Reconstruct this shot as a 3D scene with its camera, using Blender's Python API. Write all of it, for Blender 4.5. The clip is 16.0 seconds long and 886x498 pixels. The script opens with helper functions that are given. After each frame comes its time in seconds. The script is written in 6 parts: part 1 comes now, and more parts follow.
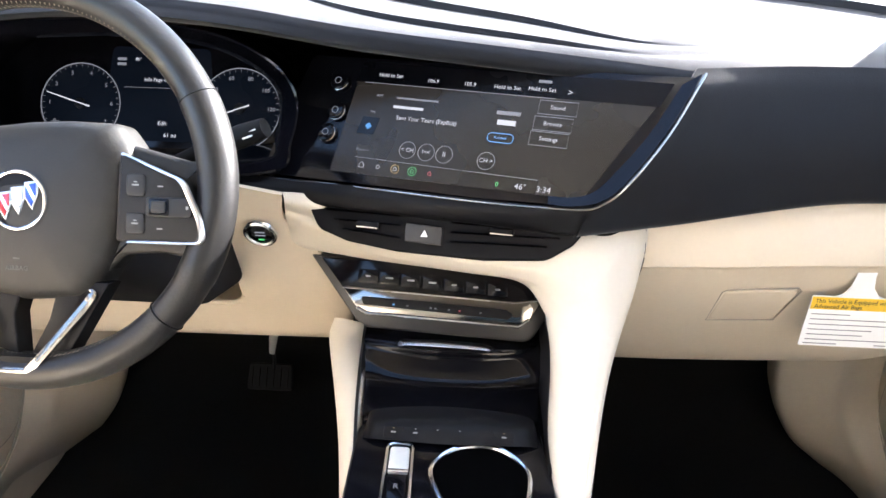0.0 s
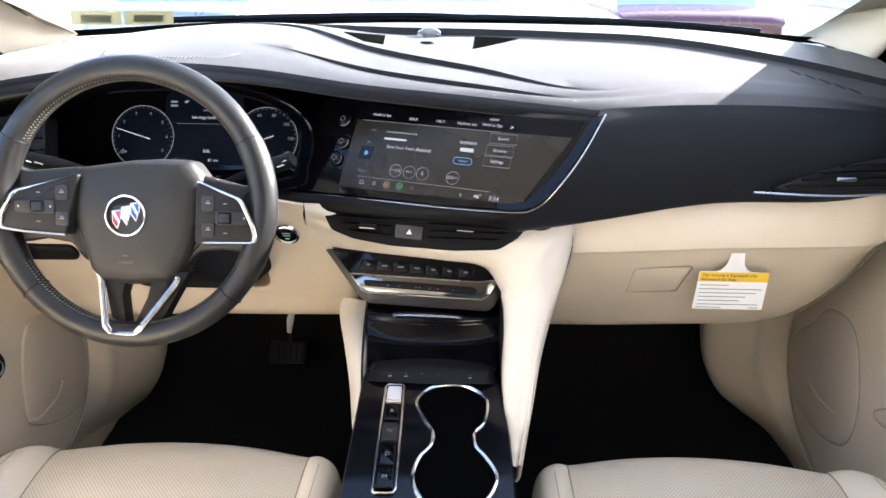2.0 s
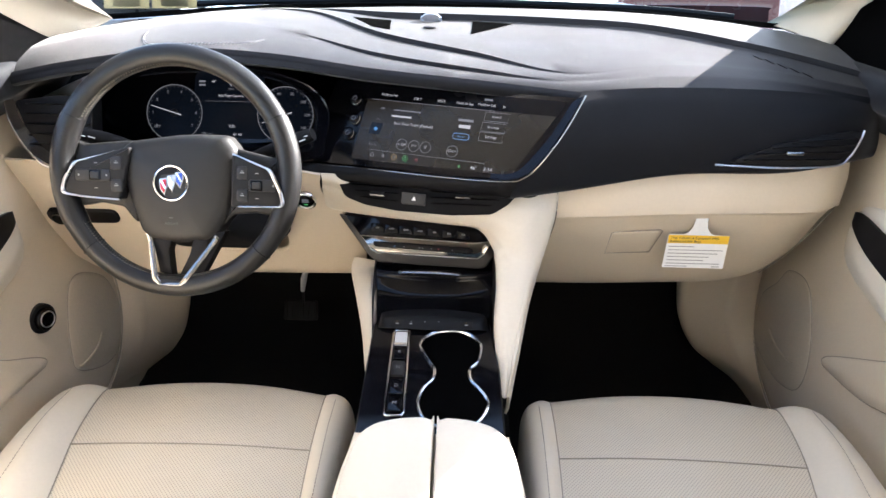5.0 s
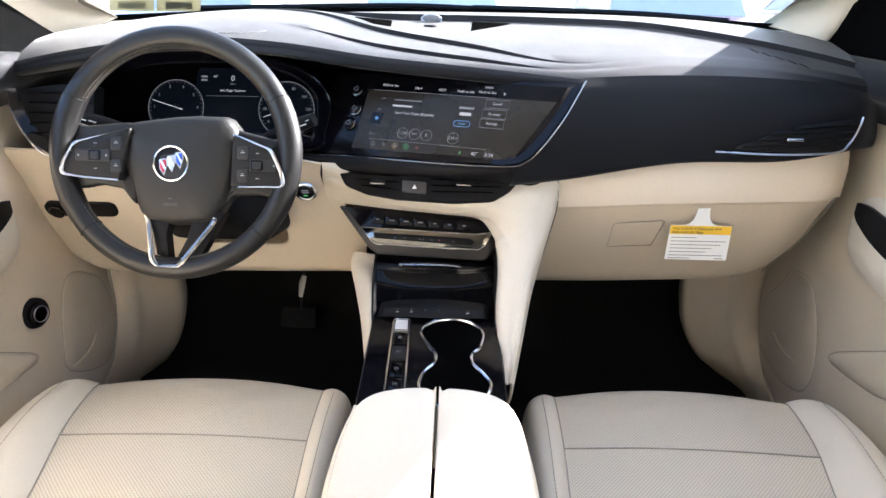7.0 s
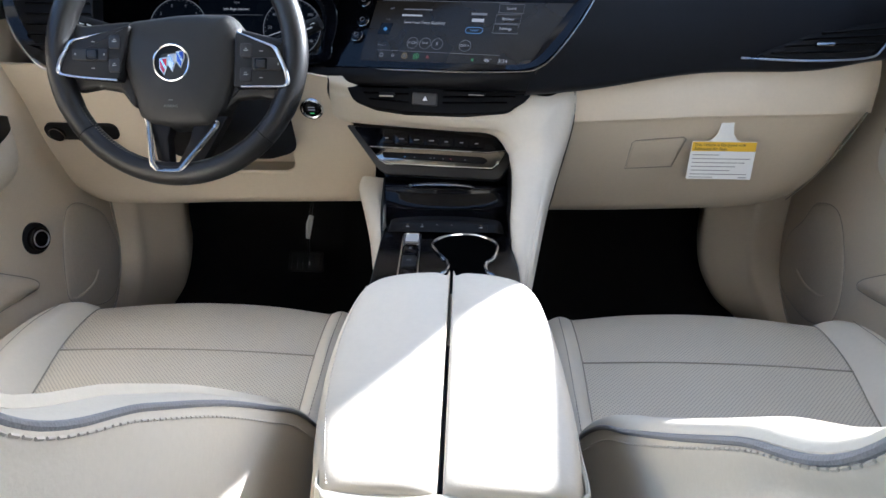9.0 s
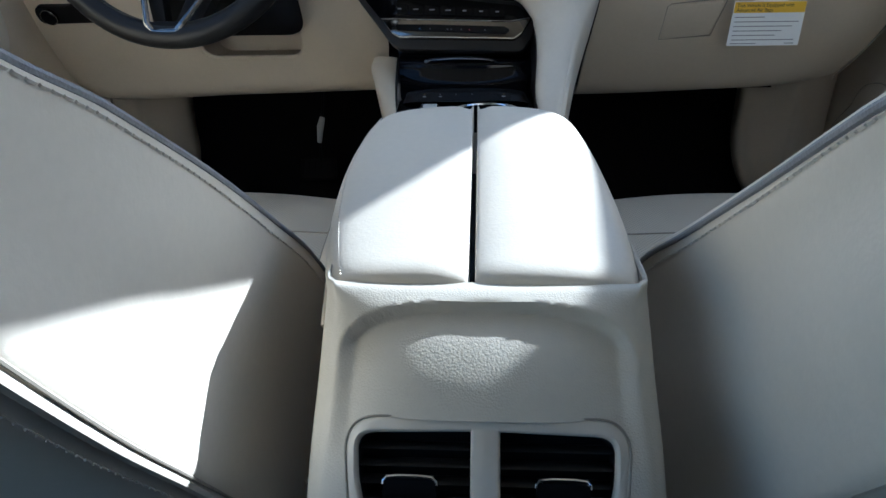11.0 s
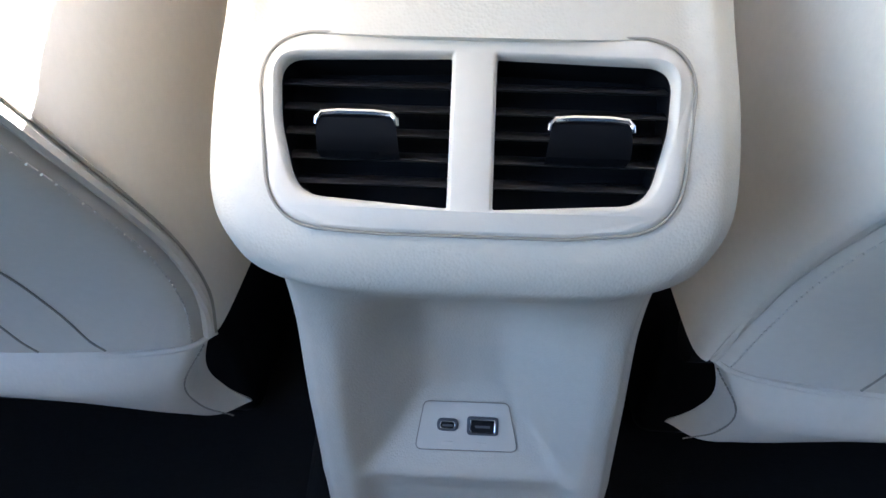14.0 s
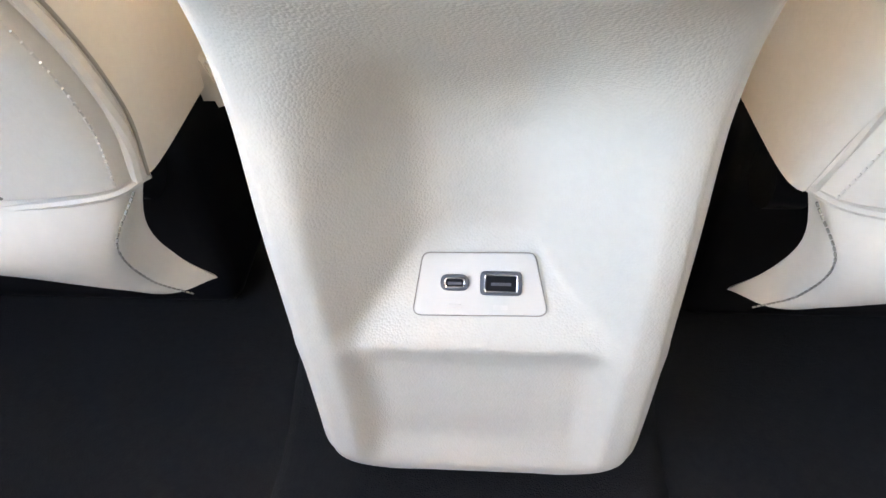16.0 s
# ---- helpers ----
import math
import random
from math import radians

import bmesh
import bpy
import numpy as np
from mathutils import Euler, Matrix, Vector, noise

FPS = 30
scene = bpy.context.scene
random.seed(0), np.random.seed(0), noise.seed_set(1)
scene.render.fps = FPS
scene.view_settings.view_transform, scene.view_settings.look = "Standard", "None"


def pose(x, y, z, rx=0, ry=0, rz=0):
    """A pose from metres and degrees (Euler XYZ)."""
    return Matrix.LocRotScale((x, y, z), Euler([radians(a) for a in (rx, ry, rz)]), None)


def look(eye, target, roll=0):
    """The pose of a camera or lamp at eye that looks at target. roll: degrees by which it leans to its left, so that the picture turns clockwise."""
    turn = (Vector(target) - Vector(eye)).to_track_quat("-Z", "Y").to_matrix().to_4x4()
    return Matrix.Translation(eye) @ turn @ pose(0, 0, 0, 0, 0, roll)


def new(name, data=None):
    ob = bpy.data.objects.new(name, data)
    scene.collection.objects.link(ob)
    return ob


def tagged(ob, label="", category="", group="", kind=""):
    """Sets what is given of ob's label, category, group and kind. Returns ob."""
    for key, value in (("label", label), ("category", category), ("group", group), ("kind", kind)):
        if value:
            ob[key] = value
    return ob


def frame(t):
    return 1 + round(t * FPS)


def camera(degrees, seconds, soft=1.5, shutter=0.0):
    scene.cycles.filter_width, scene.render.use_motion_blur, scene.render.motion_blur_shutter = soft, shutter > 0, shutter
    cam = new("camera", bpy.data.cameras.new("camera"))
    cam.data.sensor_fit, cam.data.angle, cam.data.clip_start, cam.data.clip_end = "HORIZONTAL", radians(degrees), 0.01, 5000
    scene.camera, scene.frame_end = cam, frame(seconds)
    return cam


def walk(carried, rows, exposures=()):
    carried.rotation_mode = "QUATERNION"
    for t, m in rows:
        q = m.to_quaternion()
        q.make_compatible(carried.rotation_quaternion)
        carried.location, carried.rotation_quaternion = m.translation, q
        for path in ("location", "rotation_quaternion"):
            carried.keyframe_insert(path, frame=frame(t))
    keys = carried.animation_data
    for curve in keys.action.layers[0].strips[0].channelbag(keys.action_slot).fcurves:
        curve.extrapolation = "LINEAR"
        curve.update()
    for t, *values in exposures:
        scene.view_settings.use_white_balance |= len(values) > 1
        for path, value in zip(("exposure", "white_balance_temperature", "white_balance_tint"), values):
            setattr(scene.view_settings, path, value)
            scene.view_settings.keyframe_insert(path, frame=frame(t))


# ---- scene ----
cam = camera(70.7, 16.0)
PATH = [
    (0, (-0.002, -0.024, 0.859), (-0.073, 1.806, 0.056), 1.6),
    (0.5, (0.009, -0.104, 0.891), (-0.095, 1.723, 0.085), 0.9),
    (1, (0.019, -0.16, 0.924), (-0.099, 1.667, 0.118), -0.2),
    (1.5, (0.022, -0.207, 0.944), (-0.069, 1.619, 0.132), -0.2),
    (2, (0.029, -0.251, 0.958), (-0.026, 1.572, 0.139), 0.5),
    (2.5, (0.026, -0.29, 0.967), (-0.018, 1.53, 0.139), 0.7),
    (3, (0.028, -0.317, 0.983), (-0.013, 1.494, 0.136), 0.7),
    (3.5, (0.032, -0.336, 0.994), (-0.013, 1.46, 0.115), 0.7),
    (4, (0.031, -0.351, 1.007), (-0.015, 1.428, 0.094), 0.8),
    (6.5, (0.028, -0.405, 0.955), (-0.023, 1.415, 0.129), 0.7),
    (7, (0.026, -0.407, 0.919), (-0.017, 1.432, 0.133), 0.8),
    (7.5, (0.023, -0.413, 0.889), (-0.02, 1.432, 0.118), 0.8),
    (8, (0.022, -0.421, 0.855), (-0.028, 1.427, 0.091), 1.0),
    (10.5, (0.017, -0.417, 0.68), (-0.093, 1.36, -0.231), -1.2),
    (11, (0.012, -0.415, 0.647), (-0.102, 1.351, -0.284), -1.3),
    (11.5, (0.011, -0.414, 0.616), (-0.107, 1.344, -0.33), -1.1),
    (12, (0.011, -0.412, 0.589), (-0.091, 1.332, -0.385), -0.8),
    (12.5, (0.008, -0.402, 0.572), (-0.061, 1.272, -0.521), -0.2),
    (13, (0.013, -0.395, 0.547), (-0.062, 1.224, -0.625), 0.1),
    (13.5, (0.015, -0.386, 0.523), (-0.061, 1.185, -0.712), 0.3),
    (14, (0.017, -0.375, 0.494), (-0.068, 1.156, -0.79), 0.2),
    (14.5, (0.017, -0.364, 0.465), (-0.082, 1.132, -0.86), -0.6),
    (15, (0.021, -0.359, 0.431), (-0.091, 1.106, -0.926), -1.5),
    (15.5, (0.023, -0.352, 0.41), (-0.101, 1.057, -1.004), -2.3),
    (16, (0.019, -0.337, 0.384), (-0.098, 1.034, -1.068), -2.4),
]
EXPOSURES = [(0, 3.6, 6150, 15), (4, 3.12, 6250, 15), (8, 3.05, 5900, 14), (10.3, 1.5, 5050, 7), (12.0, 1.45, 5000, 5), (13.0, 2.0, 5100, 6), (13.6, 3.75, 5450, 14), (14.0, 3.9, 5550, 15), (14.5, 4.5, 5500, 14), (15.4, 5.1, 5850, 14), (16, 5.55, 7500, 20)]
walk(cam, [(t, look(eye, target, roll)) for t, eye, target, roll in PATH], EXPOSURES)

# ---- light ----
TO_SUN = Vector((1.90, 1.15, 1.00)).normalized()
world = bpy.data.worlds.new("sky")
scene.world = world
world.use_nodes = True
wn = world.node_tree.nodes
sky = wn.new("ShaderNodeTexSky")
sky.sky_type, sky.sun_disc = "NISHITA", False
sky.sun_elevation = math.asin(TO_SUN.z)
sky.sun_rotation = math.atan2(TO_SUN.x, TO_SUN.y)
world.node_tree.links.new(sky.outputs[0], wn["Background"].inputs[0])
wn["Background"].inputs[1].default_value = 0.11
sun = new("sun", bpy.data.lights.new("sun", "SUN"))
sun.data.energy, sun.data.angle, sun.data.color = 5.0, radians(0.53), (1.0, 0.95, 0.87)
sun.matrix_world = look((3 * TO_SUN.x, 3 * TO_SUN.y, 3 * TO_SUN.z), (0, 0, 0))

# ---- materials ----


def material(name, colour, rough=0.5, metal=0.0, spec=0.5, sheen=0.0, vary=0.08, grain=0.0, cell=0.0, bump=0.15, coat=0.0, emit=None, holes=0.0, speck=None):
    """Principled surface: two scales of tint, a fine noise grain (1/m) or pebbled cells (m), bump."""
    m = bpy.data.materials.new(name)
    m.use_nodes = True
    nt = m.node_tree
    p = nt.nodes["Principled BSDF"]
    p.inputs["Roughness"].default_value = rough
    p.inputs["Metallic"].default_value = metal
    p.inputs["Coat Weight"].default_value = coat
    p.inputs["Specular IOR Level"].default_value = spec
    p.inputs["Sheen Weight"].default_value = sheen
    p.inputs["Sheen Roughness"].default_value = 0.35
    p.inputs["Coat Roughness"].default_value = 0.04
    co = nt.nodes.new("ShaderNodeTexCoord").outputs["Object"]

    def node(kind, **ins):
        nd = nt.nodes.new(kind)
        for k, v in ins.items():
            nd.inputs[k].default_value = v
        return nd

    big = node("ShaderNodeTexNoise", Scale=9.0, Detail=3.0)
    fine = node("ShaderNodeTexNoise", Scale=180.0, Detail=2.0)
    nt.links.new(co, big.inputs["Vector"])
    nt.links.new(co, fine.inputs["Vector"])
    mix = nt.nodes.new("ShaderNodeMix")
    mix.data_type = "FLOAT"
    mix.inputs[0].default_value = 0.4
    nt.links.new(big.outputs[0], mix.inputs[2])
    nt.links.new(fine.outputs[0], mix.inputs[3])
    ramp = nt.nodes.new("ShaderNodeMapRange")
    ramp.inputs["From Min"].default_value, ramp.inputs["From Max"].default_value = 0.3, 0.7
    ramp.inputs["To Min"].default_value, ramp.inputs["To Max"].default_value = 1 - vary, 1 + vary
    nt.links.new(mix.outputs[0], ramp.inputs["Value"])
    tint = nt.nodes.new("ShaderNodeVectorMath")
    tint.operation = "SCALE"
    tint.inputs[0].default_value = colour[:3]
    nt.links.new(ramp.outputs[0], tint.inputs["Scale"])
    base = tint.outputs[0]
    height = None
    if holes:
        turn = node("ShaderNodeMapping", Rotation=(0, 0, radians(45)))
        flat = node("ShaderNodeVectorMath")
        flat.operation = "MULTIPLY"
        flat.inputs[1].default_value = (1, 1, 0)
        nt.links.new(co, flat.inputs[0])
        nt.links.new(flat.outputs[0], turn.inputs["Vector"])
        vor = node("ShaderNodeTexVoronoi", Scale=1 / holes, Randomness=0.0)
        nt.links.new(turn.outputs[0], vor.inputs["Vector"])
        hr = nt.nodes.new("ShaderNodeMapRange")
        hr.inputs["From Min"].default_value, hr.inputs["From Max"].default_value = 0.16, 0.34
        nt.links.new(vor.outputs["Distance"], hr.inputs["Value"])
        height = hr.outputs[0]
        dk = nt.nodes.new("ShaderNodeMapRange")
        dk.inputs["To Min"].default_value, dk.inputs["To Max"].default_value = 0.58, 1.0
        nt.links.new(height, dk.inputs["Value"])
        sc = nt.nodes.new("ShaderNodeVectorMath")
        sc.operation = "SCALE"
        nt.links.new(base, sc.inputs[0])
        nt.links.new(dk.outputs[0], sc.inputs["Scale"])
        base = sc.outputs[0]
    elif cell:
        vor = node("ShaderNodeTexVoronoi", Scale=1 / cell)
        vor.feature = "F1"
        nt.links.new(co, vor.inputs["Vector"])
        inv = nt.nodes.new("ShaderNodeMath")
        inv.operation = "SUBTRACT"
        inv.inputs[0].default_value = 1.0
        nt.links.new(vor.outputs["Distance"], inv.inputs[1])
        height = inv.outputs[0]
    elif grain:
        ns = node("ShaderNodeTexNoise", Scale=grain, Detail=3.0)
        nt.links.new(co, ns.inputs["Vector"])
        height = ns.outputs[0]
    if height is not None:
        bp = node("ShaderNodeBump", Strength=bump, Distance=0.0006 if not grain else 0.0012)
        nt.links.new(height, bp.inputs["Height"])
        nt.links.new(bp.outputs[0], p.inputs["Normal"])
    rr = nt.nodes.new("ShaderNodeMapRange")
    rr.inputs["From Min"].default_value, rr.inputs["From Max"].default_value = 0.3, 0.7
    rr.inputs["To Min"].default_value, rr.inputs["To Max"].default_value = max(rough * 0.85, 0.01), min(rough * 1.15, 1.0)
    nt.links.new(big.outputs[0], rr.inputs["Value"])
    nt.links.new(rr.outputs[0], p.inputs["Roughness"])
    nt.links.new(base, p.inputs["Base Color"])
    if emit:
        p.inputs["Emission Color"].default_value = (*emit[:3], 1)
        p.inputs["Emission Strength"].default_value = emit[3]
    return m


def glass_material(name, colour=(0.93, 0.97, 0.95)):
    m = bpy.data.materials.new(name)
    m.use_nodes = True
    p = m.node_tree.nodes["Principled BSDF"]
    p.inputs["Base Color"].default_value = (*colour, 1)
    p.inputs["Roughness"].default_value = 0.0
    p.inputs["Transmission Weight"].default_value = 1.0
    p.inputs["IOR"].default_value = 1.02
    return m



def translucent(m, share, colour):
    """Let light from behind shine through a thin sheet."""
    nt = m.node_tree
    p = nt.nodes["Principled BSDF"]
    t = nt.nodes.new("ShaderNodeBsdfTranslucent")
    t.inputs["Color"].default_value = (*colour, 1)
    mix = nt.nodes.new("ShaderNodeMixShader")
    mix.inputs[0].default_value = share
    nt.links.new(p.outputs[0], mix.inputs[1])
    nt.links.new(t.outputs[0], mix.inputs[2])
    nt.links.new(mix.outputs[0], nt.nodes["Material Output"].inputs["Surface"])
    return m


CREAM = material("cream_leather", (0.65, 0.59, 0.49), 0.5, grain=420, bump=0.12, vary=0.04)
PEBBLE = material("cream_pebbled_trim", (0.585, 0.54, 0.450), 0.5, cell=0.0012, bump=0.25, vary=0.04)
TAN = material("tan_soft_trim", (0.60, 0.515, 0.395), 0.55, grain=500, bump=0.10, vary=0.04)
SMOOTHC = material("cream_smooth_trim", (0.60, 0.555, 0.475), 0.48, grain=600, bump=0.05, vary=0.03)
PERF = material("cream_perforated_leather", (0.60, 0.54, 0.44), 0.55, holes=0.0040, bump=0.3, vary=0.04)
STITCH = material("cream_thread", (0.62, 0.57, 0.49), 0.8, vary=0.1)
GREYPIPE = material("grey_piping", (0.24, 0.24, 0.25), 0.6, cell=0.0016, bump=0.6)
SEAMC = material("taupe_seam", (0.30, 0.27, 0.22), 0.7)
DARK = material("charcoal_soft_dash", (0.0060, 0.0066, 0.0090), 0.60, spec=0.15, sheen=0.175, grain=700, bump=0.15, vary=0.1)
DARKTRIM = material("charcoal_trim", (0.013, 0.0125, 0.0128), 0.5, spec=0.2, grain=500, bump=0.1)
WHEEL = material("dark_wheel_leather", (0.0085, 0.0083, 0.0083), 0.40, spec=0.38, cell=0.0022, bump=0.12)
PAD = material("grey_wheel_pad", (0.017, 0.0166, 0.016), 0.5, spec=0.3, grain=600, bump=0.12)
GLOSS = material("piano_black", (0.0035, 0.0035, 0.005), 0.10, spec=0.22, vary=0.05)
BLACK = material("matt_black_plastic", (0.006, 0.006, 0.007), 0.5, spec=0.14, grain=500, bump=0.1)
CARPET = material("black_carpet", (0.0078, 0.0075, 0.0077), 0.95, spec=0.2, grain=900, bump=0.8, vary=0.4)
CHROME = material("satin_chrome", (0.80, 0.81, 0.83), 0.16, metal=1.0, vary=0.03)
SATINC = material("satin_silver", (0.55, 0.55, 0.57), 0.28, metal=1.0, vary=0.03)
STEEL = material("bare_steel", (0.62, 0.62, 0.60), 0.4, metal=0.3)
# perforated tan, also darkened against TAN for the shading on the cover
SPEAKER = material("tan_speaker_mesh_shaded", (0.545, 0.470, 0.360), 0.6, cell=0.0022, bump=0.5)
MIRROR = material("smoked_mirror", (0.24, 0.225, 0.205), 0.09, metal=1.0, vary=0.05)
BEZEL = material("grey_bezel", (0.020, 0.019, 0.019), 0.35, spec=0.35)
SATIN = material("smoked_chrome", (0.30, 0.285, 0.265), 0.22, metal=1.0, vary=0.05)
RUBBER = material("black_rubber", (0.006, 0.006, 0.006), 0.7, spec=0.2, grain=300, bump=0.3)
GREYP = material("grey_plastic", (0.075, 0.075, 0.08), 0.45)
PAPER = material("white_card", (0.80, 0.80, 0.78), 0.7, vary=0.03)
YELLOW = material("yellow_print", (0.80, 0.50, 0.03), 0.6, vary=0.03)
INK = material("black_print", (0.03, 0.03, 0.03), 0.6)
GREYINK = material("grey_print", (0.25, 0.25, 0.25), 0.6)
RED = material("red_enamel", (0.35, 0.02, 0.03), 0.2, coat=0.5)
BLUE = material("blue_enamel", (0.02, 0.05, 0.30), 0.2, coat=0.5)
SILVER = material("silver_enamel", (0.55, 0.57, 0.60), 0.25, metal=0.7)
GLASS = glass_material("window_glass")
TINTED = glass_material("light_cutting_glass", (0.035, 0.037, 0.037))
# near-zero black: shade put into the colour of door frames and cup well
SHADEB = material("shade_black", (0.001, 0.001, 0.0011), 0.8, spec=0.01)
SLAT = material("vent_slat_black", (0.011, 0.011, 0.012), 0.42, spec=0.4)
VENTB = material("vent_black", (0.005, 0.005, 0.006), 0.55, spec=0.12)
UI_WHITE = material("lit_white", (0.02, 0.02, 0.02), 0.4, emit=(0.85, 0.86, 0.9, 0.075))
UI_GREY = material("lit_grey", (0.02, 0.02, 0.02), 0.4, emit=(0.6, 0.62, 0.68, 0.035))
UI_BLUE = material("lit_blue", (0.02, 0.02, 0.02), 0.4, emit=(0.10, 0.35, 0.75, 0.10))
UI_GREEN = material("lit_green", (0.02, 0.02, 0.02), 0.4, emit=(0.1, 0.7, 0.2, 0.09))
UI_RED = material("lit_red", (0.02, 0.02, 0.02), 0.4, emit=(0.8, 0.1, 0.12, 0.09))
UI_AMBER = material("lit_amber", (0.02, 0.02, 0.02), 0.4, emit=(0.9, 0.6, 0.15, 0.07))
UI_PANEL = material("display_blue_grey", (0.004, 0.0045, 0.006), 0.25, spec=0.03, emit=(0.03, 0.05, 0.09, 0.006))
UI_SIDE = material("display_blue_menu", (0.006, 0.007, 0.010), 0.25, spec=0.1, emit=(0.05, 0.08, 0.13, 0.020))
HAZARD = material("taupe_button", (0.034, 0.031, 0.028), 0.45)
HEADER = material("display_black", (0.003, 0.003, 0.004), 0.25, spec=0.10)
KEYCAP = material("charcoal_keys", (0.013, 0.0128, 0.0128), 0.45, spec=0.35)
STALK = material("dull_black_stalk", (0.008, 0.008, 0.009), 0.75, spec=0.15)
# faint brown emission stands for cabin reflections on the screen
DISPLAY = material("display_dark", (0.008, 0.0075, 0.007), 0.28, spec=0.28, emit=(0.045, 0.036, 0.027, 0.036))

# ---- tools ----


def spline(pts, n, closed=False):
    """n points along a smooth curve through pts."""
    p = [Vector(q) for q in pts]
    k = len(p)
    out = []
    spans = k if closed else k - 1
    for i in range(n):
        f = i * spans / (n if closed else n - 1)
        a = min(int(f), spans - 1)
        t = f - a
        if closed:
            p0, p1, p2, p3 = p[(a - 1) % k], p[a % k], p[(a + 1) % k], p[(a + 2) % k]
        else:
            p1, p2 = p[a], p[a + 1]
            p0 = p[a - 1] if a else 2 * p1 - p2
            p3 = p[a + 2] if a + 2 < k else 2 * p2 - p1
        out.append(0.5 * (2 * p1 + (p2 - p0) * t + (2 * p0 - 5 * p1 + 4 * p2 - p3) * t * t + (3 * p1 - p0 - 3 * p2 + p3) * t ** 3))
    return out


def sheet(rows, wrap=False, bm=None):
    """A skin over rows of points, all of one length; wrap joins each row's ends."""
    bm = bm or bmesh.new()
    vs = [[bm.verts.new(p) for p in r] for r in rows]
    n = len(vs[0])
    for a, b in zip(vs, vs[1:]):
        for i in range(n if wrap else n - 1):
            j = (i + 1) % n
            bm.faces.new((a[i], b[i], b[j], a[j]))
    return bm


def loft(rows, nu, nv, wrap=False, sharp=False):
    """A smooth skin through a net of control rows."""
    rows = [spline(r, nu, wrap) for r in rows]
    if not sharp:
        cols = [spline(c, nv) for c in zip(*rows)]
        rows = list(zip(*cols))
    return sheet(rows, wrap)


def thicken(bm, t):
    bmesh.ops.recalc_face_normals(bm, faces=bm.faces)
    bmesh.ops.solidify(bm, geom=bm.faces[:], thickness=t)
    return bm


def capped(bm):
    bmesh.ops.holes_fill(bm, edges=[e for e in bm.edges if e.is_boundary], sides=0)
    return bm


def rounded(pts, r, seg=5):
    """A polygon with its corners rounded; r one radius or one for each corner."""
    k, out = len(pts), []
    rs = r if isinstance(r, (list, tuple)) else [r] * k
    for i in range(k):
        a, b, c = Vector(pts[i - 1]), Vector(pts[i]), Vector(pts[(i + 1) % k])
        u, w = (a - b), (c - b)
        ang = u.angle(w)
        cut = min(rs[i] / max(math.tan(ang / 2), 1e-3), 0.49 * u.length, 0.49 * w.length)
        if cut < 1e-5:
            out.append(tuple(b))
            continue
        p, q = b + u.normalized() * cut, b + w.normalized() * cut
        for s in range(seg + 1):
            t = s / seg
            out.append(tuple((1 - t) ** 2 * p + 2 * t * (1 - t) * b + t * t * q))
    return out


def frame_at(p, n):
    """A frame at p that faces n: columns right, up, n."""
    n = Vector(n).normalized()
    u = Vector((0, 0, 1)).cross(n).normalized()
    v = n.cross(u)
    m = Matrix((u, v, n)).transposed().to_4x4()
    m.translation = p
    return m


def uv(F, x, z):
    """The place in the plane of F that has this x and z."""
    n, p = F.col[2].to_3d(), F.translation
    y = p.y - (n.x * (x - p.x) + n.z * (z - p.z)) / n.y
    q = F.inverted() @ Vector((x, y, z))
    return (q.x, q.y)


def plate(outline, F, depth, bevel=0.0, lift=0.0, bm=None):
    """A plate whose front lies in F at lift, its rim bevelled."""
    bm = bm or bmesh.new()
    k = len(outline)
    area = sum(outline[i - 1][0] * outline[i][1] - outline[i][0] * outline[i - 1][1] for i in range(k))
    if area < 0:
        outline = outline[::-1]
    c = [Vector((q[0], q[1])) for q in outline]

    def inset(d):
        res = []
        for i in range(k):
            e1, e2 = (c[i] - c[i - 1]), (c[(i + 1) % k] - c[i])
            e1 = e1.normalized() if e1.length else e2.normalized()
            e2 = e2.normalized() if e2.length else e1
            nrm = Vector((-(e1 + e2).y, (e1 + e2).x))
            nrm = nrm.normalized() if nrm.length else Vector((0, 0))
            res.append(c[i] + nrm * d)
        return res

    levels = [(0.0, -depth)]
    levels += [(bevel * (1 - math.cos(a)), -bevel * (1 - math.sin(a))) for a in (0, 0.5, 1.05, 1.57)] if bevel else [(0.0, 0.0)]
    rings = [[bm.verts.new(F @ Vector((q.x, q.y, z + lift))) for q in inset(d)] for d, z in levels]
    for a, b in zip(rings, rings[1:]):
        for i in range(k):
            j = (i + 1) % k
            bm.faces.new((a[i], a[j], b[j], b[i]))
    bm.faces.new(rings[-1])
    bm.faces.new(rings[0][::-1])
    return bm


def tube(path, r, seg=10, closed=False, squash=1.0, up=(0, 0, 1), bm=None):
    """A bar swept along path; r one radius or one for each point; squash flattens it along up."""
    bm = bm or bmesh.new()
    p = [Vector(q) for q in path]
    k = len(p)
    rings = []
    for i in range(k):
        d = (p[(i + 1) % k] - p[i - 1]) if closed else (p[min(i + 1, k - 1)] - p[max(i - 1, 0)])
        d.normalize()
        a = d.cross(Vector(up))
        a = a.normalized() if a.length > 1e-4 else d.orthogonal().normalized()
        b = a.cross(d)
        rad = r[i] if isinstance(r, (list, tuple)) else r
        rings.append([bm.verts.new(p[i] + rad * (math.cos(t) * a + squash * math.sin(t) * b)) for t in (2 * math.pi * s / seg for s in range(seg))])
    for i in range(k if closed else k - 1):
        x, y = rings[i], rings[(i + 1) % k]
        for s in range(seg):
            t = (s + 1) % seg
            bm.faces.new((x[s], x[t], y[t], y[s]))
    if not closed:
        bm.faces.new(rings[0][::-1])
        bm.faces.new(rings[-1])
    return bm


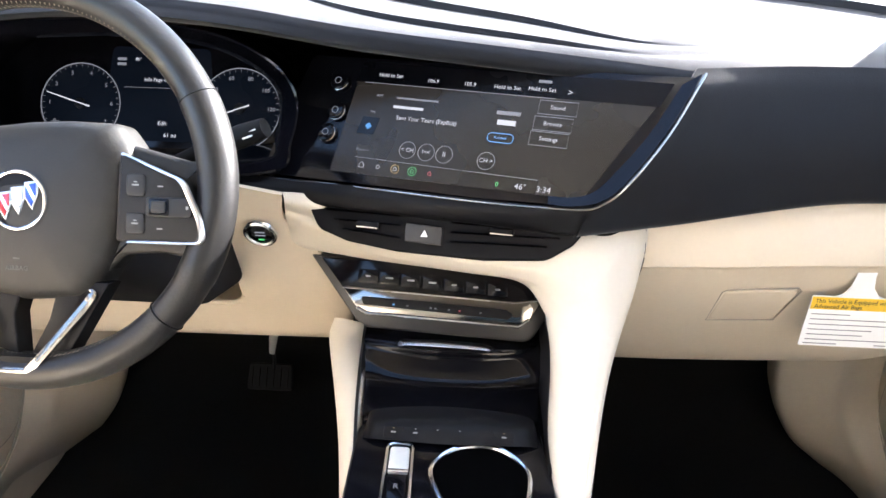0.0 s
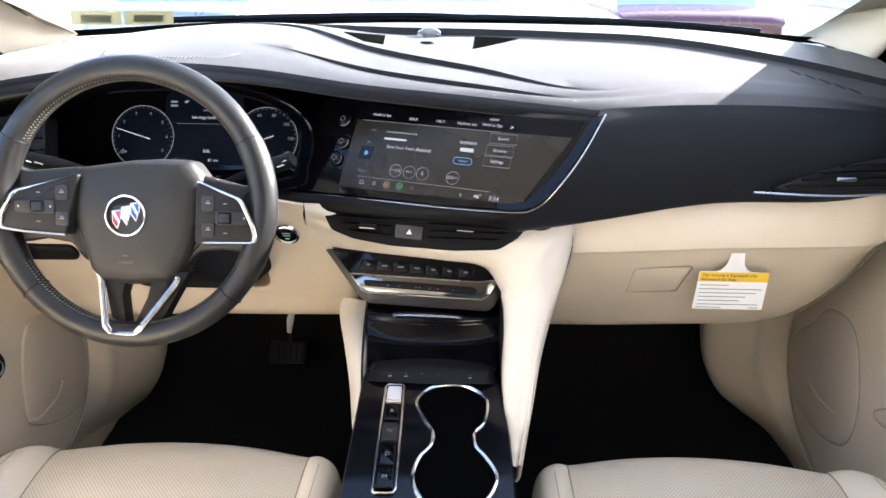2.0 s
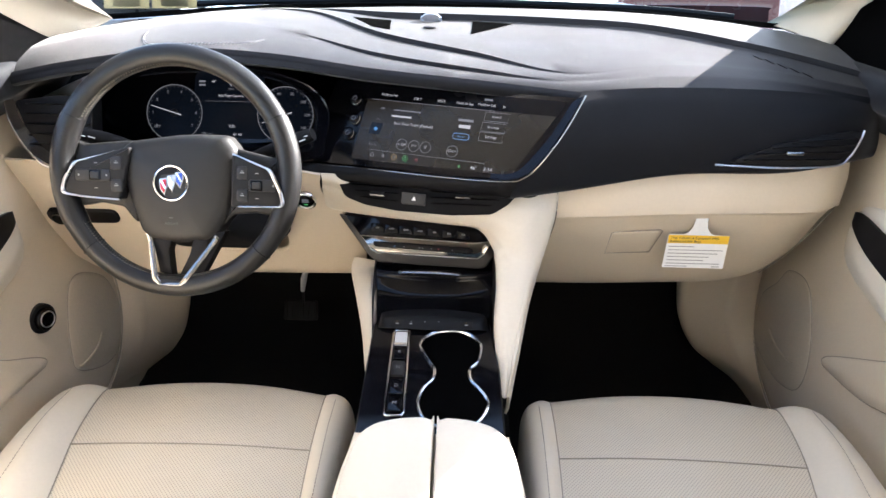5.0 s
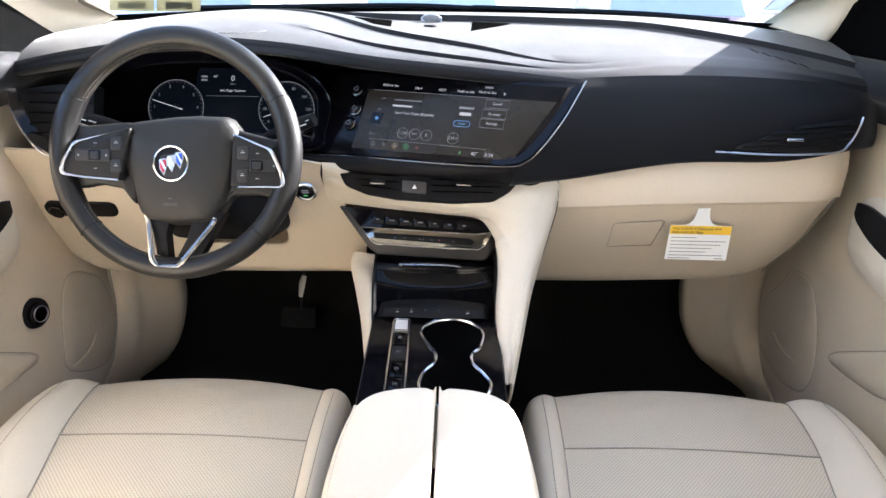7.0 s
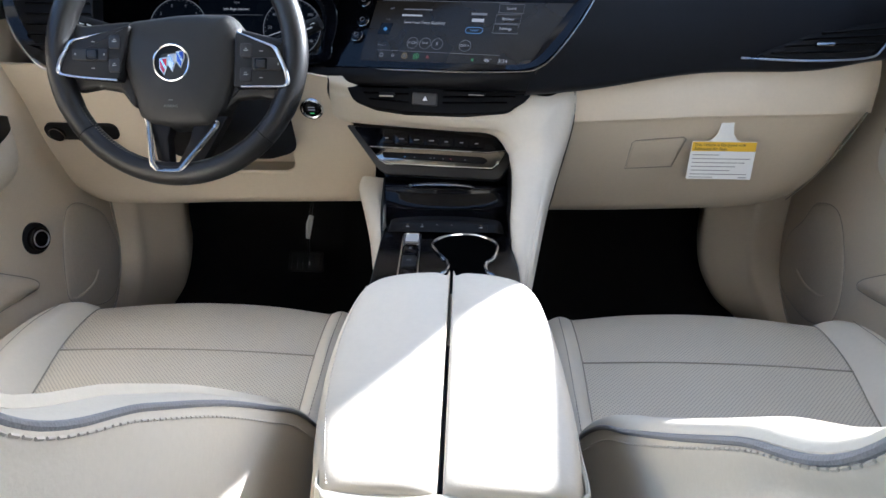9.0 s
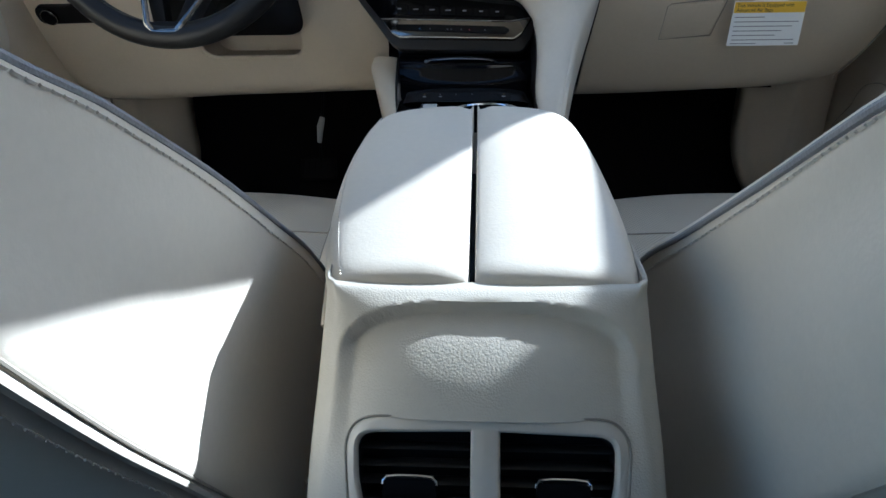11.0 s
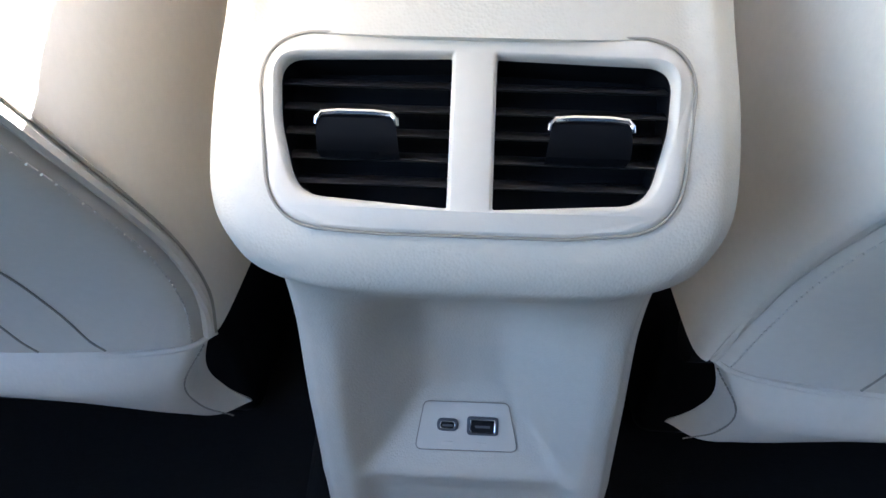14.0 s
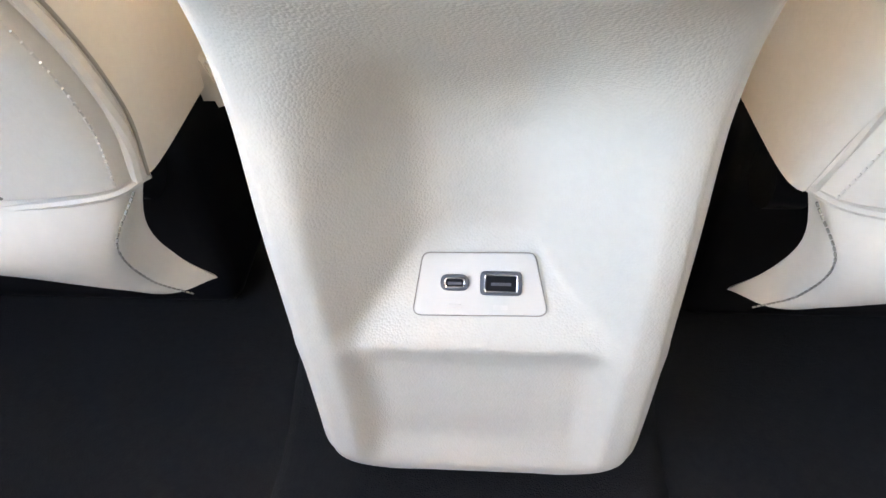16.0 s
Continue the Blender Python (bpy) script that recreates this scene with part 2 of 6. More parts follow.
def block(x0, x1, y0, y1, z0, z1, bevel=0.0, seg=3):
    bm = bmesh.new()
    bmesh.ops.create_cube(bm, size=1)
    bmesh.ops.transform(bm, verts=bm.verts, matrix=Matrix.LocRotScale(((x0 + x1) / 2, (y0 + y1) / 2, (z0 + z1) / 2), None, (x1 - x0, y1 - y0, z1 - z0)))
    if bevel:
        bmesh.ops.bevel(bm, geom=bm.edges[:], offset=bevel, segments=seg, profile=0.5, affect="EDGES")
    return bm


def disc(F, r, depth, bevel=0.0, lift=0.0, seg=32, bm=None):
    return plate([(r * math.cos(2 * math.pi * i / seg), r * math.sin(2 * math.pi * i / seg)) for i in range(seg)], F, depth, bevel, lift, bm)


def ring(F, R, r, lift=0.0, seg=48, side=8, bm=None):
    return tube([F @ Vector((R * math.cos(2 * math.pi * i / seg), R * math.sin(2 * math.pi * i / seg), lift)) for i in range(seg)], r, side, True, up=F.col[2].to_3d(), bm=bm)


def part(name, bm, mat, parent=None, label="", smooth=35):
    me = bpy.data.meshes.new(name)
    bmesh.ops.recalc_face_normals(bm, faces=bm.faces)
    bm.to_mesh(me)
    bm.free()
    me.materials.append(mat)
    if smooth:
        me.shade_smooth()
        me.set_sharp_from_angle(angle=radians(smooth))
    ob = new(name, me)
    ob.parent = parent
    if label:
        ob["label"] = label
    return ob


def thing(name, label, category, at=(0, 0, 0), group="", kind=""):
    ob = new(name)
    ob.empty_display_size = 0.05
    return tagged(ob, label, category, group, kind)


def words(name, text, F, u, v, size, mat, parent, align="CENTER", lift=0.0006, bold=0.0):
    """Lettering that lies on F."""
    cu = bpy.data.curves.new(name, "FONT")
    cu.body, cu.size, cu.align_x, cu.align_y, cu.extrude, cu.offset = text, size, align, "CENTER", 0.0001, bold
    cu.resolution_u = 2
    tmp = bpy.data.objects.new(name, cu)
    me = bpy.data.meshes.new_from_object(tmp)
    bpy.data.objects.remove(tmp)
    me.transform(F @ Matrix.Translation((u, v, lift)))
    me.materials.clear()
    me.materials.append(mat)
    ob = new(name, me)
    ob.parent = parent
    return ob


def bar(name, F, u, v, w, h, mat, parent, lift=0.0006):
    return part(name, plate([(u - w / 2, v - h / 2), (u + w / 2, v - h / 2), (u + w / 2, v + h / 2), (u - w / 2, v + h / 2)], F, 0.0004, 0, lift), mat, parent, smooth=0)


def row(xs, ys, zs):
    return [Vector(q) for q in zip(xs, ys, zs)]


def smooth_step(t):
    t = min(max(t, 0.0), 1.0)
    return t * t * (3 - 2 * t)


from mathutils.bvhtree import BVHTree

# ---- structure ----
def structure(name, bm, mat, label, category, smooth=35):
    return tagged(part(name, bm, mat, smooth=smooth), label, category, kind="structure")


structure("floor", thicken(loft([
    row((-0.80, 0, 0.80), (-1.6,) * 3, (-0.06,) * 3),
    row((-0.80, 0, 0.80), (-0.3,) * 3, (-0.06,) * 3),
    row((-0.80, 0, 0.80), (0.2,) * 3, (-0.04,) * 3),
    row((-0.80, 0, 0.80), (0.55,) * 3, (-0.02,) * 3),
    row((-0.80, 0, 0.80), (0.95,) * 3, (-0.03,) * 3),
    row((-0.80, 0, 0.80), (1.15,) * 3, (0.10,) * 3),
    row((-0.80, 0, 0.80), (1.28,) * 3, (0.34,) * 3),
    row((-0.80, 0, 0.80), (1.30,) * 3, (0.80,) * 3)], 9, 40), 0.02), CARPET, "black carpet over the cabin floor and toe board", "floor")
structure("floor_tunnel", thicken(loft([
    row((-0.135, -0.115, -0.07, 0.015, 0.10, 0.145, 0.165), (y,) * 7, (-0.07, -0.03 + s, -0.02 + s, -0.018 + s, -0.02 + s, -0.03 + s, -0.07))
    for y, s in ((-1.5, 0.0), (-0.7, 0.0), (-0.24, 0.0), (-0.10, 0.0), (0.1, 0.05), (0.6, 0.1), (1.1, 0.1))], 17, 20), 0.008), CARPET, "raised black carpeted tunnel along the floor", "floor")

# roof, pillars and glass that close the cabin
roof = loft([
    row((-0.60, -0.35, 0, 0.35, 0.60), (0.28, 0.33, 0.36, 0.33, 0.28), (1.15, 1.20, 1.215, 1.20, 1.15)),
    row((-0.63, -0.35, 0, 0.35, 0.63), (-0.4,) * 5, (1.18, 1.235, 1.25, 1.235, 1.18)),
    row((-0.62, -0.35, 0, 0.35, 0.62), (-1.1,) * 5, (1.17, 1.22, 1.24, 1.22, 1.17)),
    row((-0.58, -0.33, 0, 0.33, 0.58), (-1.7,) * 5, (1.08, 1.13, 1.15, 1.13, 1.08))], 13, 13)
structure("ceiling", thicken(roof, 0.03), SMOOTHC, "pale headliner of the car roof", "ceiling")
# unseen closing wall, kept dark so that less light bounces forward
structure("wall_rear", thicken(loft([
    row((-0.82, 0, 0.82), (-1.62,) * 3, (0.0,) * 3), row((-0.82, 0, 0.82), (-1.66,) * 3, (0.80,) * 3)], 5, 5), 0.03), DARKTRIM, "unseen rear bulkhead behind the cabin, darkened to cut bounce light", "wall")

for side, tag in ((-1, "left"), (1, "right")):
    s = side
    if s > 0:
        a = [(0.650, 1.000, 0.846), (0.668, 0.900, 0.890), (0.716, 0.850, 0.916), (0.734, 0.62, 1.00), (0.65, 0.27, 1.165)]
        b = [(0.728, 0.885, 0.815), (0.756, 0.83, 0.898), (0.764, 0.80, 0.916), (0.762, 0.57, 1.00), (0.68, 0.22, 1.145)]
    else:
        a = [(-0.660, 0.90, 0.846), (-0.715, 0.84, 0.885), (-0.69, 0.62, 1.00), (-0.60, 0.27, 1.165)]
        b = [(-0.775, 0.850, 0.782), (-0.782, 0.76, 0.830), (-0.758, 0.56, 0.925), (-0.665, 0.20, 1.11)]
    c = [(q[0] + s * 0.040, q[1] + 0.090, q[2] + 0.010) for q in b]
    m = [((p[0] + q[0]) / 2 - s * 0.006, (p[1] + q[1]) / 2 - 0.012, (p[2] + q[2]) / 2 + 0.006) for p, q in zip(a, b)]
    structure("pillar_front_" + tag, capped(loft([a, m, b, c, a], 24, 25)), SMOOTHC, "pale trim on the sloping front roof pillar", "pillar")
    structure("pillar_middle_" + tag, block(min(s * 0.70, s * 0.78), max(s * 0.70, s * 0.78), -0.42, -0.30, 0.1, 1.18, 0.01), SMOOTHC, "pale trim on the middle roof pillar", "pillar")
    structure("pillar_rear_" + tag, block(min(s * 0.66, s * 0.80), max(s * 0.66, s * 0.80), -1.62, -1.25, 0.1, 1.12, 0.01), SMOOTHC, "pale trim on the rear roof pillar", "pillar")

ws = loft([row((-0.72, -0.35, 0, 0.35, 0.72), (0.98, 1.10, 1.13, 1.10, 0.98), (0.835, 0.850, 0.853, 0.850, 0.835)),
           row((-0.66, -0.33, 0, 0.33, 0.66), (0.63, 0.71, 0.74, 0.71, 0.63), (1.00, 1.03, 1.04, 1.03, 1.00)),
           row((-0.60, -0.30, 0, 0.30, 0.60), (0.27, 0.34, 0.37, 0.34, 0.27), (1.175, 1.22, 1.23, 1.22, 1.175))], 13, 9)
window = structure("window_1", thicken(ws, 0.004), GLASS, "clear sloping windscreen glass", "windscreen")
window.visible_shadow = False
frit0 = spline([(-0.72, 0.98, 0.835), (-0.35, 1.10, 0.850), (0, 1.13, 0.853), (0.35, 1.10, 0.850), (0.72, 0.98, 0.835)], 40)
frit1 = [p + Vector((-0.004 * p.x, -0.026, 0.0125)) for p in frit0]
structure("trim_windscreen", thicken(sheet([[p + Vector((0, -0.006, 0)) for p in frit0], [p + Vector((0, -0.006, 0)) for p in frit1]]), 0.001), BLACK, "black printed band along the lower edge of the windscreen", "trim")
# unseen dark glass at the back and beside the rear seat, cuts light
structure("window_2", thicken(loft([row((-0.66, 0, 0.66), (-1.63, -1.66, -1.63), (0.80, 0.80, 0.80)), row((-0.58, 0, 0.58), (-1.66, -1.70, -1.66), (1.10, 1.16, 1.10))], 7, 5), 0.004), TINTED, "unseen rear window, its glass darkened to cut light", "rear window")
structure("window_3", thicken(loft([row((0.815,) * 3, (-0.42, -0.85, -1.26), (0.78,) * 3), row((0.735,) * 3, (-0.42, -0.85, -1.26), (1.02,) * 3)], 7, 5), 0.004), TINTED, "unseen rear door glass, darkened to cut light, with a gap above", "side window")
# front door frames round the side glass, and what closes the flanks
for s, tag in ((-1, "left"), (1, "right")):
    # right frame is made wider in front to cast the lids' shadow edge
    low = spline([(0.572, 0.790), (0.576, 0.810), (0.578, 0.835), (0.552, 0.862), (0.491, 0.893), (0.403, 0.938), (0.310, 0.984), (0.10, 1.055), (-0.30, 1.085)], 40)
    high = spline([(0.98, 0.790), (0.97, 0.800), (0.96, 0.815), (0.88, 0.868), (0.72, 0.950), (0.54, 1.03), (0.36, 1.10), (0.12, 1.165), (-0.30, 1.19)], 40)
    if s > 0:
        low = [Vector((0.572, 0.760))] + low
        high = [Vector((0.98, 0.760))] + high
    else:
        high = spline([(0.90, 0.790), (0.895, 0.796), (0.87, 0.801), (0.80, 0.826), (0.736, 0.857), (0.60, 0.925), (0.40, 1.01), (0.12, 1.10), (-0.30, 1.13)], 40)
    fr = []
    for a, b in zip(low, high):
        fr.append([Vector((s * (0.75 - 0.25 * max(p[1] - 1.0, 0)), p[0], p[1])) for p in (a, a.lerp(b, 0.5), b)])
    # frame blacker than its trim, to stand for shade
    structure("door_frame_" + tag, thicken(sheet(fr), 0.012), SHADEB, "black door frame round the side glass", "door frame")
    structure("wall_footwell_" + tag, block(min(s * 0.81, s * 0.85), max(s * 0.81, s * 0.85), 0.90, 1.36, -0.15, 0.80), BLACK, "black inner wing beside the footwell", "wall")
    # unseen flanks, dark against bounce; the left is low to admit light
    structure("wall_flank_" + tag, block(min(s * 0.80, s * 0.84), max(s * 0.80, s * 0.84), -1.64, -0.36, -0.05, 0.79 if s > 0 else 0.45), DARKTRIM, "unseen rear flank panel, darkened to cut bounce light", "wall")
structure("wall_front", block(-0.85, 0.85, 1.33, 1.36, -0.15, 0.79), BLACK, "black bulkhead ahead of the footwells", "wall")

# kick panels beside the footwells
for s, tag in ((-1, "left"), (1, "right")):
    # height and side of the inner edge, then side, depth and height of the outer edge
    if s > 0:
        yi_ = 0.965
        edge_ = ((0.42, 0.588, 0.772, 0.985, 0.42), (0.26, 0.591, 0.774, 0.990, 0.251), (0.183, 0.596, 0.774, 0.98, 0.180), (0.119, 0.614, 0.772, 0.962, 0.150), (0.054, 0.654, 0.767, 0.925, 0.121), (0.005, 0.71, 0.758, 0.854, 0.082), (-0.038, 0.753, 0.752, 0.80, 0.065), (-0.09, 0.785, 0.746, 0.72, 0.045))
    else:
        yi_ = 0.95
        edge_ = ((0.42, 0.652, 0.768, 0.865, 0.42), (0.233, 0.667, 0.766, 0.862, 0.26), (0.16, 0.669, 0.764, 0.852, 0.205), (0.065, 0.694, 0.760, 0.828, 0.160), (0.0, 0.737, 0.755, 0.784, 0.115), (-0.066, 0.795, 0.748, 0.717, 0.088), (-0.11, 0.82, 0.742, 0.64, 0.07))
    k = []
    for zi_, xi_, xo_, yo_, zo_ in edge_:
        a, b = Vector((s * xi_, yi_, zi_)), Vector((s * xo_, yo_, zo_))
        k.append([a + Vector((s * 0.012, 0.08, 0)), a + Vector((-s * 0.002, 0.03, 0)), a + Vector((s * 0.003, 0.006, 0))] + [a.lerp(b, f) + Vector((0, -w, 0)) for f, w in ((0.3, 0.004), (0.52, 0.010), (0.60, 0.020), (0.68, 0.020), (0.85, 0.012), (1.0, 0.0))])
    part_line = [r_[-1] + Vector((-s * 0.004, -0.006, 0)) for r_ in k]
    structure("trim_seam_" + tag, tube(spline(part_line, 24), 0.0022, 6), SEAMC, "taupe seam between kick panel and door", "trim")
    structure("trim_kick_" + tag, thicken(loft(k, 31, 31), 0.006), TAN, "tan kick panel beside the footwell", "trim")

# ---- dashboard ----
dash = thing("dashboard", "two-tone dashboard with charcoal top and cream lower panels", "dashboard")
XS = (-0.748, -0.62, -0.44, -0.28, -0.12, 0.05, 0.21, 0.38, 0.55, 0.70, 0.765)
far = row(XS, (0.926, 0.99, 1.05, 1.08, 1.10, 1.10, 1.08, 1.05, 0.98, 0.90, 0.86), (0.818, 0.832, 0.846, 0.853, 0.857, 0.858, 0.858, 0.857, 0.850, 0.832, 0.812))
# the ledge below the glass steps down to the pad
st = (0, 0, 0, 0.002, 0.012, 0.012, 0.011, 0.010, 0.010, 0.010, 0.006)
l1 = row(XS, (0.886, 0.95, 1.01, 1.03, 0.99, 0.97, 0.945, 0.90, 0.82, 0.755, 0.735), (0.820, 0.836, 0.851, 0.857, 0.857, 0.857, 0.856, 0.852, 0.832, 0.803, 0.782))
l2 = [p - Vector((0, 0.004, h)) for p, h in zip(l1, st)]
# first crease
c1t = row(XS, (0.82, 0.87, 0.92, 0.95, 0.83, 0.76, 0.70, 0.74, 0.74, 0.71, 0.715), (0.821, 0.842, 0.862, 0.862, 0.838, 0.818, 0.797, 0.806, 0.800, 0.780, 0.763))
h1 = (0, 0, 0, 0.004, 0.008, 0.007, 0.002, 0.0007, 0.0007, 0.0010, 0.0010)
c1b = [p - Vector((0, 0.003, h)) for p, h in zip(c1t, h1)]
# second crease
c2t = row(XS, (0.752, 0.78, 0.80, 0.78, 0.725, 0.69, 0.675, 0.70, 0.70, 0.695, 0.708), (0.813, 0.840, 0.860, 0.845, 0.820, 0.803, 0.788, 0.7945, 0.789, 0.770, 0.755))
h2 = (0, 0, 0, 0.001, 0.006, 0.006, 0.001, 0.0011, 0.0011, 0.0020, 0.0025)
c2b = [p - Vector((0, 0.003, h)) for p, h in zip(c2t, h2)]
crest = row(XS, (0.672, 0.665, 0.665, 0.662, 0.660, 0.657, 0.648, 0.668, 0.672, 0.690, 0.705), (0.780, 0.806, 0.829, 0.824, 0.804, 0.789, 0.775, 0.780, 0.778, 0.757, 0.742))


def crease_rows(rows, n):
    return [spline(r, n) for r in rows]


def between(a, b, k, bulge=0.0):
    out = []
    for i in range(k):
        t = i / (k - 1)
        out.append([p.lerp(q, t) + Vector((0, 0, bulge * smooth_step((0.40 - p.x) / 0.18) * 4 * t * (1 - t))) for p, q in zip(a, b)])
    return out


N = 80
F_, L1, L2, A1, A2, B1, B2, C_ = crease_rows((far, l1, l2, c1t, c1b, c2t, c2b, crest), N)
top = between(F_, L1, 4) + between(L1, L2, 3)[1:] + between(L2, A1, 8, 0.002)[1:] + between(A1, A2, 3)[1:] + between(A2, B1, 6, 0.001)[1:] + between(B1, B2, 3)[1:] + between(B2, C_, 6, 0.002)[1:]
part("glass_seal", thicken(sheet([F_, [p + Vector((0, 0.05, -0.02)) for p in F_], [p + Vector((0, 0.10, -0.10)) for p in F_], [Vector((p.x, 1.30, 0.70)) for p in F_]]), 0.004), BLACK, dash)
pad_bm = thicken(sheet(top), 0.006)
PAD_TREE = BVHTree.FromBMesh(pad_bm)


def on_pad(x, y, lift=0.0):
    """The place on the dash top above (x, y)."""
    hit = PAD_TREE.ray_cast(Vector((x, y, 1.0)), Vector((0, 0, -1)))[0]
    return hit + Vector((0, 0, lift))


pad_line = spline([(x, y, 0) for x, y in ((-0.519, 0.741), (-0.518, 0.724), (-0.510, 0.703), (-0.495, 0.687), (-0.469, 0.681), (-0.441, 0.680), (-0.387, 0.682), (-0.335, 0.692), (-0.308, 0.712))], 150)
stitch_bm = bmesh.new()
for off in (0.0, 0.006):
    for a, b in zip(pad_line[::2], pad_line[1::2]):
        tube([on_pad(a.x, a.y + off, 0.0006), on_pad(b.x, b.y + off, 0.0006)], 0.0006, 4, bm=stitch_bm)
tagged(part("pad_stitching", stitch_bm, GREYPIPE, dash, "grey double stitching on the dash pad", smooth=0), kind="stuff")
part("upper_pad", pad_bm, DARK, dash, "charcoal soft dash top with moulded creases", smooth=25)

# lip over the instruments and the screen
XL = (-0.748, -0.62, -0.44, -0.28, -0.12, 0.05, 0.21, 0.235)
lipt = row(XL, (0.672, 0.665, 0.665, 0.662, 0.660, 0.657, 0.648, 0.648), (0.780, 0.806, 0.829, 0.824, 0.804, 0.789, 0.775, 0.774))
lipm = [p + Vector((0, -0.006, -0.008)) for p in lipt]
lipb = [p + Vector((0, 0.0, -0.018)) for p in lipt]
lipi = row(XL, (0.743, 0.80, 0.83, 0.80, 0.735, 0.69, 0.645, 0.64), (0.759, 0.775, 0.800, 0.795, 0.783, 0.772, 0.762, 0.764))
part("brow", thicken(loft([lipt, lipm, lipb, lipi], N, 14), 0.003), DARK, dash)

# passenger side of the pad
pas = loft([
    row((0.225, 0.35, 0.50, 0.62, 0.70, 0.760), (0.646, 0.666, 0.671, 0.680, 0.690, 0.72), (0.776, 0.780, 0.779, 0.771, 0.757, 0.74)),
    row((0.205, 0.34, 0.49, 0.61, 0.70, 0.760), (0.622, 0.650, 0.652, 0.660, 0.678, 0.72), (0.752, 0.755, 0.752, 0.747, 0.740, 0.725)),
    row((0.165, 0.31, 0.47, 0.60, 0.695, 0.760), (0.596, 0.630, 0.642, 0.652, 0.672, 0.72), (0.700, 0.705, 0.708, 0.712, 0.715, 0.71)),
    row((0.122, 0.25, 0.43, 0.59, 0.69, 0.760), (0.585, 0.620, 0.642, 0.648, 0.665, 0.71), (0.640, 0.645, 0.660, 0.663, 0.675, 0.68)),
    row((0.112, 0.22, 0.40, 0.575, 0.675, 0.752), (0.590, 0.622, 0.645, 0.650, 0.662, 0.70), (0.614, 0.619, 0.643, 0.648, 0.662, 0.665)),
    row((0.112, 0.22, 0.40, 0.575, 0.675, 0.752), (0.63, 0.66, 0.68, 0.68, 0.69, 0.72), (0.610, 0.615, 0.640, 0.645, 0.660, 0.66))], 50, 30)
part("passenger_pad", thicken(pas, 0.004), DARK, dash, "charcoal soft pad in front of the passenger")

# chin below the screen
chin = loft([
    row((-0.27, -0.20, -0.10, 0.0, 0.09, 0.125), (0.672, 0.652, 0.628, 0.600, 0.576, 0.580), (0.640, 0.640, 0.643, 0.645, 0.648, 0.655)),
    row((-0.27, -0.20, -0.10, 0.0, 0.09, 0.125), (0.660, 0.645, 0.620, 0.595, 0.575, 0.582), (0.628, 0.628, 0.630, 0.632, 0.633, 0.635)),
    row((-0.27, -0.20, -0.10, 0.0, 0.09, 0.125), (0.664, 0.650, 0.626, 0.604, 0.588, 0.592), (0.612, 0.612, 0.614, 0.615, 0.613, 0.612)),
    row((-0.27, -0.20, -0.10, 0.0, 0.09, 0.125), (0.70, 0.69, 0.67, 0.65, 0.63, 0.63), (0.608, 0.608, 0.610, 0.610, 0.610, 0.61))], 40, 16)
part("screen_chin", thicken(chin, 0.004), BLACK, dash)

# cream lower panels
low_l = loft([
    row((-0.80, -0.76, -0.62, -0.45, -0.30, -0.213), (0.66, 0.640, 0.640, 0.640, 0.642, 0.644), (0.655, 0.645, 0.645, 0.645, 0.640, 0.628)),
    row((-0.80, -0.775, -0.62, -0.45, -0.30, -0.213), (0.69, 0.668, 0.664, 0.664, 0.662, 0.662), (0.585,) * 6),
    row((-0.80, -0.785, -0.62, -0.45, -0.30, -0.152), (0.73, 0.705, 0.696, 0.696, 0.695, 0.690), (0.50,) * 6),
    row((-0.80, -0.76, -0.62, -0.45, -0.30, -0.152), (0.76, 0.742, 0.732, 0.732, 0.731, 0.728), (0.425,) * 6),
    row((-0.74, -0.70, -0.60, -0.45, -0.30, -0.172), (0.785, 0.767, 0.760, 0.760, 0.758, 0.756), (0.358, 0.358, 0.360, 0.366, 0.370, 0.374)),
    row((-0.74, -0.70, -0.60, -0.45, -0.30, -0.172), (0.84,) * 6, (0.352, 0.352, 0.354, 0.360, 0.365, 0.37))], 150, 110)
# opening round the steering column
hole = rounded([(-0.488, 0.622), (-0.488, 0.434), (-0.297, 0.434), (-0.297, 0.622)], [0.002, 0.034, 0.034, 0.002], 10)
LOW_TREE = BVHTree.FromBMesh(low_l)


def on_low(x, z):
    return LOW_TREE.ray_cast(Vector((x, 0.3, z)), Vector((0, 1, 0)))[0]


def in_hole(x, z):
    inside = False
    for (x0, z0), (x1, z1) in zip(hole, hole[1:] + hole[:1]):
        if (z0 > z) != (z1 > z) and x < x0 + (x1 - x0) * (z - z0) / (z1 - z0):
            inside = not inside
    return inside


gone = [f for f in low_l.faces if in_hole(f.calc_center_median().x, f.calc_center_median().z) and f.calc_center_median().y < 0.78]
bmesh.ops.delete(low_l, geom=gone, context="FACES")
lower = part("lower_panel_driver", thicken(low_l, 0.005), TAN, dash, "tan lower panel with an opening for the steering column")
rim_ = [on_low(x, z) for x, z in hole]
part("opening_rim", tube(rim_, 0.0045, 8, True), TAN, lower)
part("opening_side", sheet([rim_, [p + Vector((0, 0.05, 0)) for p in rim_], [Vector((p.x, 0.80, p.z)) for p in rim_]], True), TAN, lower)
part("opening_back", block(-0.49, -0.295, 0.80, 0.81, 0.43, 0.64), TAN, lower)
part("panel_line", tube([on_low(-0.294 + 0.0162 * i, 0.547) + Vector((0, -0.0004, 0)) for i in range(6)], 0.0009, 6), SEAMC, lower)
part("panel_joint", tube([(-0.400, 0.7605, 0.362), (-0.404, 0.745, 0.395), (-0.408, 0.7275, 0.432)], 0.0012, 6), BLACK, dash)

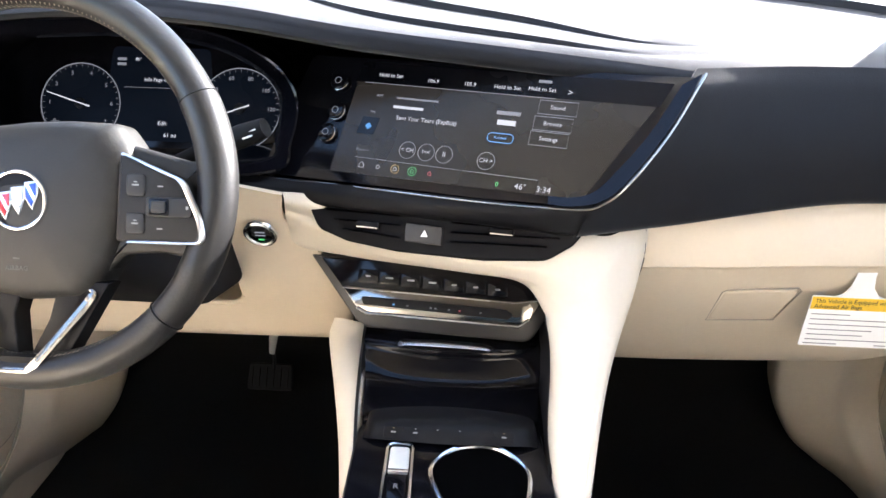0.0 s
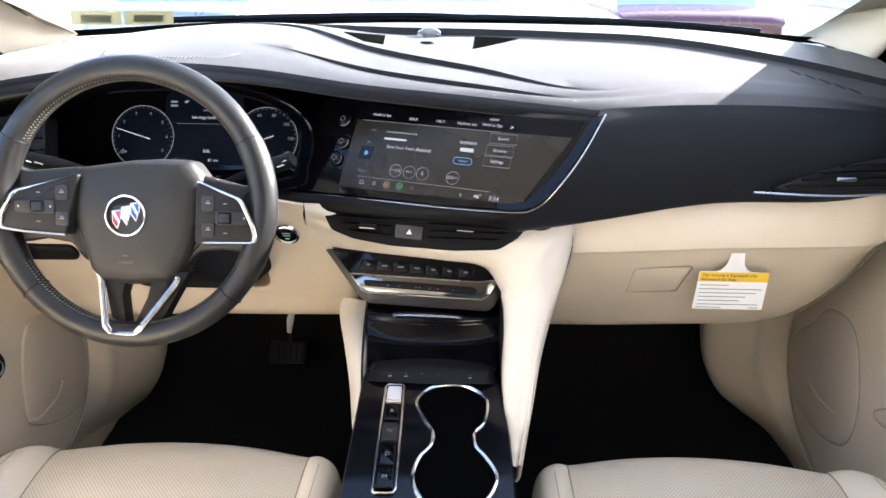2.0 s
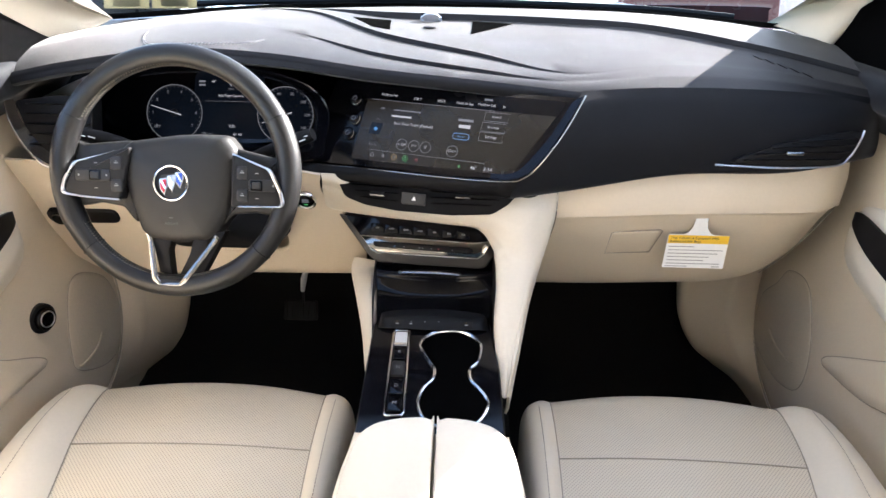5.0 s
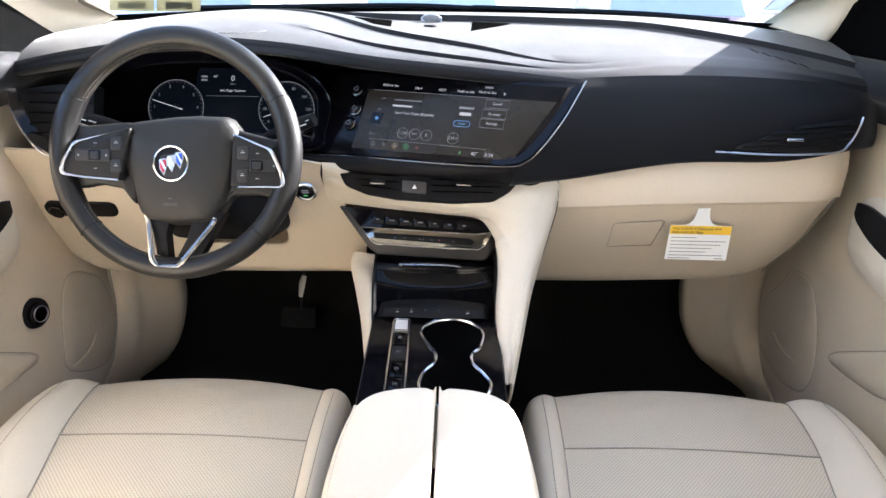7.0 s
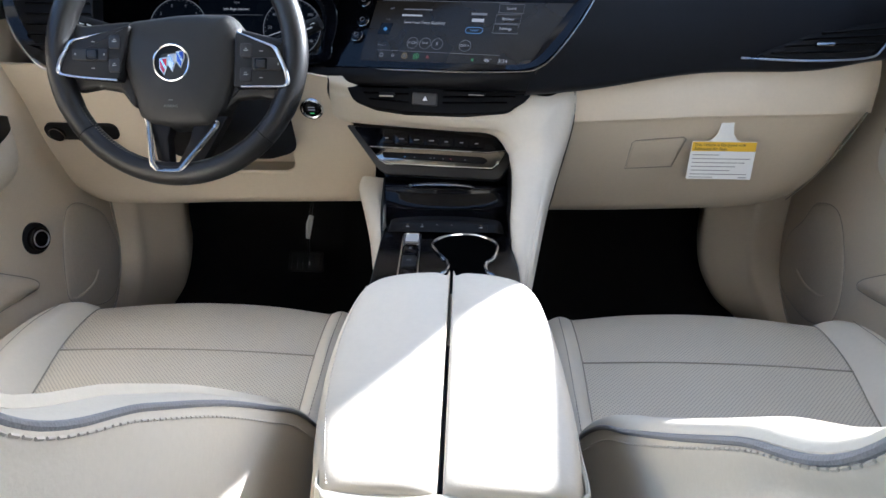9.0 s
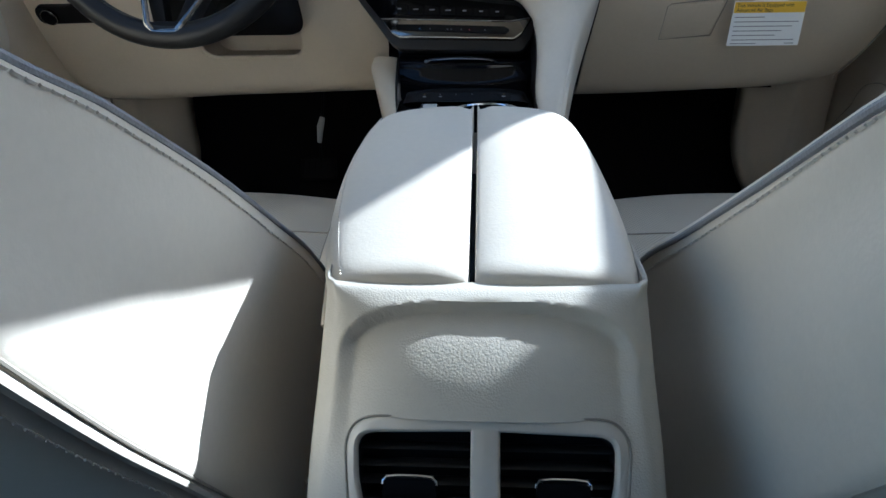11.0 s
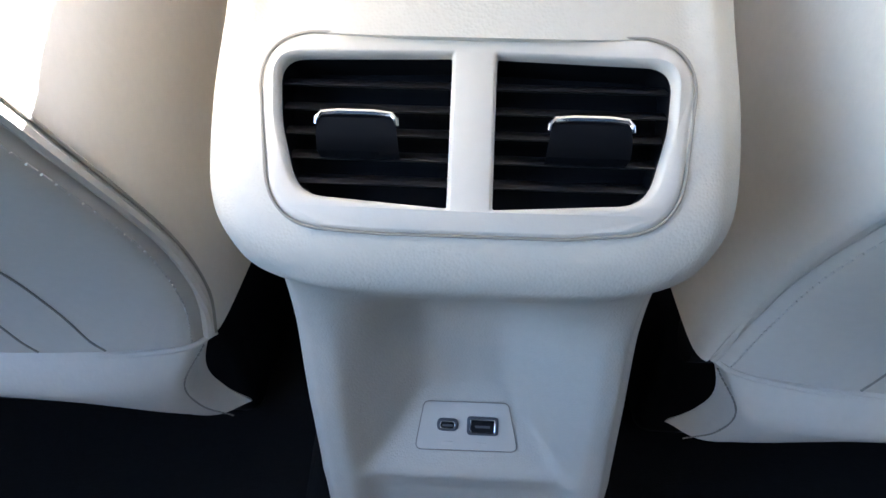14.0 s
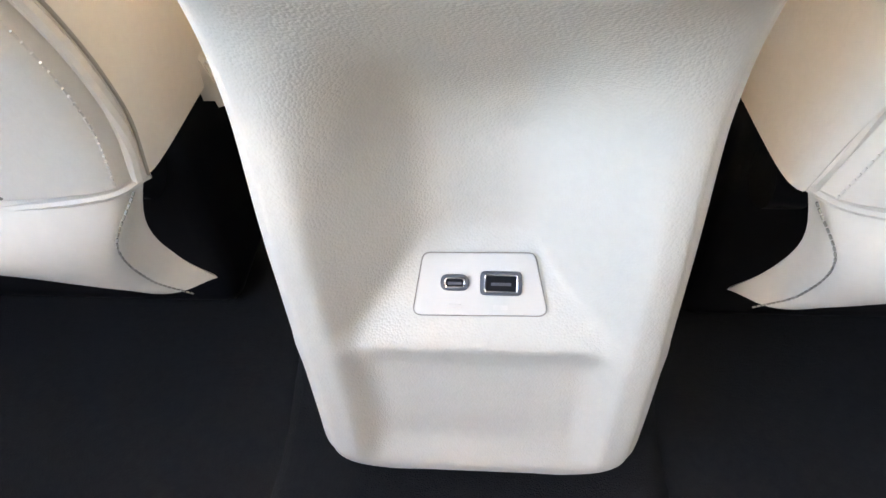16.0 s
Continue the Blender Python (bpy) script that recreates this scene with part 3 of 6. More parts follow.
glove_top = loft([
    row((0.197, 0.30, 0.42, 0.56, 0.66, 0.715), (0.652, 0.655, 0.662, 0.662, 0.668, 0.70), (0.622, 0.632, 0.648, 0.652, 0.655, 0.655)),
    row((0.198, 0.30, 0.42, 0.56, 0.66, 0.72), (0.642, 0.642, 0.646, 0.648, 0.655, 0.70), (0.600, 0.606, 0.615, 0.620, 0.622, 0.62)),
    row((0.197, 0.30, 0.42, 0.56, 0.66, 0.72), (0.636, 0.634, 0.637, 0.640, 0.648, 0.70), (0.562, 0.568, 0.574, 0.578, 0.581, 0.58)),
    row((0.197, 0.30, 0.42, 0.56, 0.66, 0.72), (0.648, 0.646, 0.649, 0.652, 0.66, 0.70), (0.5595, 0.565, 0.571, 0.575, 0.578, 0.578))], 40, 14)
part("passenger_fascia", thicken(glove_top, 0.004), TAN, dash, "tan padded strip above the glove box")
glove = loft([
    row((0.199, 0.30, 0.42, 0.56, 0.66, 0.715), (0.648, 0.643, 0.645, 0.648, 0.66, 0.70), (0.557, 0.563, 0.569, 0.573, 0.576, 0.576)),
    row((0.199, 0.30, 0.42, 0.56, 0.64, 0.71), (0.666, 0.662, 0.664, 0.667, 0.680, 0.73), (0.52, 0.524, 0.53, 0.532, 0.53, 0.53)),
    row((0.193, 0.30, 0.42, 0.56, 0.64, 0.70), (0.708, 0.704, 0.704, 0.706, 0.725, 0.77), (0.44, 0.445, 0.45, 0.452, 0.45, 0.45)),
    row((0.188, 0.30, 0.42, 0.54, 0.61, 0.66), (0.752, 0.750, 0.750, 0.752, 0.765, 0.79), (0.366, 0.369, 0.374, 0.379, 0.385, 0.39)),
    row((0.188, 0.30, 0.42, 0.54, 0.61, 0.66), (0.80, 0.80, 0.80, 0.80, 0.81, 0.83), (0.360, 0.363, 0.368, 0.373, 0.38, 0.385))], 40, 30)
glove_ob = part("glove_box_door", thicken(glove, 0.005), TAN, dash, "closed tan glove box door")
GF = frame_at((0.35, 0.679, 0.497), (0, -0.885, -0.465))
part("glove_handle", plate(rounded([uv(GF, 0.312, 0.522), uv(GF, 0.396, 0.531), uv(GF, 0.388, 0.474), uv(GF, 0.310, 0.468)], 0.006), GF, 0.012, 0.002, 0.0080), TAN, glove_ob, "recessed tan latch")
part("handle_gap", tube([GF @ Vector((*uv(GF, x, z), 0.0068)) for x, z in ((0.309, 0.467), (0.309, 0.522), (0.314, 0.526), (0.394, 0.534), (0.399, 0.530), (0.391, 0.473))], 0.0011, 6, True), SEAMC, glove_ob)
part("underside", thicken(sheet([row((-0.70, -0.2, 0.19, 0.56), (0.80,) * 4, (0.36,) * 4), row((-0.70, -0.2, 0.19, 0.56), (1.24,) * 4, (0.40,) * 4)]), 0.004), BLACK, dash)

# centre: cream arm that sweeps from below the vents down along the console
stations = (
    ((-0.212, 0.676, 0.552), (-0.212, 0.660, 0.586), (-0.212, 0.652, 0.607), (-0.212, 0.645, 0.628)),
    ((-0.175, 0.668, 0.549), (-0.175, 0.651, 0.575), (-0.175, 0.646, 0.598), (-0.175, 0.646, 0.626)),
    ((-0.10, 0.655, 0.546), (-0.10, 0.640, 0.560), (-0.10, 0.635, 0.580), (-0.10, 0.645, 0.616)),
    ((0.0, 0.643, 0.542), (0.0, 0.622, 0.553), (0.0, 0.616, 0.570), (0.0, 0.635, 0.612)),
    ((0.066, 0.623, 0.541), (0.075, 0.602, 0.553), (0.083, 0.598, 0.575), (0.09, 0.616, 0.612)),
    ((0.094, 0.592, 0.517), (0.112, 0.578, 0.535), (0.135, 0.584, 0.565), (0.150, 0.612, 0.602)),
    ((0.098, 0.575, 0.505), (0.122, 0.566, 0.523), (0.155, 0.588, 0.562), (0.1965, 0.643, 0.613)),
    ((0.101, 0.555, 0.490), (0.133, 0.554, 0.510), (0.165, 0.575, 0.525), (0.197, 0.637, 0.560)),
    ((0.101, 0.523, 0.464), (0.131, 0.519, 0.475), (0.149, 0.529, 0.470), (0.190, 0.680, 0.480)),
    ((0.097, 0.478, 0.430), (0.124, 0.476, 0.436), (0.136, 0.481, 0.431), (0.172, 0.680, 0.400)),
    ((0.099, 0.443, 0.402), (0.115, 0.436, 0.401), (0.127, 0.444, 0.402), (0.142, 0.560, 0.335)),
    ((0.1035, 0.392, 0.358), (0.107, 0.388, 0.357), (0.112, 0.391, 0.357), (0.1135, 0.430, 0.290)))
sweep = []
for q in stations:
    i_, r_, k_, o_ = (Vector(v) for v in q)
    sweep.append([i_ + Vector((0, 0.03, -0.004)), i_, i_.lerp(r_, 0.5) + Vector((0, -0.003, 0.002)), r_, r_.lerp(k_, 0.55) + Vector((0, -0.003, 0.001)), k_, k_.lerp(o_, 0.5) + Vector((0.002, -0.004, 0)), o_])
part("console_arm", thicken(loft(sweep, 40, 90), 0.004), CREAM, dash, "cream panel sweeping from below the vents down beside the console")
ribs = []
for (x0, x1), (y0, y1), (z0, z1) in (
        ((-0.168, -0.128), (0.690, 0.680), (0.440, 0.440)), ((-0.170, -0.130), (0.665, 0.655), (0.425, 0.425)), ((-0.150, -0.122), (0.59, 0.58), (0.405, 0.415)),
        ((-0.132, -0.114), (0.52, 0.51), (0.385, 0.40)), ((-0.118, -0.108), (0.45, 0.44), (0.362, 0.375)), ((-0.110, -0.106), (0.415, 0.41), (0.345, 0.35))):
    ribs.append([Vector((x0 - 0.008, y0 + 0.10, z0 - 0.10)), Vector((x0 - 0.004, y0 + 0.02, z0 - 0.02)), Vector((x0, y0, z0)), Vector((x1, y1, z1)), Vector((x1 + 0.004, y1 + 0.03, z1 - 0.01))])
part("console_arm", thicken(loft(ribs, 18, 30), 0.004), CREAM, dash, "short cream arm on the driver side of the console")
part("panel_seam", tube(spline([(0.193, 0.64, 0.612), (0.199, 0.63, 0.586), (0.196, 0.634, 0.554), (0.191, 0.645, 0.52), (0.183, 0.655, 0.485), (0.168, 0.665, 0.418)], 30), 0.0013, 6), BLACK, dash)
part("panel_seam", tube(spline([(0.1975, 0.638, 0.613), (0.199, 0.632, 0.56), (0.1935, 0.670, 0.485), (0.1765, 0.672, 0.405), (0.150, 0.595, 0.335)], 30), 0.0022, 6), BLACK, dash)
part("panel_seam", tube([(-0.2125, 0.642, 0.625), (-0.2125, 0.659, 0.586), (-0.2125, 0.672, 0.555)], 0.0012, 6), BLACK, dash)

part("end_seam", tube(spline([(0.702, 0.697, 0.652), (0.719, 0.697, 0.593), (0.716, 0.700, 0.562), (0.712, 0.738, 0.496), (0.690, 0.765, 0.43), (0.661, 0.788, 0.376)], 30), 0.0014, 6), SEAMC, dash)
part("end_seam", tube(spline([(-0.770, 0.697, 0.631), (-0.788, 0.70, 0.566), (-0.774, 0.71, 0.512), (-0.755, 0.745, 0.43), (-0.726, 0.783, 0.352)], 30), 0.0014, 6), SEAMC, dash)

# ---- touch screen ----
SF = frame_at((0.074, 0.590, 0.664), (-0.321, -1, 0.667))
screen = thing("infotainment_screen", "wide glossy black touch screen showing a radio page", "touch screen")
glass_line = [(-0.192, 0.768), (0.012, 0.769), (0.220, 0.773), (0.187, 0.720), (0.150, 0.676), (0.128, 0.658), (0.104, 0.651), (0.015, 0.646), (-0.131, 0.643), (-0.245, 0.640), (-0.236, 0.665), (-0.222, 0.70)]
part("glass", plate(rounded([uv(SF, *q) for q in glass_line], [0.01, 0, 0.004, 0, 0, 0.01, 0.01, 0, 0, 0.004, 0, 0]), SF, 0.012, 0.0, 0.0), GLOSS, screen, smooth=20)
edge = [uv(SF, *q) for q in ((0.226, 0.776), (0.192, 0.720), (0.156, 0.675), (0.132, 0.655), (0.104, 0.647), (0.015, 0.642), (-0.131, 0.639), (-0.262, 0.635))]
edge = spline([SF @ Vector((u, v, 0.003)) for u, v in edge], 60)
part("chrome_strip", tube(edge, 0.0015, 8), SATIN, screen, "thin chrome strip")
inner = [uv(SF, *q) for q in ((0.205, 0.766), (0.173, 0.718), (0.138, 0.678), (0.122, 0.664), (0.104, 0.658), (0.08, 0.656))]
outer = [uv(SF, *q) for q in ((0.223, 0.775), (0.189, 0.720), (0.153, 0.675), (0.131, 0.657), (0.104, 0.649), (0.08, 0.648))]
part("bevel_edge", sheet([spline([SF @ Vector((u, v, 0.0012)) for u, v in inner], 40), spline([SF @ Vector((u, v, 0.006)) for u, v in outer], 40)]), GLOSS, screen, smooth=60)
part("display", plate([uv(SF, *q) for q in ((-0.128, 0.764), (0.198, 0.766), (0.112, 0.657), (-0.160, 0.652))], SF, 0.002, 0, 0.0006), DISPLAY, screen, "display page with a brown glow for reflections", smooth=0)
part("side_menu", plate([uv(SF, *q) for q in ((-0.124, 0.709), (-0.104, 0.709), (-0.111, 0.692), (-0.131, 0.692))], SF, 0.001, 0, 0.0012), UI_SIDE, screen, "blue menu key", smooth=0)
part("header", plate([uv(SF, *q) for q in ((-0.128, 0.764), (0.198, 0.766), (0.184, 0.7445), (-0.137, 0.7435))], SF, 0.0004, 0, 0.0010), HEADER, screen, "black bar along the top of the page", smooth=0)


def S(x, z):
    return uv(SF, x, z)


for txt, x, z, sz, mt in (
        ("Hold to Set", -0.094, 0.752, 0.0085, UI_WHITE), ("106.9", -0.045, 0.750, 0.0085, UI_WHITE), ("105.9", -0.004, 0.750, 0.0085, UI_WHITE),
        ("Hold to Set", 0.036, 0.750, 0.0085, UI_WHITE), ("Hold to Set", 0.072, 0.751, 0.0085, UI_WHITE), (">", 0.100, 0.750, 0.013, UI_WHITE),
        ("AM", -0.106, 0.731, 0.007, UI_GREY), ("FM", -0.113, 0.714, 0.007, UI_GREY), ("More >", -0.122, 0.676, 0.007, UI_GREY),
        ("Save Your Tears (Explicit)", -0.051, 0.711, 0.0092, UI_WHITE),
        ("Sound", 0.088, 0.735, 0.0085, UI_WHITE), ("Browse", 0.083, 0.720, 0.0085, UI_WHITE), ("Settings", 0.079, 0.706, 0.0085, UI_WHITE),
        ("< CH", -0.070, 0.681, 0.009, UI_WHITE), ("I<<", -0.049, 0.681, 0.009, UI_WHITE), ("II", -0.029, 0.681, 0.011, UI_WHITE), ("CH >", 0.016, 0.680, 0.009, UI_WHITE),
        ("0", 0.028, 0.660, 0.010, UI_GREEN), ("46°", 0.052, 0.6605, 0.012, UI_WHITE), ("3:34", 0.075, 0.6605, 0.012, UI_WHITE), ("Related", 0.030, 0.7025, 0.006, UI_BLUE)):
    words("lettering", txt, SF, *S(x, z), sz * 0.74, mt, screen, lift=0.0016)
for x, z, w, h, mt in ((-0.072, 0.7215, 0.036, 0.003, UI_WHITE), (-0.062, 0.7305, 0.05, 0.002, UI_GREY), (0.038, 0.726, 0.026, 0.0042, UI_GREY), (0.036, 0.717, 0.020, 0.0055, UI_WHITE),
                       (0.075, 0.7585, 0.014, 0.003, UI_GREY), (-0.02, 0.7435, 0.22, 0.0006, UI_GREY), (-0.03, 0.6685, 0.21, 0.0006, UI_GREY)):
    bar("text_bar", SF, *S(x, z), w, h, mt, screen, 0.0016)
for x, z in ((-0.070, 0.681), (-0.049, 0.681), (-0.029, 0.681), (0.016, 0.680)):
    G = SF @ Matrix.Translation((*S(x, z), 0.001))
    part("round_key", ring(G, 0.0095, 0.0004, 0, 32, 5), UI_GREY, screen)
for x, z in ((0.088, 0.735), (0.083, 0.720), (0.079, 0.706)):
    u, v = S(x, z)
    box = [(u - 0.020, v - 0.0075), (u + 0.020, v - 0.0075), (u + 0.020, v + 0.0075), (u - 0.020, v + 0.0075)]
    part("menu_key", tube([SF @ Vector((a, b, 0.0012)) for a, b in box], 0.0004, 4, True), UI_GREY, screen)
u, v = S(0.030, 0.7025)
part("menu_key", tube([SF @ Vector((a, b, 0.0012)) for a, b in rounded([(u - 0.014, v - 0.005), (u + 0.014, v - 0.005), (u + 0.014, v + 0.005), (u - 0.014, v + 0.005)], 0.005)], 0.0005, 4, True), UI_BLUE, screen)
u, v = S(-0.117, 0.700)
part("satellite_icon", plate([(u - 0.004, v), (u, v + 0.004), (u + 0.004, v), (u, v - 0.004)], SF, 0.0003, 0, 0.0018), UI_BLUE, screen, smooth=0)
for i, mt in enumerate((UI_WHITE, UI_BLUE, UI_AMBER, UI_GREEN, UI_RED)):
    u, v = S(-0.122 + i * 0.0195, 0.6615)
    G = SF @ Matrix.Translation((u, v, 0.001))
    if i in (2, 3):
        part("icon", ring(G, 0.0048, 0.0003, 0, 24, 5), mt, screen)
    shape = [(-0.0026, -0.0026), (0.0026, -0.0026), (0.0026, 0.0008), (0, 0.0032), (-0.0026, 0.0008)]
    part("icon", tube([G @ Vector((a * (0.7 if i else 1.1), b * (0.7 if i else 1.1), 0.0004)) for a, b in shape], 0.00035, 4, True), UI_WHITE if i < 3 else mt, screen, smooth=0)
for x, z, r in ((-0.155, 0.741, 0.0105), (-0.156, 0.711, 0.0105), (-0.166, 0.688, 0.0105)):
    G = SF @ Matrix.Translation((*S(x, z), 0.0))
    knob = part("knob", disc(G, r, 0.004, 0.002, 0.007), GLOSS, screen, "small round black key")
    part("knob_rim", ring(G, r, 0.0011, 0.004), SATIN, knob)
    part("knob_icon", ring(G, r * 0.36, 0.0003, 0.0074, 20, 5), UI_GREY, knob)

# ---- instrument cluster ----
CF = frame_at((-0.43, 0.792, 0.715), (0, -1, 0.45))
cluster = thing("instrument_cluster", "dark digital instrument cluster with two round gauges", "instrument cluster")
part("lens", plate(rounded([uv(CF, *q) for q in ((-0.66, 0.66), (-0.64, 0.76), (-0.55, 0.805), (-0.36, 0.80), (-0.25, 0.76), (-0.215, 0.70), (-0.225, 0.63), (-0.45, 0.62))], 0.03), CF, 0.01, 0, 0), GLOSS, cluster, smooth=20)
part("display", plate(rounded([uv(CF, *q) for q in ((-0.475, 0.762), (-0.345, 0.762), (-0.335, 0.65), (-0.485, 0.65))], 0.01), CF, 0.001, 0, 0.0008), UI_PANEL, cluster, "dim blue centre display", smooth=0)
# glossy cowl round the instruments
cowl_f = [(-0.655, 0.66, 0.66), (-0.63, 0.655, 0.735), (-0.555, 0.66, 0.795), (-0.44, 0.662, 0.808), (-0.32, 0.66, 0.805), (-0.235, 0.665, 0.780), (-0.198, 0.675, 0.735), (-0.205, 0.668, 0.68), (-0.235, 0.655, 0.645), (-0.45, 0.645, 0.640)]
cowl_m = [(-0.645, 0.70, 0.665), (-0.61, 0.70, 0.735), (-0.54, 0.70, 0.775), (-0.44, 0.70, 0.788), (-0.33, 0.70, 0.786), (-0.262, 0.705, 0.765), (-0.228, 0.71, 0.73), (-0.23, 0.70, 0.68), (-0.255, 0.69, 0.65), (-0.45, 0.69, 0.645)]
cowl_b = [(-0.645, 0.775, 0.67), (-0.615, 0.805, 0.745), (-0.54, 0.825, 0.785), (-0.44, 0.830, 0.798), (-0.34, 0.828, 0.793), (-0.272, 0.815, 0.768), (-0.238, 0.797, 0.73), (-0.235, 0.775, 0.68), (-0.26, 0.765, 0.65), (-0.45, 0.76, 0.640)]
part("cowl_edge", tube(spline([Vector(q) + Vector((0, -0.002, 0)) for q in cowl_m], 80, True), 0.0009, 6, True), SATINC, cluster, "thin bright edge inside the cowl")
part("cowl", thicken(loft([cowl_f, cowl_m, cowl_b], 60, 12, True), 0.003), GLOSS, cluster, "glossy black cowl")


def gauge(x, z, r, marks, start, sweep, aim):
    G = CF @ Matrix.Translation((*uv(CF, x, z), 0.001))
    g = part("gauge", ring(G, r, 0.0006, 0.001), UI_GREY, cluster, "round dial with a thin bright rim")
    part("dial_face", disc(G, r * 0.98, 0.001, 0, 0.0), UI_PANEL, g, smooth=0)
    for i, mk in enumerate(marks):
        a = radians(start - sweep * i / (len(marks) - 1))
        words("numeral", mk, G, r * 0.78 * math.cos(a), r * 0.78 * math.sin(a), 0.0075, UI_GREY, g, lift=0.001)
    for i in range(29):
        a = radians(start - sweep * i / 28)
        d = Vector((math.cos(a), math.sin(a), 0))
        part("tick", tube([G @ (d * r * 0.91 + Vector((0, 0, 0.001))), G @ (d * r * 0.97 + Vector((0, 0, 0.001)))], 0.0003, 4), UI_GREY, g, smooth=0)
    a = radians(aim)
    d = Vector((math.cos(a), math.sin(a), 0))
    part("needle", tube([G @ (d * r * -0.25 + Vector((0, 0, 0.0025))), G @ (d * r * 0.88 + Vector((0, 0, 0.0025)))], [0.0011, 0.0006], 6), UI_WHITE, g)
    part("hub", disc(G, r * 0.14, 0.002, 0.0006, 0.003), BLACK, g)
    return g


gauge(-0.515, 0.692, 0.053, ("0", "1", "2", "3", "4", "5", "6", "7"), 215, 250, 163)
gauge(-0.303, 0.692, 0.053, ("0", "20", "40", "60", "80", "100", "120", "140"), 215, 250, 200)
for txt, x, z, sz, mt in (("0", -0.407, 0.744, 0.015, UI_WHITE), ("MPH", -0.407, 0.734, 0.005, UI_GREY), ("Info Page Options", -0.407, 0.723, 0.0066, UI_WHITE), ("46°", -0.440, 0.747, 0.0062, UI_WHITE),
                          ("Edit", -0.405, 0.671, 0.0075, UI_WHITE), ("61 mi", -0.394, 0.657, 0.0075, UI_WHITE), ("291 mi", -0.452, 0.657, 0.0075, UI_GREY), ("OFF", -0.548, 0.668, 0.007, UI_GREY)):
    words("lettering", txt, CF, *uv(CF, x, z), sz, mt, cluster, lift=0.002)
bar("screen_line", CF, *uv(CF, -0.407, 0.7135), 0.10, 0.0004, UI_GREY, cluster, 0.002)
for dx in (0, 0.006):
    bar("status_bar", CF, *uv(CF, -0.462, 0.747 - dx), 0.012, 0.0035, UI_GREY, cluster, 0.002)

# ---- steering wheel ----
RAKE = radians(21)
WF = frame_at((-0.397, 0.498, 0.678), (0, -math.cos(RAKE), math.sin(RAKE)))
wheel = thing("steering_wheel", "dark leather steering wheel with satin silver spokes and stitched rim", "steering wheel")


def on_wheel(u, v, w=0.0):
    return WF @ Vector((u, v, w))


rim_r, rim_n = 0.1725, 96
rim = [on_wheel(rim_r * math.cos(2 * math.pi * i / rim_n), rim_r * math.sin(2 * math.pi * i / rim_n)) for i in range(rim_n)]
part("rim", tube(rim, [0.0165 + 0.0012 * (abs(math.sin(2 * math.pi * i / rim_n)) < 0.45) for i in range(rim_n)], 20, True, 1.0, WF.col[2].to_3d()), WHEEL, wheel, "leather-covered rim")
for ang in (28, 152, 222, 318):
    a = radians(ang)
    c = Vector((rim_r * math.cos(a), rim_r * math.sin(a), 0))
    d = Vector((math.cos(a), math.sin(a), 0))
    part("rim_seam", tube([WF @ (c + 0.0171 * (d * math.cos(t) + Vector((0, 0, 1)) * math.sin(t))) for t in (2 * math.pi * k / 24 for k in range(24))], 0.0007, 5, True), BLACK, wheel)
bm = bmesh.new()
for i in range(230):
    a = 2 * math.pi * (i + 0.5) / 230
    for k, (r0, w0, r1, w1, da) in enumerate(((0.1585, 0.0085, 0.1572, 0.0045, 0.012), (0.1572, 0.0045, 0.1562, 0.0005, -0.012))):
        tube([on_wheel(r0 * math.cos(a), r0 * math.sin(a), w0), on_wheel(r1 * math.cos(a + da), r1 * math.sin(a + da), w1)], 0.0006, 4, bm=bm)
tagged(part("rim_stitching", bm, SEAMC, wheel, "pale cross stitching", smooth=0), kind="stuff")
# domed cover over the hub
pad = [(-0.079, 0.034), (-0.064, 0.043), (0.0, 0.052), (0.033, 0.054), (0.074, 0.053), (0.089, 0.034), (0.092, 0.005), (0.089, -0.020), (0.073, -0.066), (0.058, -0.090), (0.046, -0.100), (-0.005, -0.1035), (-0.042, -0.098), (-0.053, -0.086), (-0.064, -0.052), (-0.076, -0.015)]
pad = rounded(pad, 0.010, 3)
rings = []
for k, w in ((1.05, -0.032), (1.05, -0.012), (1.035, -0.004), (0.995, 0.0025), (0.93, 0.0068), (0.80, 0.0105), (0.5, 0.0135), (0.25, 0.0145), (0.05, 0.0147)):
    rings.append([on_wheel(0.003 + (u - 0.003) * k, -0.020 + (v + 0.020) * k, w) for u, v in pad])
part("hub_cover", capped(sheet(rings, True)), PAD, wheel, "grey domed hub cover")
words("lettering", "AIRBAG", WF, -0.003, -0.077, 0.0060, GREYP, wheel, lift=0.0122)
bar("hub_mark", WF, -0.003, -0.0665, 0.006, 0.005, GREYP, wheel, 0.0128)
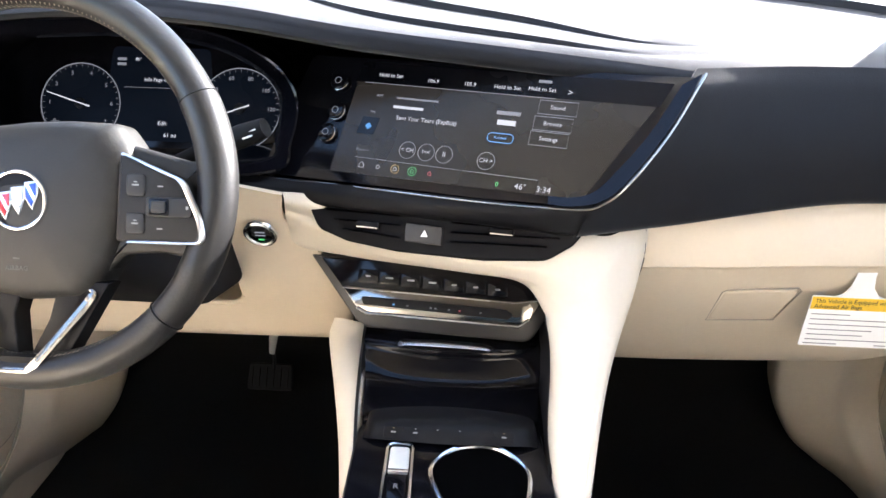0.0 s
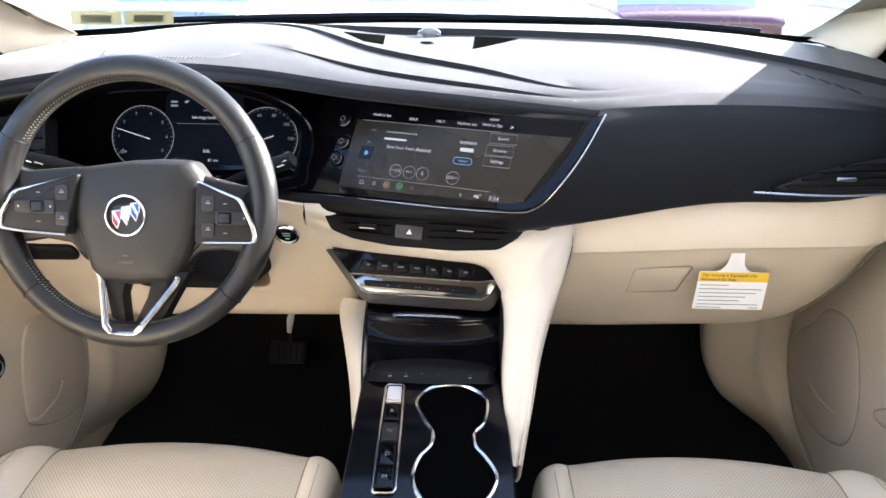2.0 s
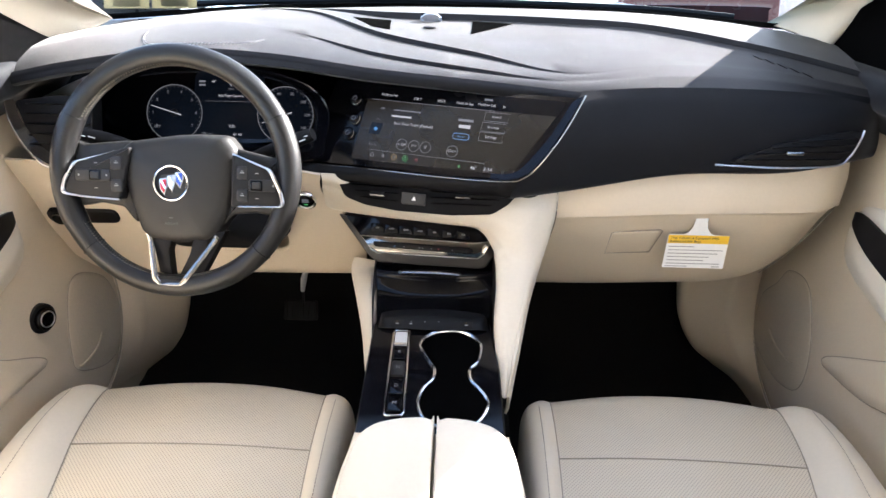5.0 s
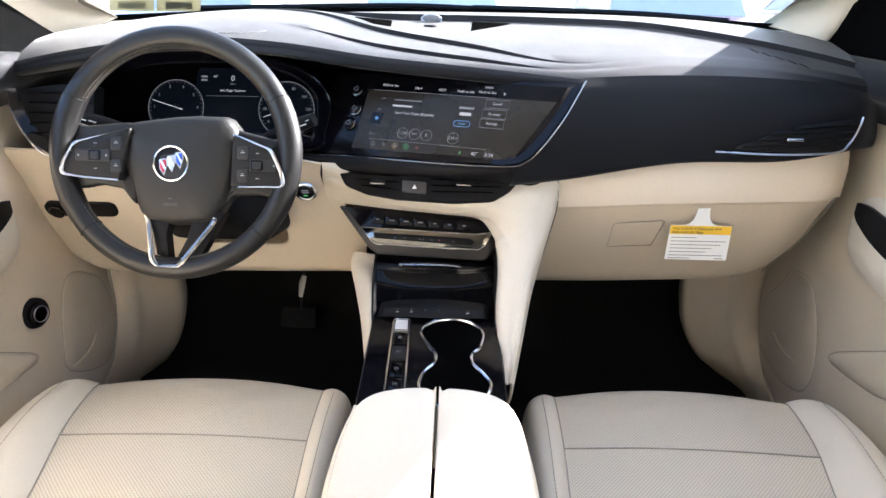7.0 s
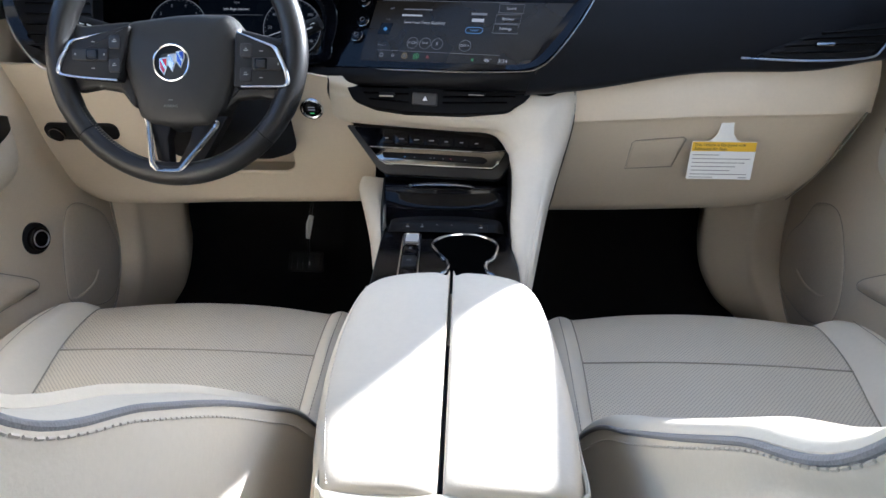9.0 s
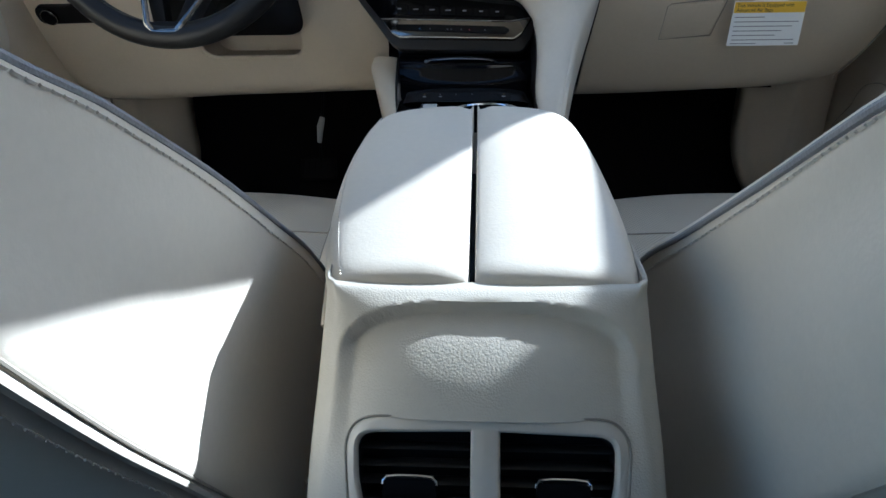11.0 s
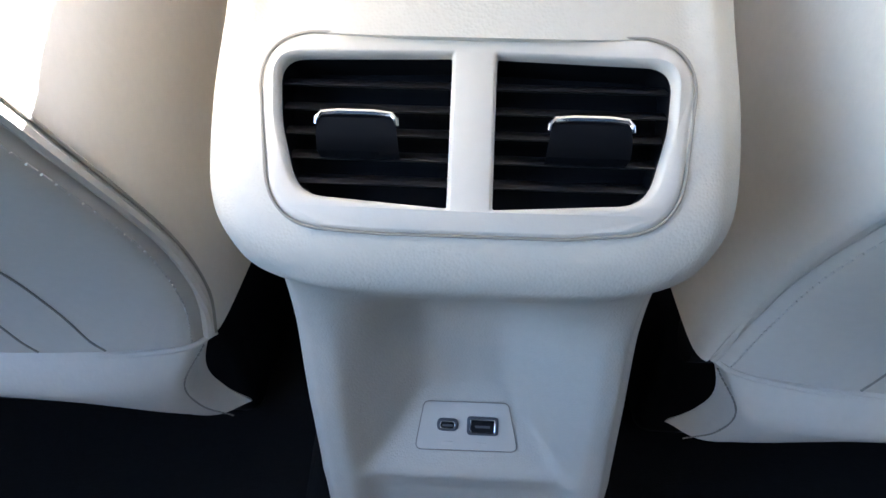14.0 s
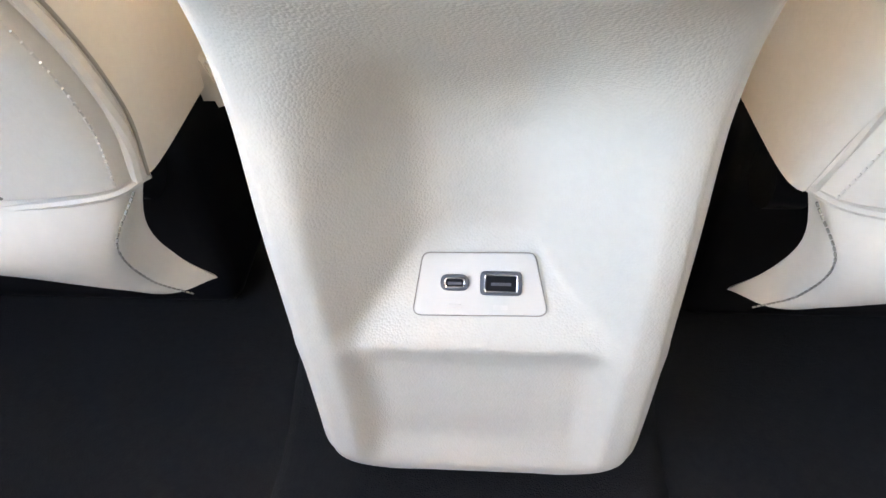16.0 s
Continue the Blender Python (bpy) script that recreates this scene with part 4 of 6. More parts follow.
# badge
BF = WF @ Matrix.Translation((-0.001, -0.0165, 0.0135))
badge = part("badge", disc(BF, 0.0245, 0.006, 0.001, 0.001), BLACK, wheel, "round badge with three small shields")
part("badge_ring", ring(BF, 0.0253, 0.0017, 0.0015), CHROME, badge)
for u, v, mt in ((-0.0115, -0.0045, RED), (0.0005, 0.0005, SILVER), (0.0125, 0.0055, BLUE)):
    sh = [(u - 0.0062, v + 0.0105), (u + 0.0062, v + 0.0125), (u + 0.0064, v + 0.001), (u + 0.0012, v - 0.0135), (u - 0.0056, v - 0.004)]
    part("shield_rim", plate(sh, BF, 0.002, 0.0006, 0.0022), SILVER, badge)
    mid = [(u + (a - u) * 0.76, v + (b - v) * 0.80) for a, b in sh]
    part("shield", plate(mid, BF, 0.002, 0.0003, 0.0028), mt, badge)
    part("stripe", plate([(u - 0.0048, v + 0.0086), (u - 0.0016, v + 0.0090), (u + 0.0044, v - 0.0020), (u + 0.0032, v - 0.0055)], BF, 0.001, 0, 0.0031), CHROME, badge, smooth=0)
# spokes
for s, pts, back in ((-1, ((-0.1644, -0.0345), (-0.1600, -0.0160), (-0.1441, 0.0120), (-0.0600, 0.0365), (-0.0780, -0.0425), (-0.1313, -0.0390)), ((-0.170, 0.050), (-0.140, 0.040), (-0.066, 0.047), (-0.060, -0.085), (-0.084, -0.054), (-0.120, -0.048), (-0.160, -0.056))),
                     (1, ((0.1685, -0.0480), (0.1630, -0.0260), (0.1480, 0.0060), (0.0905, 0.0280), (0.0880, -0.0495), (0.1000, -0.0490)), ((0.170, 0.042), (0.146, 0.024), (0.080, 0.040), (0.056, -0.092), (0.086, -0.062), (0.120, -0.059), (0.160, -0.066)))):
    part("spoke_back", plate(rounded(back, 0.012, 5), WF, 0.020, 0.005, -0.004), PAD, wheel, "dark arm between hub and rim")
    sp = part("spoke", plate(rounded(pts, [0.010, 0.020, 0.020, 0.004, 0.004, 0.01], 8), WF, 0.022, 0.003, 0.0165), DARKTRIM, wheel, "spoke with thumb keys")
    trim = [pts[3], pts[2], pts[1], pts[0], pts[5], pts[4]] if s < 0 else [pts[3], pts[2], pts[1], pts[0], pts[5]]
    trim = rounded(trim, [0, 0.020, 0.020, 0.009, 0, 0][:len(trim)], 10)
    part("spoke_trim", tube([on_wheel(u, v, 0.0175 - 0.014 * smooth_step((0.105 - abs(u)) / 0.03) * (v > 0)) for u, v in trim], [0.0014 + 0.0016 * min(i / 8, (len(trim) - 1 - i) / 8, 1) for i in range(len(trim))], 8), SATINC, sp, "satin silver surround")
    cx, cy = (-0.1165, -0.007) if s < 0 else (0.1365, -0.0175)
    tx = -0.1128 if s < 0 else 0.1280
    kx = -0.0815 if s < 0 else 0.1065
    for x, y, w, h, lift in ((cx, cy, 0.052 if s < 0 else 0.041, 0.0175, 0.0188), (kx, cy + 0.0185, 0.017, 0.0200, 0.0180), (kx, cy - 0.0150, 0.017, 0.0190, 0.0180)):
        key = part("key", plate(rounded([(x - w / 2, y - h / 2), (x + w / 2, y - h / 2), (x + w / 2, y + h / 2), (x - w / 2, y + h / 2)], 0.004, 3), WF, 0.004, 0.0014, lift), KEYCAP, sp)
        if w < 0.03:
            bar("key_mark", WF, x, y, 0.0060, 0.0014, GREYINK, key, lift + 0.0003)
            bar("key_mark", WF, x, y + 0.0026, 0.0030, 0.0010, GREYINK, key, lift + 0.0003)
        else:
            for dx in (-0.4, 0.4):
                bar("key_mark", WF, x + dx * w, y, 0.0022, 0.0030, GREYINK, key, lift + 0.0003)
    for dy in (0.0180, -0.0190):
        bar("key_mark", WF, tx, cy + dy, 0.0050, 0.0012, GREYINK, sp, 0.0170)
    part("toggle_frame", plate(rounded([(tx - 0.0088, cy - 0.0074), (tx + 0.0088, cy - 0.0074), (tx + 0.0088, cy + 0.0074), (tx - 0.0088, cy + 0.0074)], 0.002, 3), WF, 0.004, 0.0008, 0.0200), GLOSS, sp)
    part("toggle", plate(rounded([(tx - 0.0065, cy - 0.0052), (tx + 0.0065, cy - 0.0052), (tx + 0.0065, cy + 0.0052), (tx - 0.0065, cy + 0.0052)], 0.0015, 3), WF, 0.004, 0.001, 0.0212), KEYCAP, sp)
vee = [(-0.0450, -0.0850), (-0.0430, -0.0950), (-0.0405, -0.1040), (-0.0290, -0.1590), (-0.0210, -0.1700), (0.0095, -0.1695), (0.0180, -0.1600), (0.0500, -0.1145), (0.0560, -0.1060), (0.0620, -0.0960)]
vee = rounded(vee, 0.007, 6)
part("lower_spoke_trim", tube([on_wheel(u, v, 0.0005 + 0.0135 * min(max((-0.110 - v) / 0.045, 0), 1)) for u, v in vee], [0.0012 + 0.0034 * min(i / 6, (len(vee) - 1 - i) / 6, 1) for i in range(len(vee))], 10, False, 0.5, WF.col[2].to_3d()), SATIN, wheel, "satin silver V trim")
for pts in (((-0.042, -0.085), (-0.029, -0.152), (-0.010, -0.160), (-0.014, -0.120), (-0.006, -0.092)), ((0.056, -0.085), (0.052, -0.106), (0.016, -0.158), (0.000, -0.160), (0.018, -0.124), (0.026, -0.092)), ((0.052, -0.088), (0.074, -0.088), (0.036, -0.158), (0.012, -0.166), (0.020, -0.152))):
    part("lower_spoke", plate(pts, WF, 0.020, 0.002, -0.001), BLACK, wheel)
part("lower_spoke", plate([(-0.030, -0.156), (0.018, -0.156), (0.014, -0.172), (-0.026, -0.176)], WF, 0.022, 0.001, 0.0125), BLACK, wheel)

# column, stalks and switches
column = thing("steering_column", "black steering column shroud with two stalks", "steering column")
shroud = []
for y, xl, xr, zb, zt in ((0.530, -0.450, -0.345, 0.572, 0.640), (0.545, -0.468, -0.327, 0.550, 0.648), (0.620, -0.492, -0.292, 0.490, 0.648), (0.690, -0.495, -0.288, 0.478, 0.642), (0.760, -0.495, -0.288, 0.475, 0.632)):
    shroud.append([Vector((p[0], y, p[1])) for p in rounded([(xl, zb), (xr, zb), (xr, zt), (xl, zt)], 0.030, 6)])
part("shroud", capped(sheet(shroud, True)), STALK, column, "black shroud below the wheel")
part("stalk", tube([(-0.45, 0.605, 0.664), (-0.50, 0.585, 0.688), (-0.54, 0.572, 0.704), (-0.575, 0.566, 0.716)], [0.007, 0.009, 0.012, 0.010], 12), STALK, column, "black indicator stalk")
part("stalk", tube([(-0.34, 0.615, 0.655), (-0.27, 0.595, 0.688), (-0.230, 0.585, 0.706), (-0.205, 0.582, 0.716)], [0.008, 0.010, 0.012, 0.010], 12), STALK, column, "black wiper stalk")
for a, b in (((-0.546, 0.5600, 0.7085), (-0.556, 0.5585, 0.7120)), ((-0.560, 0.5575, 0.7120), (-0.566, 0.5570, 0.7140)), ((-0.512, 0.5720, 0.6935), (-0.522, 0.5690, 0.6975)), ((-0.222, 0.5745, 0.7120), (-0.212, 0.5735, 0.7160)), ((-0.226, 0.5735, 0.7060), (-0.216, 0.5725, 0.7100))):
    part("stalk_mark", tube([a, b], 0.0010, 6), PAPER, column)

LF = frame_at((-0.3, 0.668, 0.57), (0, -1, -0.44))
start = thing("start_button", "round black engine start button with a chrome ring", "button")
G = LF @ Matrix.Translation((*uv(LF, -0.247, 0.575), 0.007))
part("surround", ring(G, 0.0175, 0.0035, 0.004), CHROME, start)
part("cap", disc(G, 0.0155, 0.006, 0.002, 0.006), GLOSS, start)
bar("cap_mark", G, 0, 0.004, 0.012, 0.002, UI_GREY, start, 0.0066)
bar("cap_mark", G, 0, -0.001, 0.012, 0.002, UI_GREY, start, 0.0066)
bar("cap_light", G, 0, -0.008, 0.007, 0.0022, UI_GREEN, start, 0.0066)
lsw = thing("light_switch", "black oval light switch panel with a round dial", "switch")
sw = rounded([uv(LF, -0.748, 0.506), uv(LF, -0.612, 0.508), uv(LF, -0.610, 0.538), uv(LF, -0.746, 0.536)], 0.015, 5)
part("panel", plate(sw, LF, 0.02, 0.002, 0.013), BLACK, lsw)
G = LF @ Matrix.Translation((*uv(LF, -0.722, 0.521), 0.013))
part("dial", disc(G, 0.013, 0.01, 0.002, 0.008), GLOSS, lsw, "round dial with a bright rim")
part("dial_rim", ring(G, 0.013, 0.001, 0.006), SATIN, lsw)

# ---- air vents ----
VF = frame_at((-0.02, 0.612, 0.605), (-0.15, -1, 0.5))
vents = thing("centre_air_vents", "slim black centre air vents with a hazard button between them", "air vent")
vline = [(-0.185, 0.617), (-0.170, 0.592), (-0.135, 0.582), (-0.081, 0.577), (0.017, 0.577), (0.085, 0.583), (0.112, 0.600), (0.124, 0.614), (-0.02, 0.618)]
part("housing", plate(rounded([uv(VF, *q) for q in vline], [0.004, 0.02, 0.02, 0.03, 0.03, 0.03, 0.02, 0.004, 0.0], 6), VF, 0.03, 0.003, 0.0), VENTB, vents)
for x0, x1, z0, dz in ((-0.160, -0.075, 0.612, 0.0), (-0.150, -0.075, 0.603, 0.0), (-0.140, -0.075, 0.594, -0.003), (-0.018, 0.105, 0.610, 0.003), (-0.018, 0.098, 0.601, 0.004), (-0.018, 0.085, 0.592, 0.004)):
    p, q = uv(VF, x0, z0), uv(VF, x1, z0 + dz)
    part("slat", tube([VF @ Vector((*p, 0.003)), VF @ Vector((*q, 0.003))], 0.0032, 6, False, 0.35, VF.col[1].to_3d()), GLOSS, vents)
hz = rounded([uv(VF, -0.069, 0.588), uv(VF, -0.028, 0.587), uv(VF, -0.027, 0.605), uv(VF, -0.068, 0.606)], 0.002, 3)
hb = part("hazard_button", plate(hz, VF, 0.012, 0.001, 0.004), HAZARD, vents, "taupe hazard button with a pale triangle")
hu, hv = uv(VF, -0.047, 0.597)
part("triangle", plate([(hu - 0.004, hv - 0.0035), (hu + 0.004, hv - 0.0035), (hu, hv + 0.004)], VF, 0.001, 0, 0.0046), PAPER, hb, smooth=0)
for x, z in ((-0.110, 0.600), (0.037, 0.606)):
    u, v = uv(VF, x, z)
    part("vent_tab", plate(rounded([(u - 0.013, v - 0.0035), (u + 0.013, v - 0.0035), (u + 0.013, v + 0.0035), (u - 0.013, v + 0.0035)], 0.002, 3), VF, 0.006, 0.0012, 0.009), BLACK, vents)
    part("tab_edge", tube([VF @ Vector((u - 0.012, v - 0.0030, 0.0095)), VF @ Vector((u + 0.012, v - 0.0030, 0.0095))], 0.0013, 6), CHROME, vents, "small chrome tab edge")

for s, group in ((1, "passenger"), (-1, "driver")):
    if s > 0:
        EF = frame_at((0.57, 0.636, 0.685), (0, -1, 0.3))
        line = [(0.470, 0.667), (0.560, 0.664), (0.650, 0.668), (0.678, 0.690), (0.690, 0.722), (0.62, 0.712), (0.56, 0.700)]
        chrome = [(0.453, 0.664), (0.560, 0.661), (0.648, 0.666), (0.670, 0.680), (0.684, 0.705), (0.689, 0.722)]
        slats = [((0.500, 0.672), (0.655, 0.676)), ((0.520, 0.682), (0.668, 0.688)), ((0.545, 0.692), (0.675, 0.699)), ((0.575, 0.701), (0.682, 0.710))]
        tab = (0.578, 0.684)
    else:
        EF = frame_at((-0.70, 0.648, 0.700), (0, -1, 0.3))
        line = [(-0.730, 0.740), (-0.708, 0.680), (-0.672, 0.645), (-0.60, 0.650), (-0.595, 0.750), (-0.66, 0.750)]
        chrome = [(-0.744, 0.740), (-0.738, 0.710), (-0.722, 0.678), (-0.700, 0.650), (-0.674, 0.634), (-0.60, 0.632)]
        slats = [((-0.706, 0.672 + 0.016 * k), (-0.60, 0.672 + 0.016 * k)) for k in range(5)]
        tab = (-0.63, 0.70)
    v = thing("side_air_vent", "black side air vent with slats and a bright lower edge" if s > 0 else "black side air vent with a broad satin edge strip", "air vent", group="side air vents")
    part("housing", plate(rounded([uv(EF, *q) for q in line], 0.006), EF, 0.03, 0.002, 0.004), BLACK, v)
    for a, b in slats:
        part("slat", tube([EF @ Vector((*uv(EF, *a), 0.007)), EF @ Vector((*uv(EF, *b), 0.007))], 0.0045, 6, False, 0.3, EF.col[1].to_3d()), BLACK, v)
    part("edge_strip", tube(spline([EF @ Vector((*uv(EF, *q), 0.007)) for q in chrome], 30), 0.0018 if s > 0 else 0.003, 8), SATINC, v, "bright edge strip")
    if s < 0:
        o_ = [(-0.742, 0.740), (-0.735, 0.708), (-0.720, 0.680), (-0.698, 0.653), (-0.672, 0.637)]
        i_ = [(-0.733, 0.742), (-0.722, 0.712), (-0.706, 0.686), (-0.690, 0.668), (-0.672, 0.652)]
        part("edge_blade", thicken(sheet([spline([EF @ Vector((*uv(EF, *q), 0.012)) for q in o_], 20), spline([EF @ Vector((*uv(EF, *q), 0.002)) for q in i_], 20)]), 0.003), GLOSS, v, "broad glossy blade")
    u, w = uv(EF, *tab)
    part("vent_tab", plate(rounded([(u - 0.014, w - 0.003), (u + 0.014, w - 0.003), (u + 0.014, w + 0.003), (u - 0.014, w + 0.003)], 0.002, 3), EF, 0.006, 0.001, 0.016), SATIN, v)

# ---- climate panel ----
KF = frame_at((-0.125, 0.640, 0.478), (-0.05, -1, 0.45))
climate = thing("climate_control_panel", "glossy dark climate control panel with a row of flat keys", "control panel")
part("bezel", plate(rounded([uv(KF, *q) for q in ((-0.193, 0.541), (-0.133, 0.470), (-0.118, 0.462), (0.080, 0.458), (0.100, 0.488), (0.108, 0.512), (0.080, 0.530), (-0.05, 0.541))], [0.003, 0.01, 0.01, 0.02, 0.01, 0.01, 0.02, 0.01], 4), KF, 0.02, 0.003, 0.0), BEZEL, climate, "dark grey surround")
part("face", plate(rounded([uv(KF, *q) for q in ((-0.178, 0.537), (-0.130, 0.483), (-0.118, 0.477), (0.066, 0.474), (0.076, 0.480), (0.096, 0.508), (0.070, 0.524), (-0.06, 0.537))], [0.002, 0.008, 0.006, 0.006, 0.006, 0.01, 0.015, 0.01], 4), KF, 0.006, 0.001, 0.003), GLOSS, climate)
low = [(-0.150, 0.507), (-0.130, 0.483), (-0.118, 0.477), (0.066, 0.474), (0.076, 0.480), (0.094, 0.507), (0.060, 0.502), (-0.02, 0.504)]
part("lower_strip", plate(rounded([uv(KF, *q) for q in low], 0.003, 3), KF, 0.004, 0.001, 0.006), MIRROR, climate, "smoked mirror strip")
part("strip_line", tube([KF @ Vector((*uv(KF, *q), 0.0068)) for q in ((-0.148, 0.505), (-0.02, 0.5025), (0.060, 0.5005), (0.090, 0.505))], 0.0008, 6), SATINC, climate)
part("slot", plate(rounded([uv(KF, *q) for q in ((-0.126, 0.497), (-0.122, 0.488), (0.052, 0.482), (0.060, 0.488), (0.050, 0.493), (-0.05, 0.496))], 0.003, 4), KF, 0.004, 0.001, 0.0085), BLACK, climate, "black display slot")
part("slot_edge", tube([KF @ Vector((*uv(KF, *q), 0.008)) for q in ((-0.130, 0.484), (-0.118, 0.4785), (0.066, 0.4755), (0.078, 0.484))], 0.0016, 6), CHROME, climate)
for i in range(7):
    x = -0.118 + i * 0.0262
    z = 0.5195 - i * 0.0009
    q = [uv(KF, x - 0.0122, z - 0.0075), uv(KF, x + 0.0122, z - 0.0078), uv(KF, x + 0.0122, z + 0.0072), uv(KF, x - 0.0122, z + 0.0075)]
    key = part("key", plate(rounded(q, 0.0015, 2), KF, 0.004, 0.0008, 0.0065), GLOSS, climate)
    bar("key_mark", KF, *uv(KF, x, z), 0.009 if i in (1, 2, 3) else 0.006, 0.002, GREYINK, key, 0.0069)
for x, mt in ((-0.085, UI_BLUE), (-0.068, UI_GREY), (-0.040, UI_GREY), (-0.034, UI_GREY), (-0.018, UI_GREY), (-0.005, UI_RED), (0.02, UI_GREY)):
    bar("slot_light", KF, *uv(KF, x, 0.4905 - 0.03 * (x + 0.1) * 0.8), 0.0026, 0.002, mt, climate, 0.0088)

# ---- centre console ----
console = thing("centre_console", "centre console with piano-black deck and cream rear housing", "console")


def deck_z(y):
    return 0.405 + 0.05 * (y - 0.45)


cup = spline([(-0.027, 0.458), (-0.004, 0.488), (0.040, 0.492), (0.070, 0.462), (0.066, 0.418), (0.0535, 0.398), (0.0535, 0.374), (0.067, 0.353), (0.079, 0.322), (0.062, 0.286), (0.028, 0.275), (-0.006, 0.285), (-0.022, 0.315), (-0.017, 0.350), (-0.0025, 0.374), (-0.0025, 0.398), (-0.014, 0.420)], 72, True)
cup = [(p.x, p.y) for p in [Vector((q[0], q[1], 0)) for q in cup]] if len(cup[0]) == 3 else [(p[0], p[1]) for p in cup]
outline = rounded([(-0.108, 0.520), (0.086, 0.526), (0.097, 0.40), (0.100, 0.12), (-0.100, 0.12), (-0.106, 0.40)], 0.01, 3)
bm = bmesh.new()
loops = []
for pts in (outline, cup):
    vs = [bm.verts.new((x, y, deck_z(y))) for x, y in pts]
    loops += [bm.edges.new((vs[i - 1], vs[i])) for i in range(len(vs))]
bmesh.ops.triangle_fill(bm, use_beauty=True, edges=loops)
part("deck", bm, GLOSS, console, "piano-black deck", smooth=0)
bm = bmesh.new()
sheet([[Vector((x, y, deck_z(y))) for x, y in outline], [Vector((x * 1.03, y + 0.002, deck_z(y) - 0.006)) for x, y in outline], [Vector((x * 1.04, y, 0.20)) for x, y in outline], [Vector((x * 1.04, y, 0.03)) for x, y in outline]], True, bm)
part("side_wall", bm, BLACK, console, smooth=50)
# darkness of the deep well is painted in with near-zero black
well = part("cup_holder", capped(sheet([[Vector((x, y, deck_z(y))) for x, y in cup], [Vector((0.025 + (x - 0.025) * 0.95, 0.383 + (y - 0.383) * 0.97, 0.33)) for x, y in cup]], True)), SHADEB, console, "deep double cup holder", smooth=50)
part("cup_ring", tube([(x, y, deck_z(y) + 0.001) for x, y in cup], 0.0028, 8, True), CHROME, well, "chrome rim")
sel = rounded([(-0.0735, 0.490), (-0.047, 0.491), (-0.041, 0.295), (-0.069, 0.294)], 0.008, 4)
DF = Matrix(((1, 0, 0, 0), (0, 1, 0, 0), (0, 0.05, 1, deck_z(0)), (0, 0, 0, 1)))
shift = part("gear_selector", tube([(x, y, deck_z(y) + 0.002) for x, y in sel], 0.0018, 8, True), CHROME, console, "strip of gear keys in a chrome frame")
part("selector_bed", plate(sel, DF, 0.004, 0, 0.001), GLOSS, shift)
for nm, y0, y1, mt, h in (("", 0.449, 0.483, STEEL, 0.0055), ("R", 0.413, 0.446, GLOSS, 0.006), ("N", 0.375, 0.409, DARKTRIM, 0.006), ("D", 0.336, 0.371, GLOSS, 0.004), ("M", 0.299, 0.331, GLOSS, 0.006)):
    la, lb = (-0.0690 - 0.0045 * (q - 0.294) / 0.196 + 0.0032 for q in (y0, y1))
    ra, rb = (-0.0410 - 0.0060 * (q - 0.295) / 0.196 - 0.0032 for q in (y0, y1))
    k = plate(rounded([(la, y0), (ra, y0), (rb, y1), (lb, y1)], 0.004, 3), DF, 0.006, 0.002, h)
    key = part("gear_key", k, mt, shift, "polished metal gear key" if not nm else "")
    if nm:
        words("lettering", nm, DF, (la + rb) / 2, (y0 + y1) / 2, 0.009, UI_GREY, key, lift=h + 0.0005)
part("key_edge", tube([(-0.069, 0.4495, deck_z(0.45) + 0.006), (-0.049, 0.4495, deck_z(0.45) + 0.006)], 0.0018, 6), CHROME, shift)
# row of small keys at the head of the deck
keyrow = part("key_bank", capped(loft([
    row((-0.102, -0.09, -0.01, 0.07, 0.084), (0.528, 0.534, 0.540, 0.534, 0.528), (0.408, 0.418, 0.421, 0.418, 0.408)),
    row((-0.102, -0.085, -0.01, 0.065, 0.084), (0.515, 0.508, 0.508, 0.508, 0.515), (0.408, 0.421, 0.424, 0.421, 0.408)),
    row((-0.102, -0.080, -0.01, 0.060, 0.084), (0.497, 0.491, 0.488, 0.491, 0.497), (0.408, 0.413, 0.413, 0.413, 0.408))], 30, 10)), BLACK, console)
KRF = frame_at((-0.008, 0.4985, 0.4165), (0, -0.6, 0.8))
for i in range(6):
    u = -0.061 + i * 0.0232
    k = part("small_key", plate(rounded([(u - 0.0105, -0.006), (u + 0.0105, -0.006), (u + 0.0105, 0.006), (u - 0.0105, 0.006)], 0.0015, 2), KRF, 0.003, 0.0008, 0.0025), BLACK, keyrow)
    if i != 4:
        bar("key_mark", KRF, u, 0, 0.005, 0.0016, GREYINK, k, 0.0029)
        bar("key_mark", KRF, u, 0.004, 0.0016, 0.001, UI_AMBER if i in (0, 5) else GREYINK, k, 0.0029)
# phone tray below the climate panel
tray = loft([
    row((-0.128, -0.06, 0.02, 0.096), (0.664, 0.664, 0.664, 0.664), (0.475, 0.475, 0.475, 0.475)),
    row((-0.124, -0.06, 0.02, 0.098), (0.660, 0.650, 0.648, 0.655), (0.448, 0.448, 0.448, 0.448)),
    row((-0.122, -0.06, 0.02, 0.098), (0.640, 0.628, 0.626, 0.636), (0.440, 0.441, 0.441, 0.440)),
    row((-0.120, -0.06, 0.02, 0.097), (0.630, 0.622, 0.620, 0.628), (0.428, 0.428, 0.428, 0.428)),
    row((-0.116, -0.06, 0.02, 0.093), (0.60, 0.60, 0.60, 0.60), (0.410, 0.406, 0.406, 0.410)),
    row((-0.110, -0.06, 0.02, 0.088), (0.545, 0.548, 0.548, 0.545), (0.404, 0.402, 0.402, 0.404)),
    row((-0.106, -0.06, 0.02, 0.085), (0.525, 0.530, 0.530, 0.525), (0.405, 0.410, 0.410, 0.405))], 24, 40)
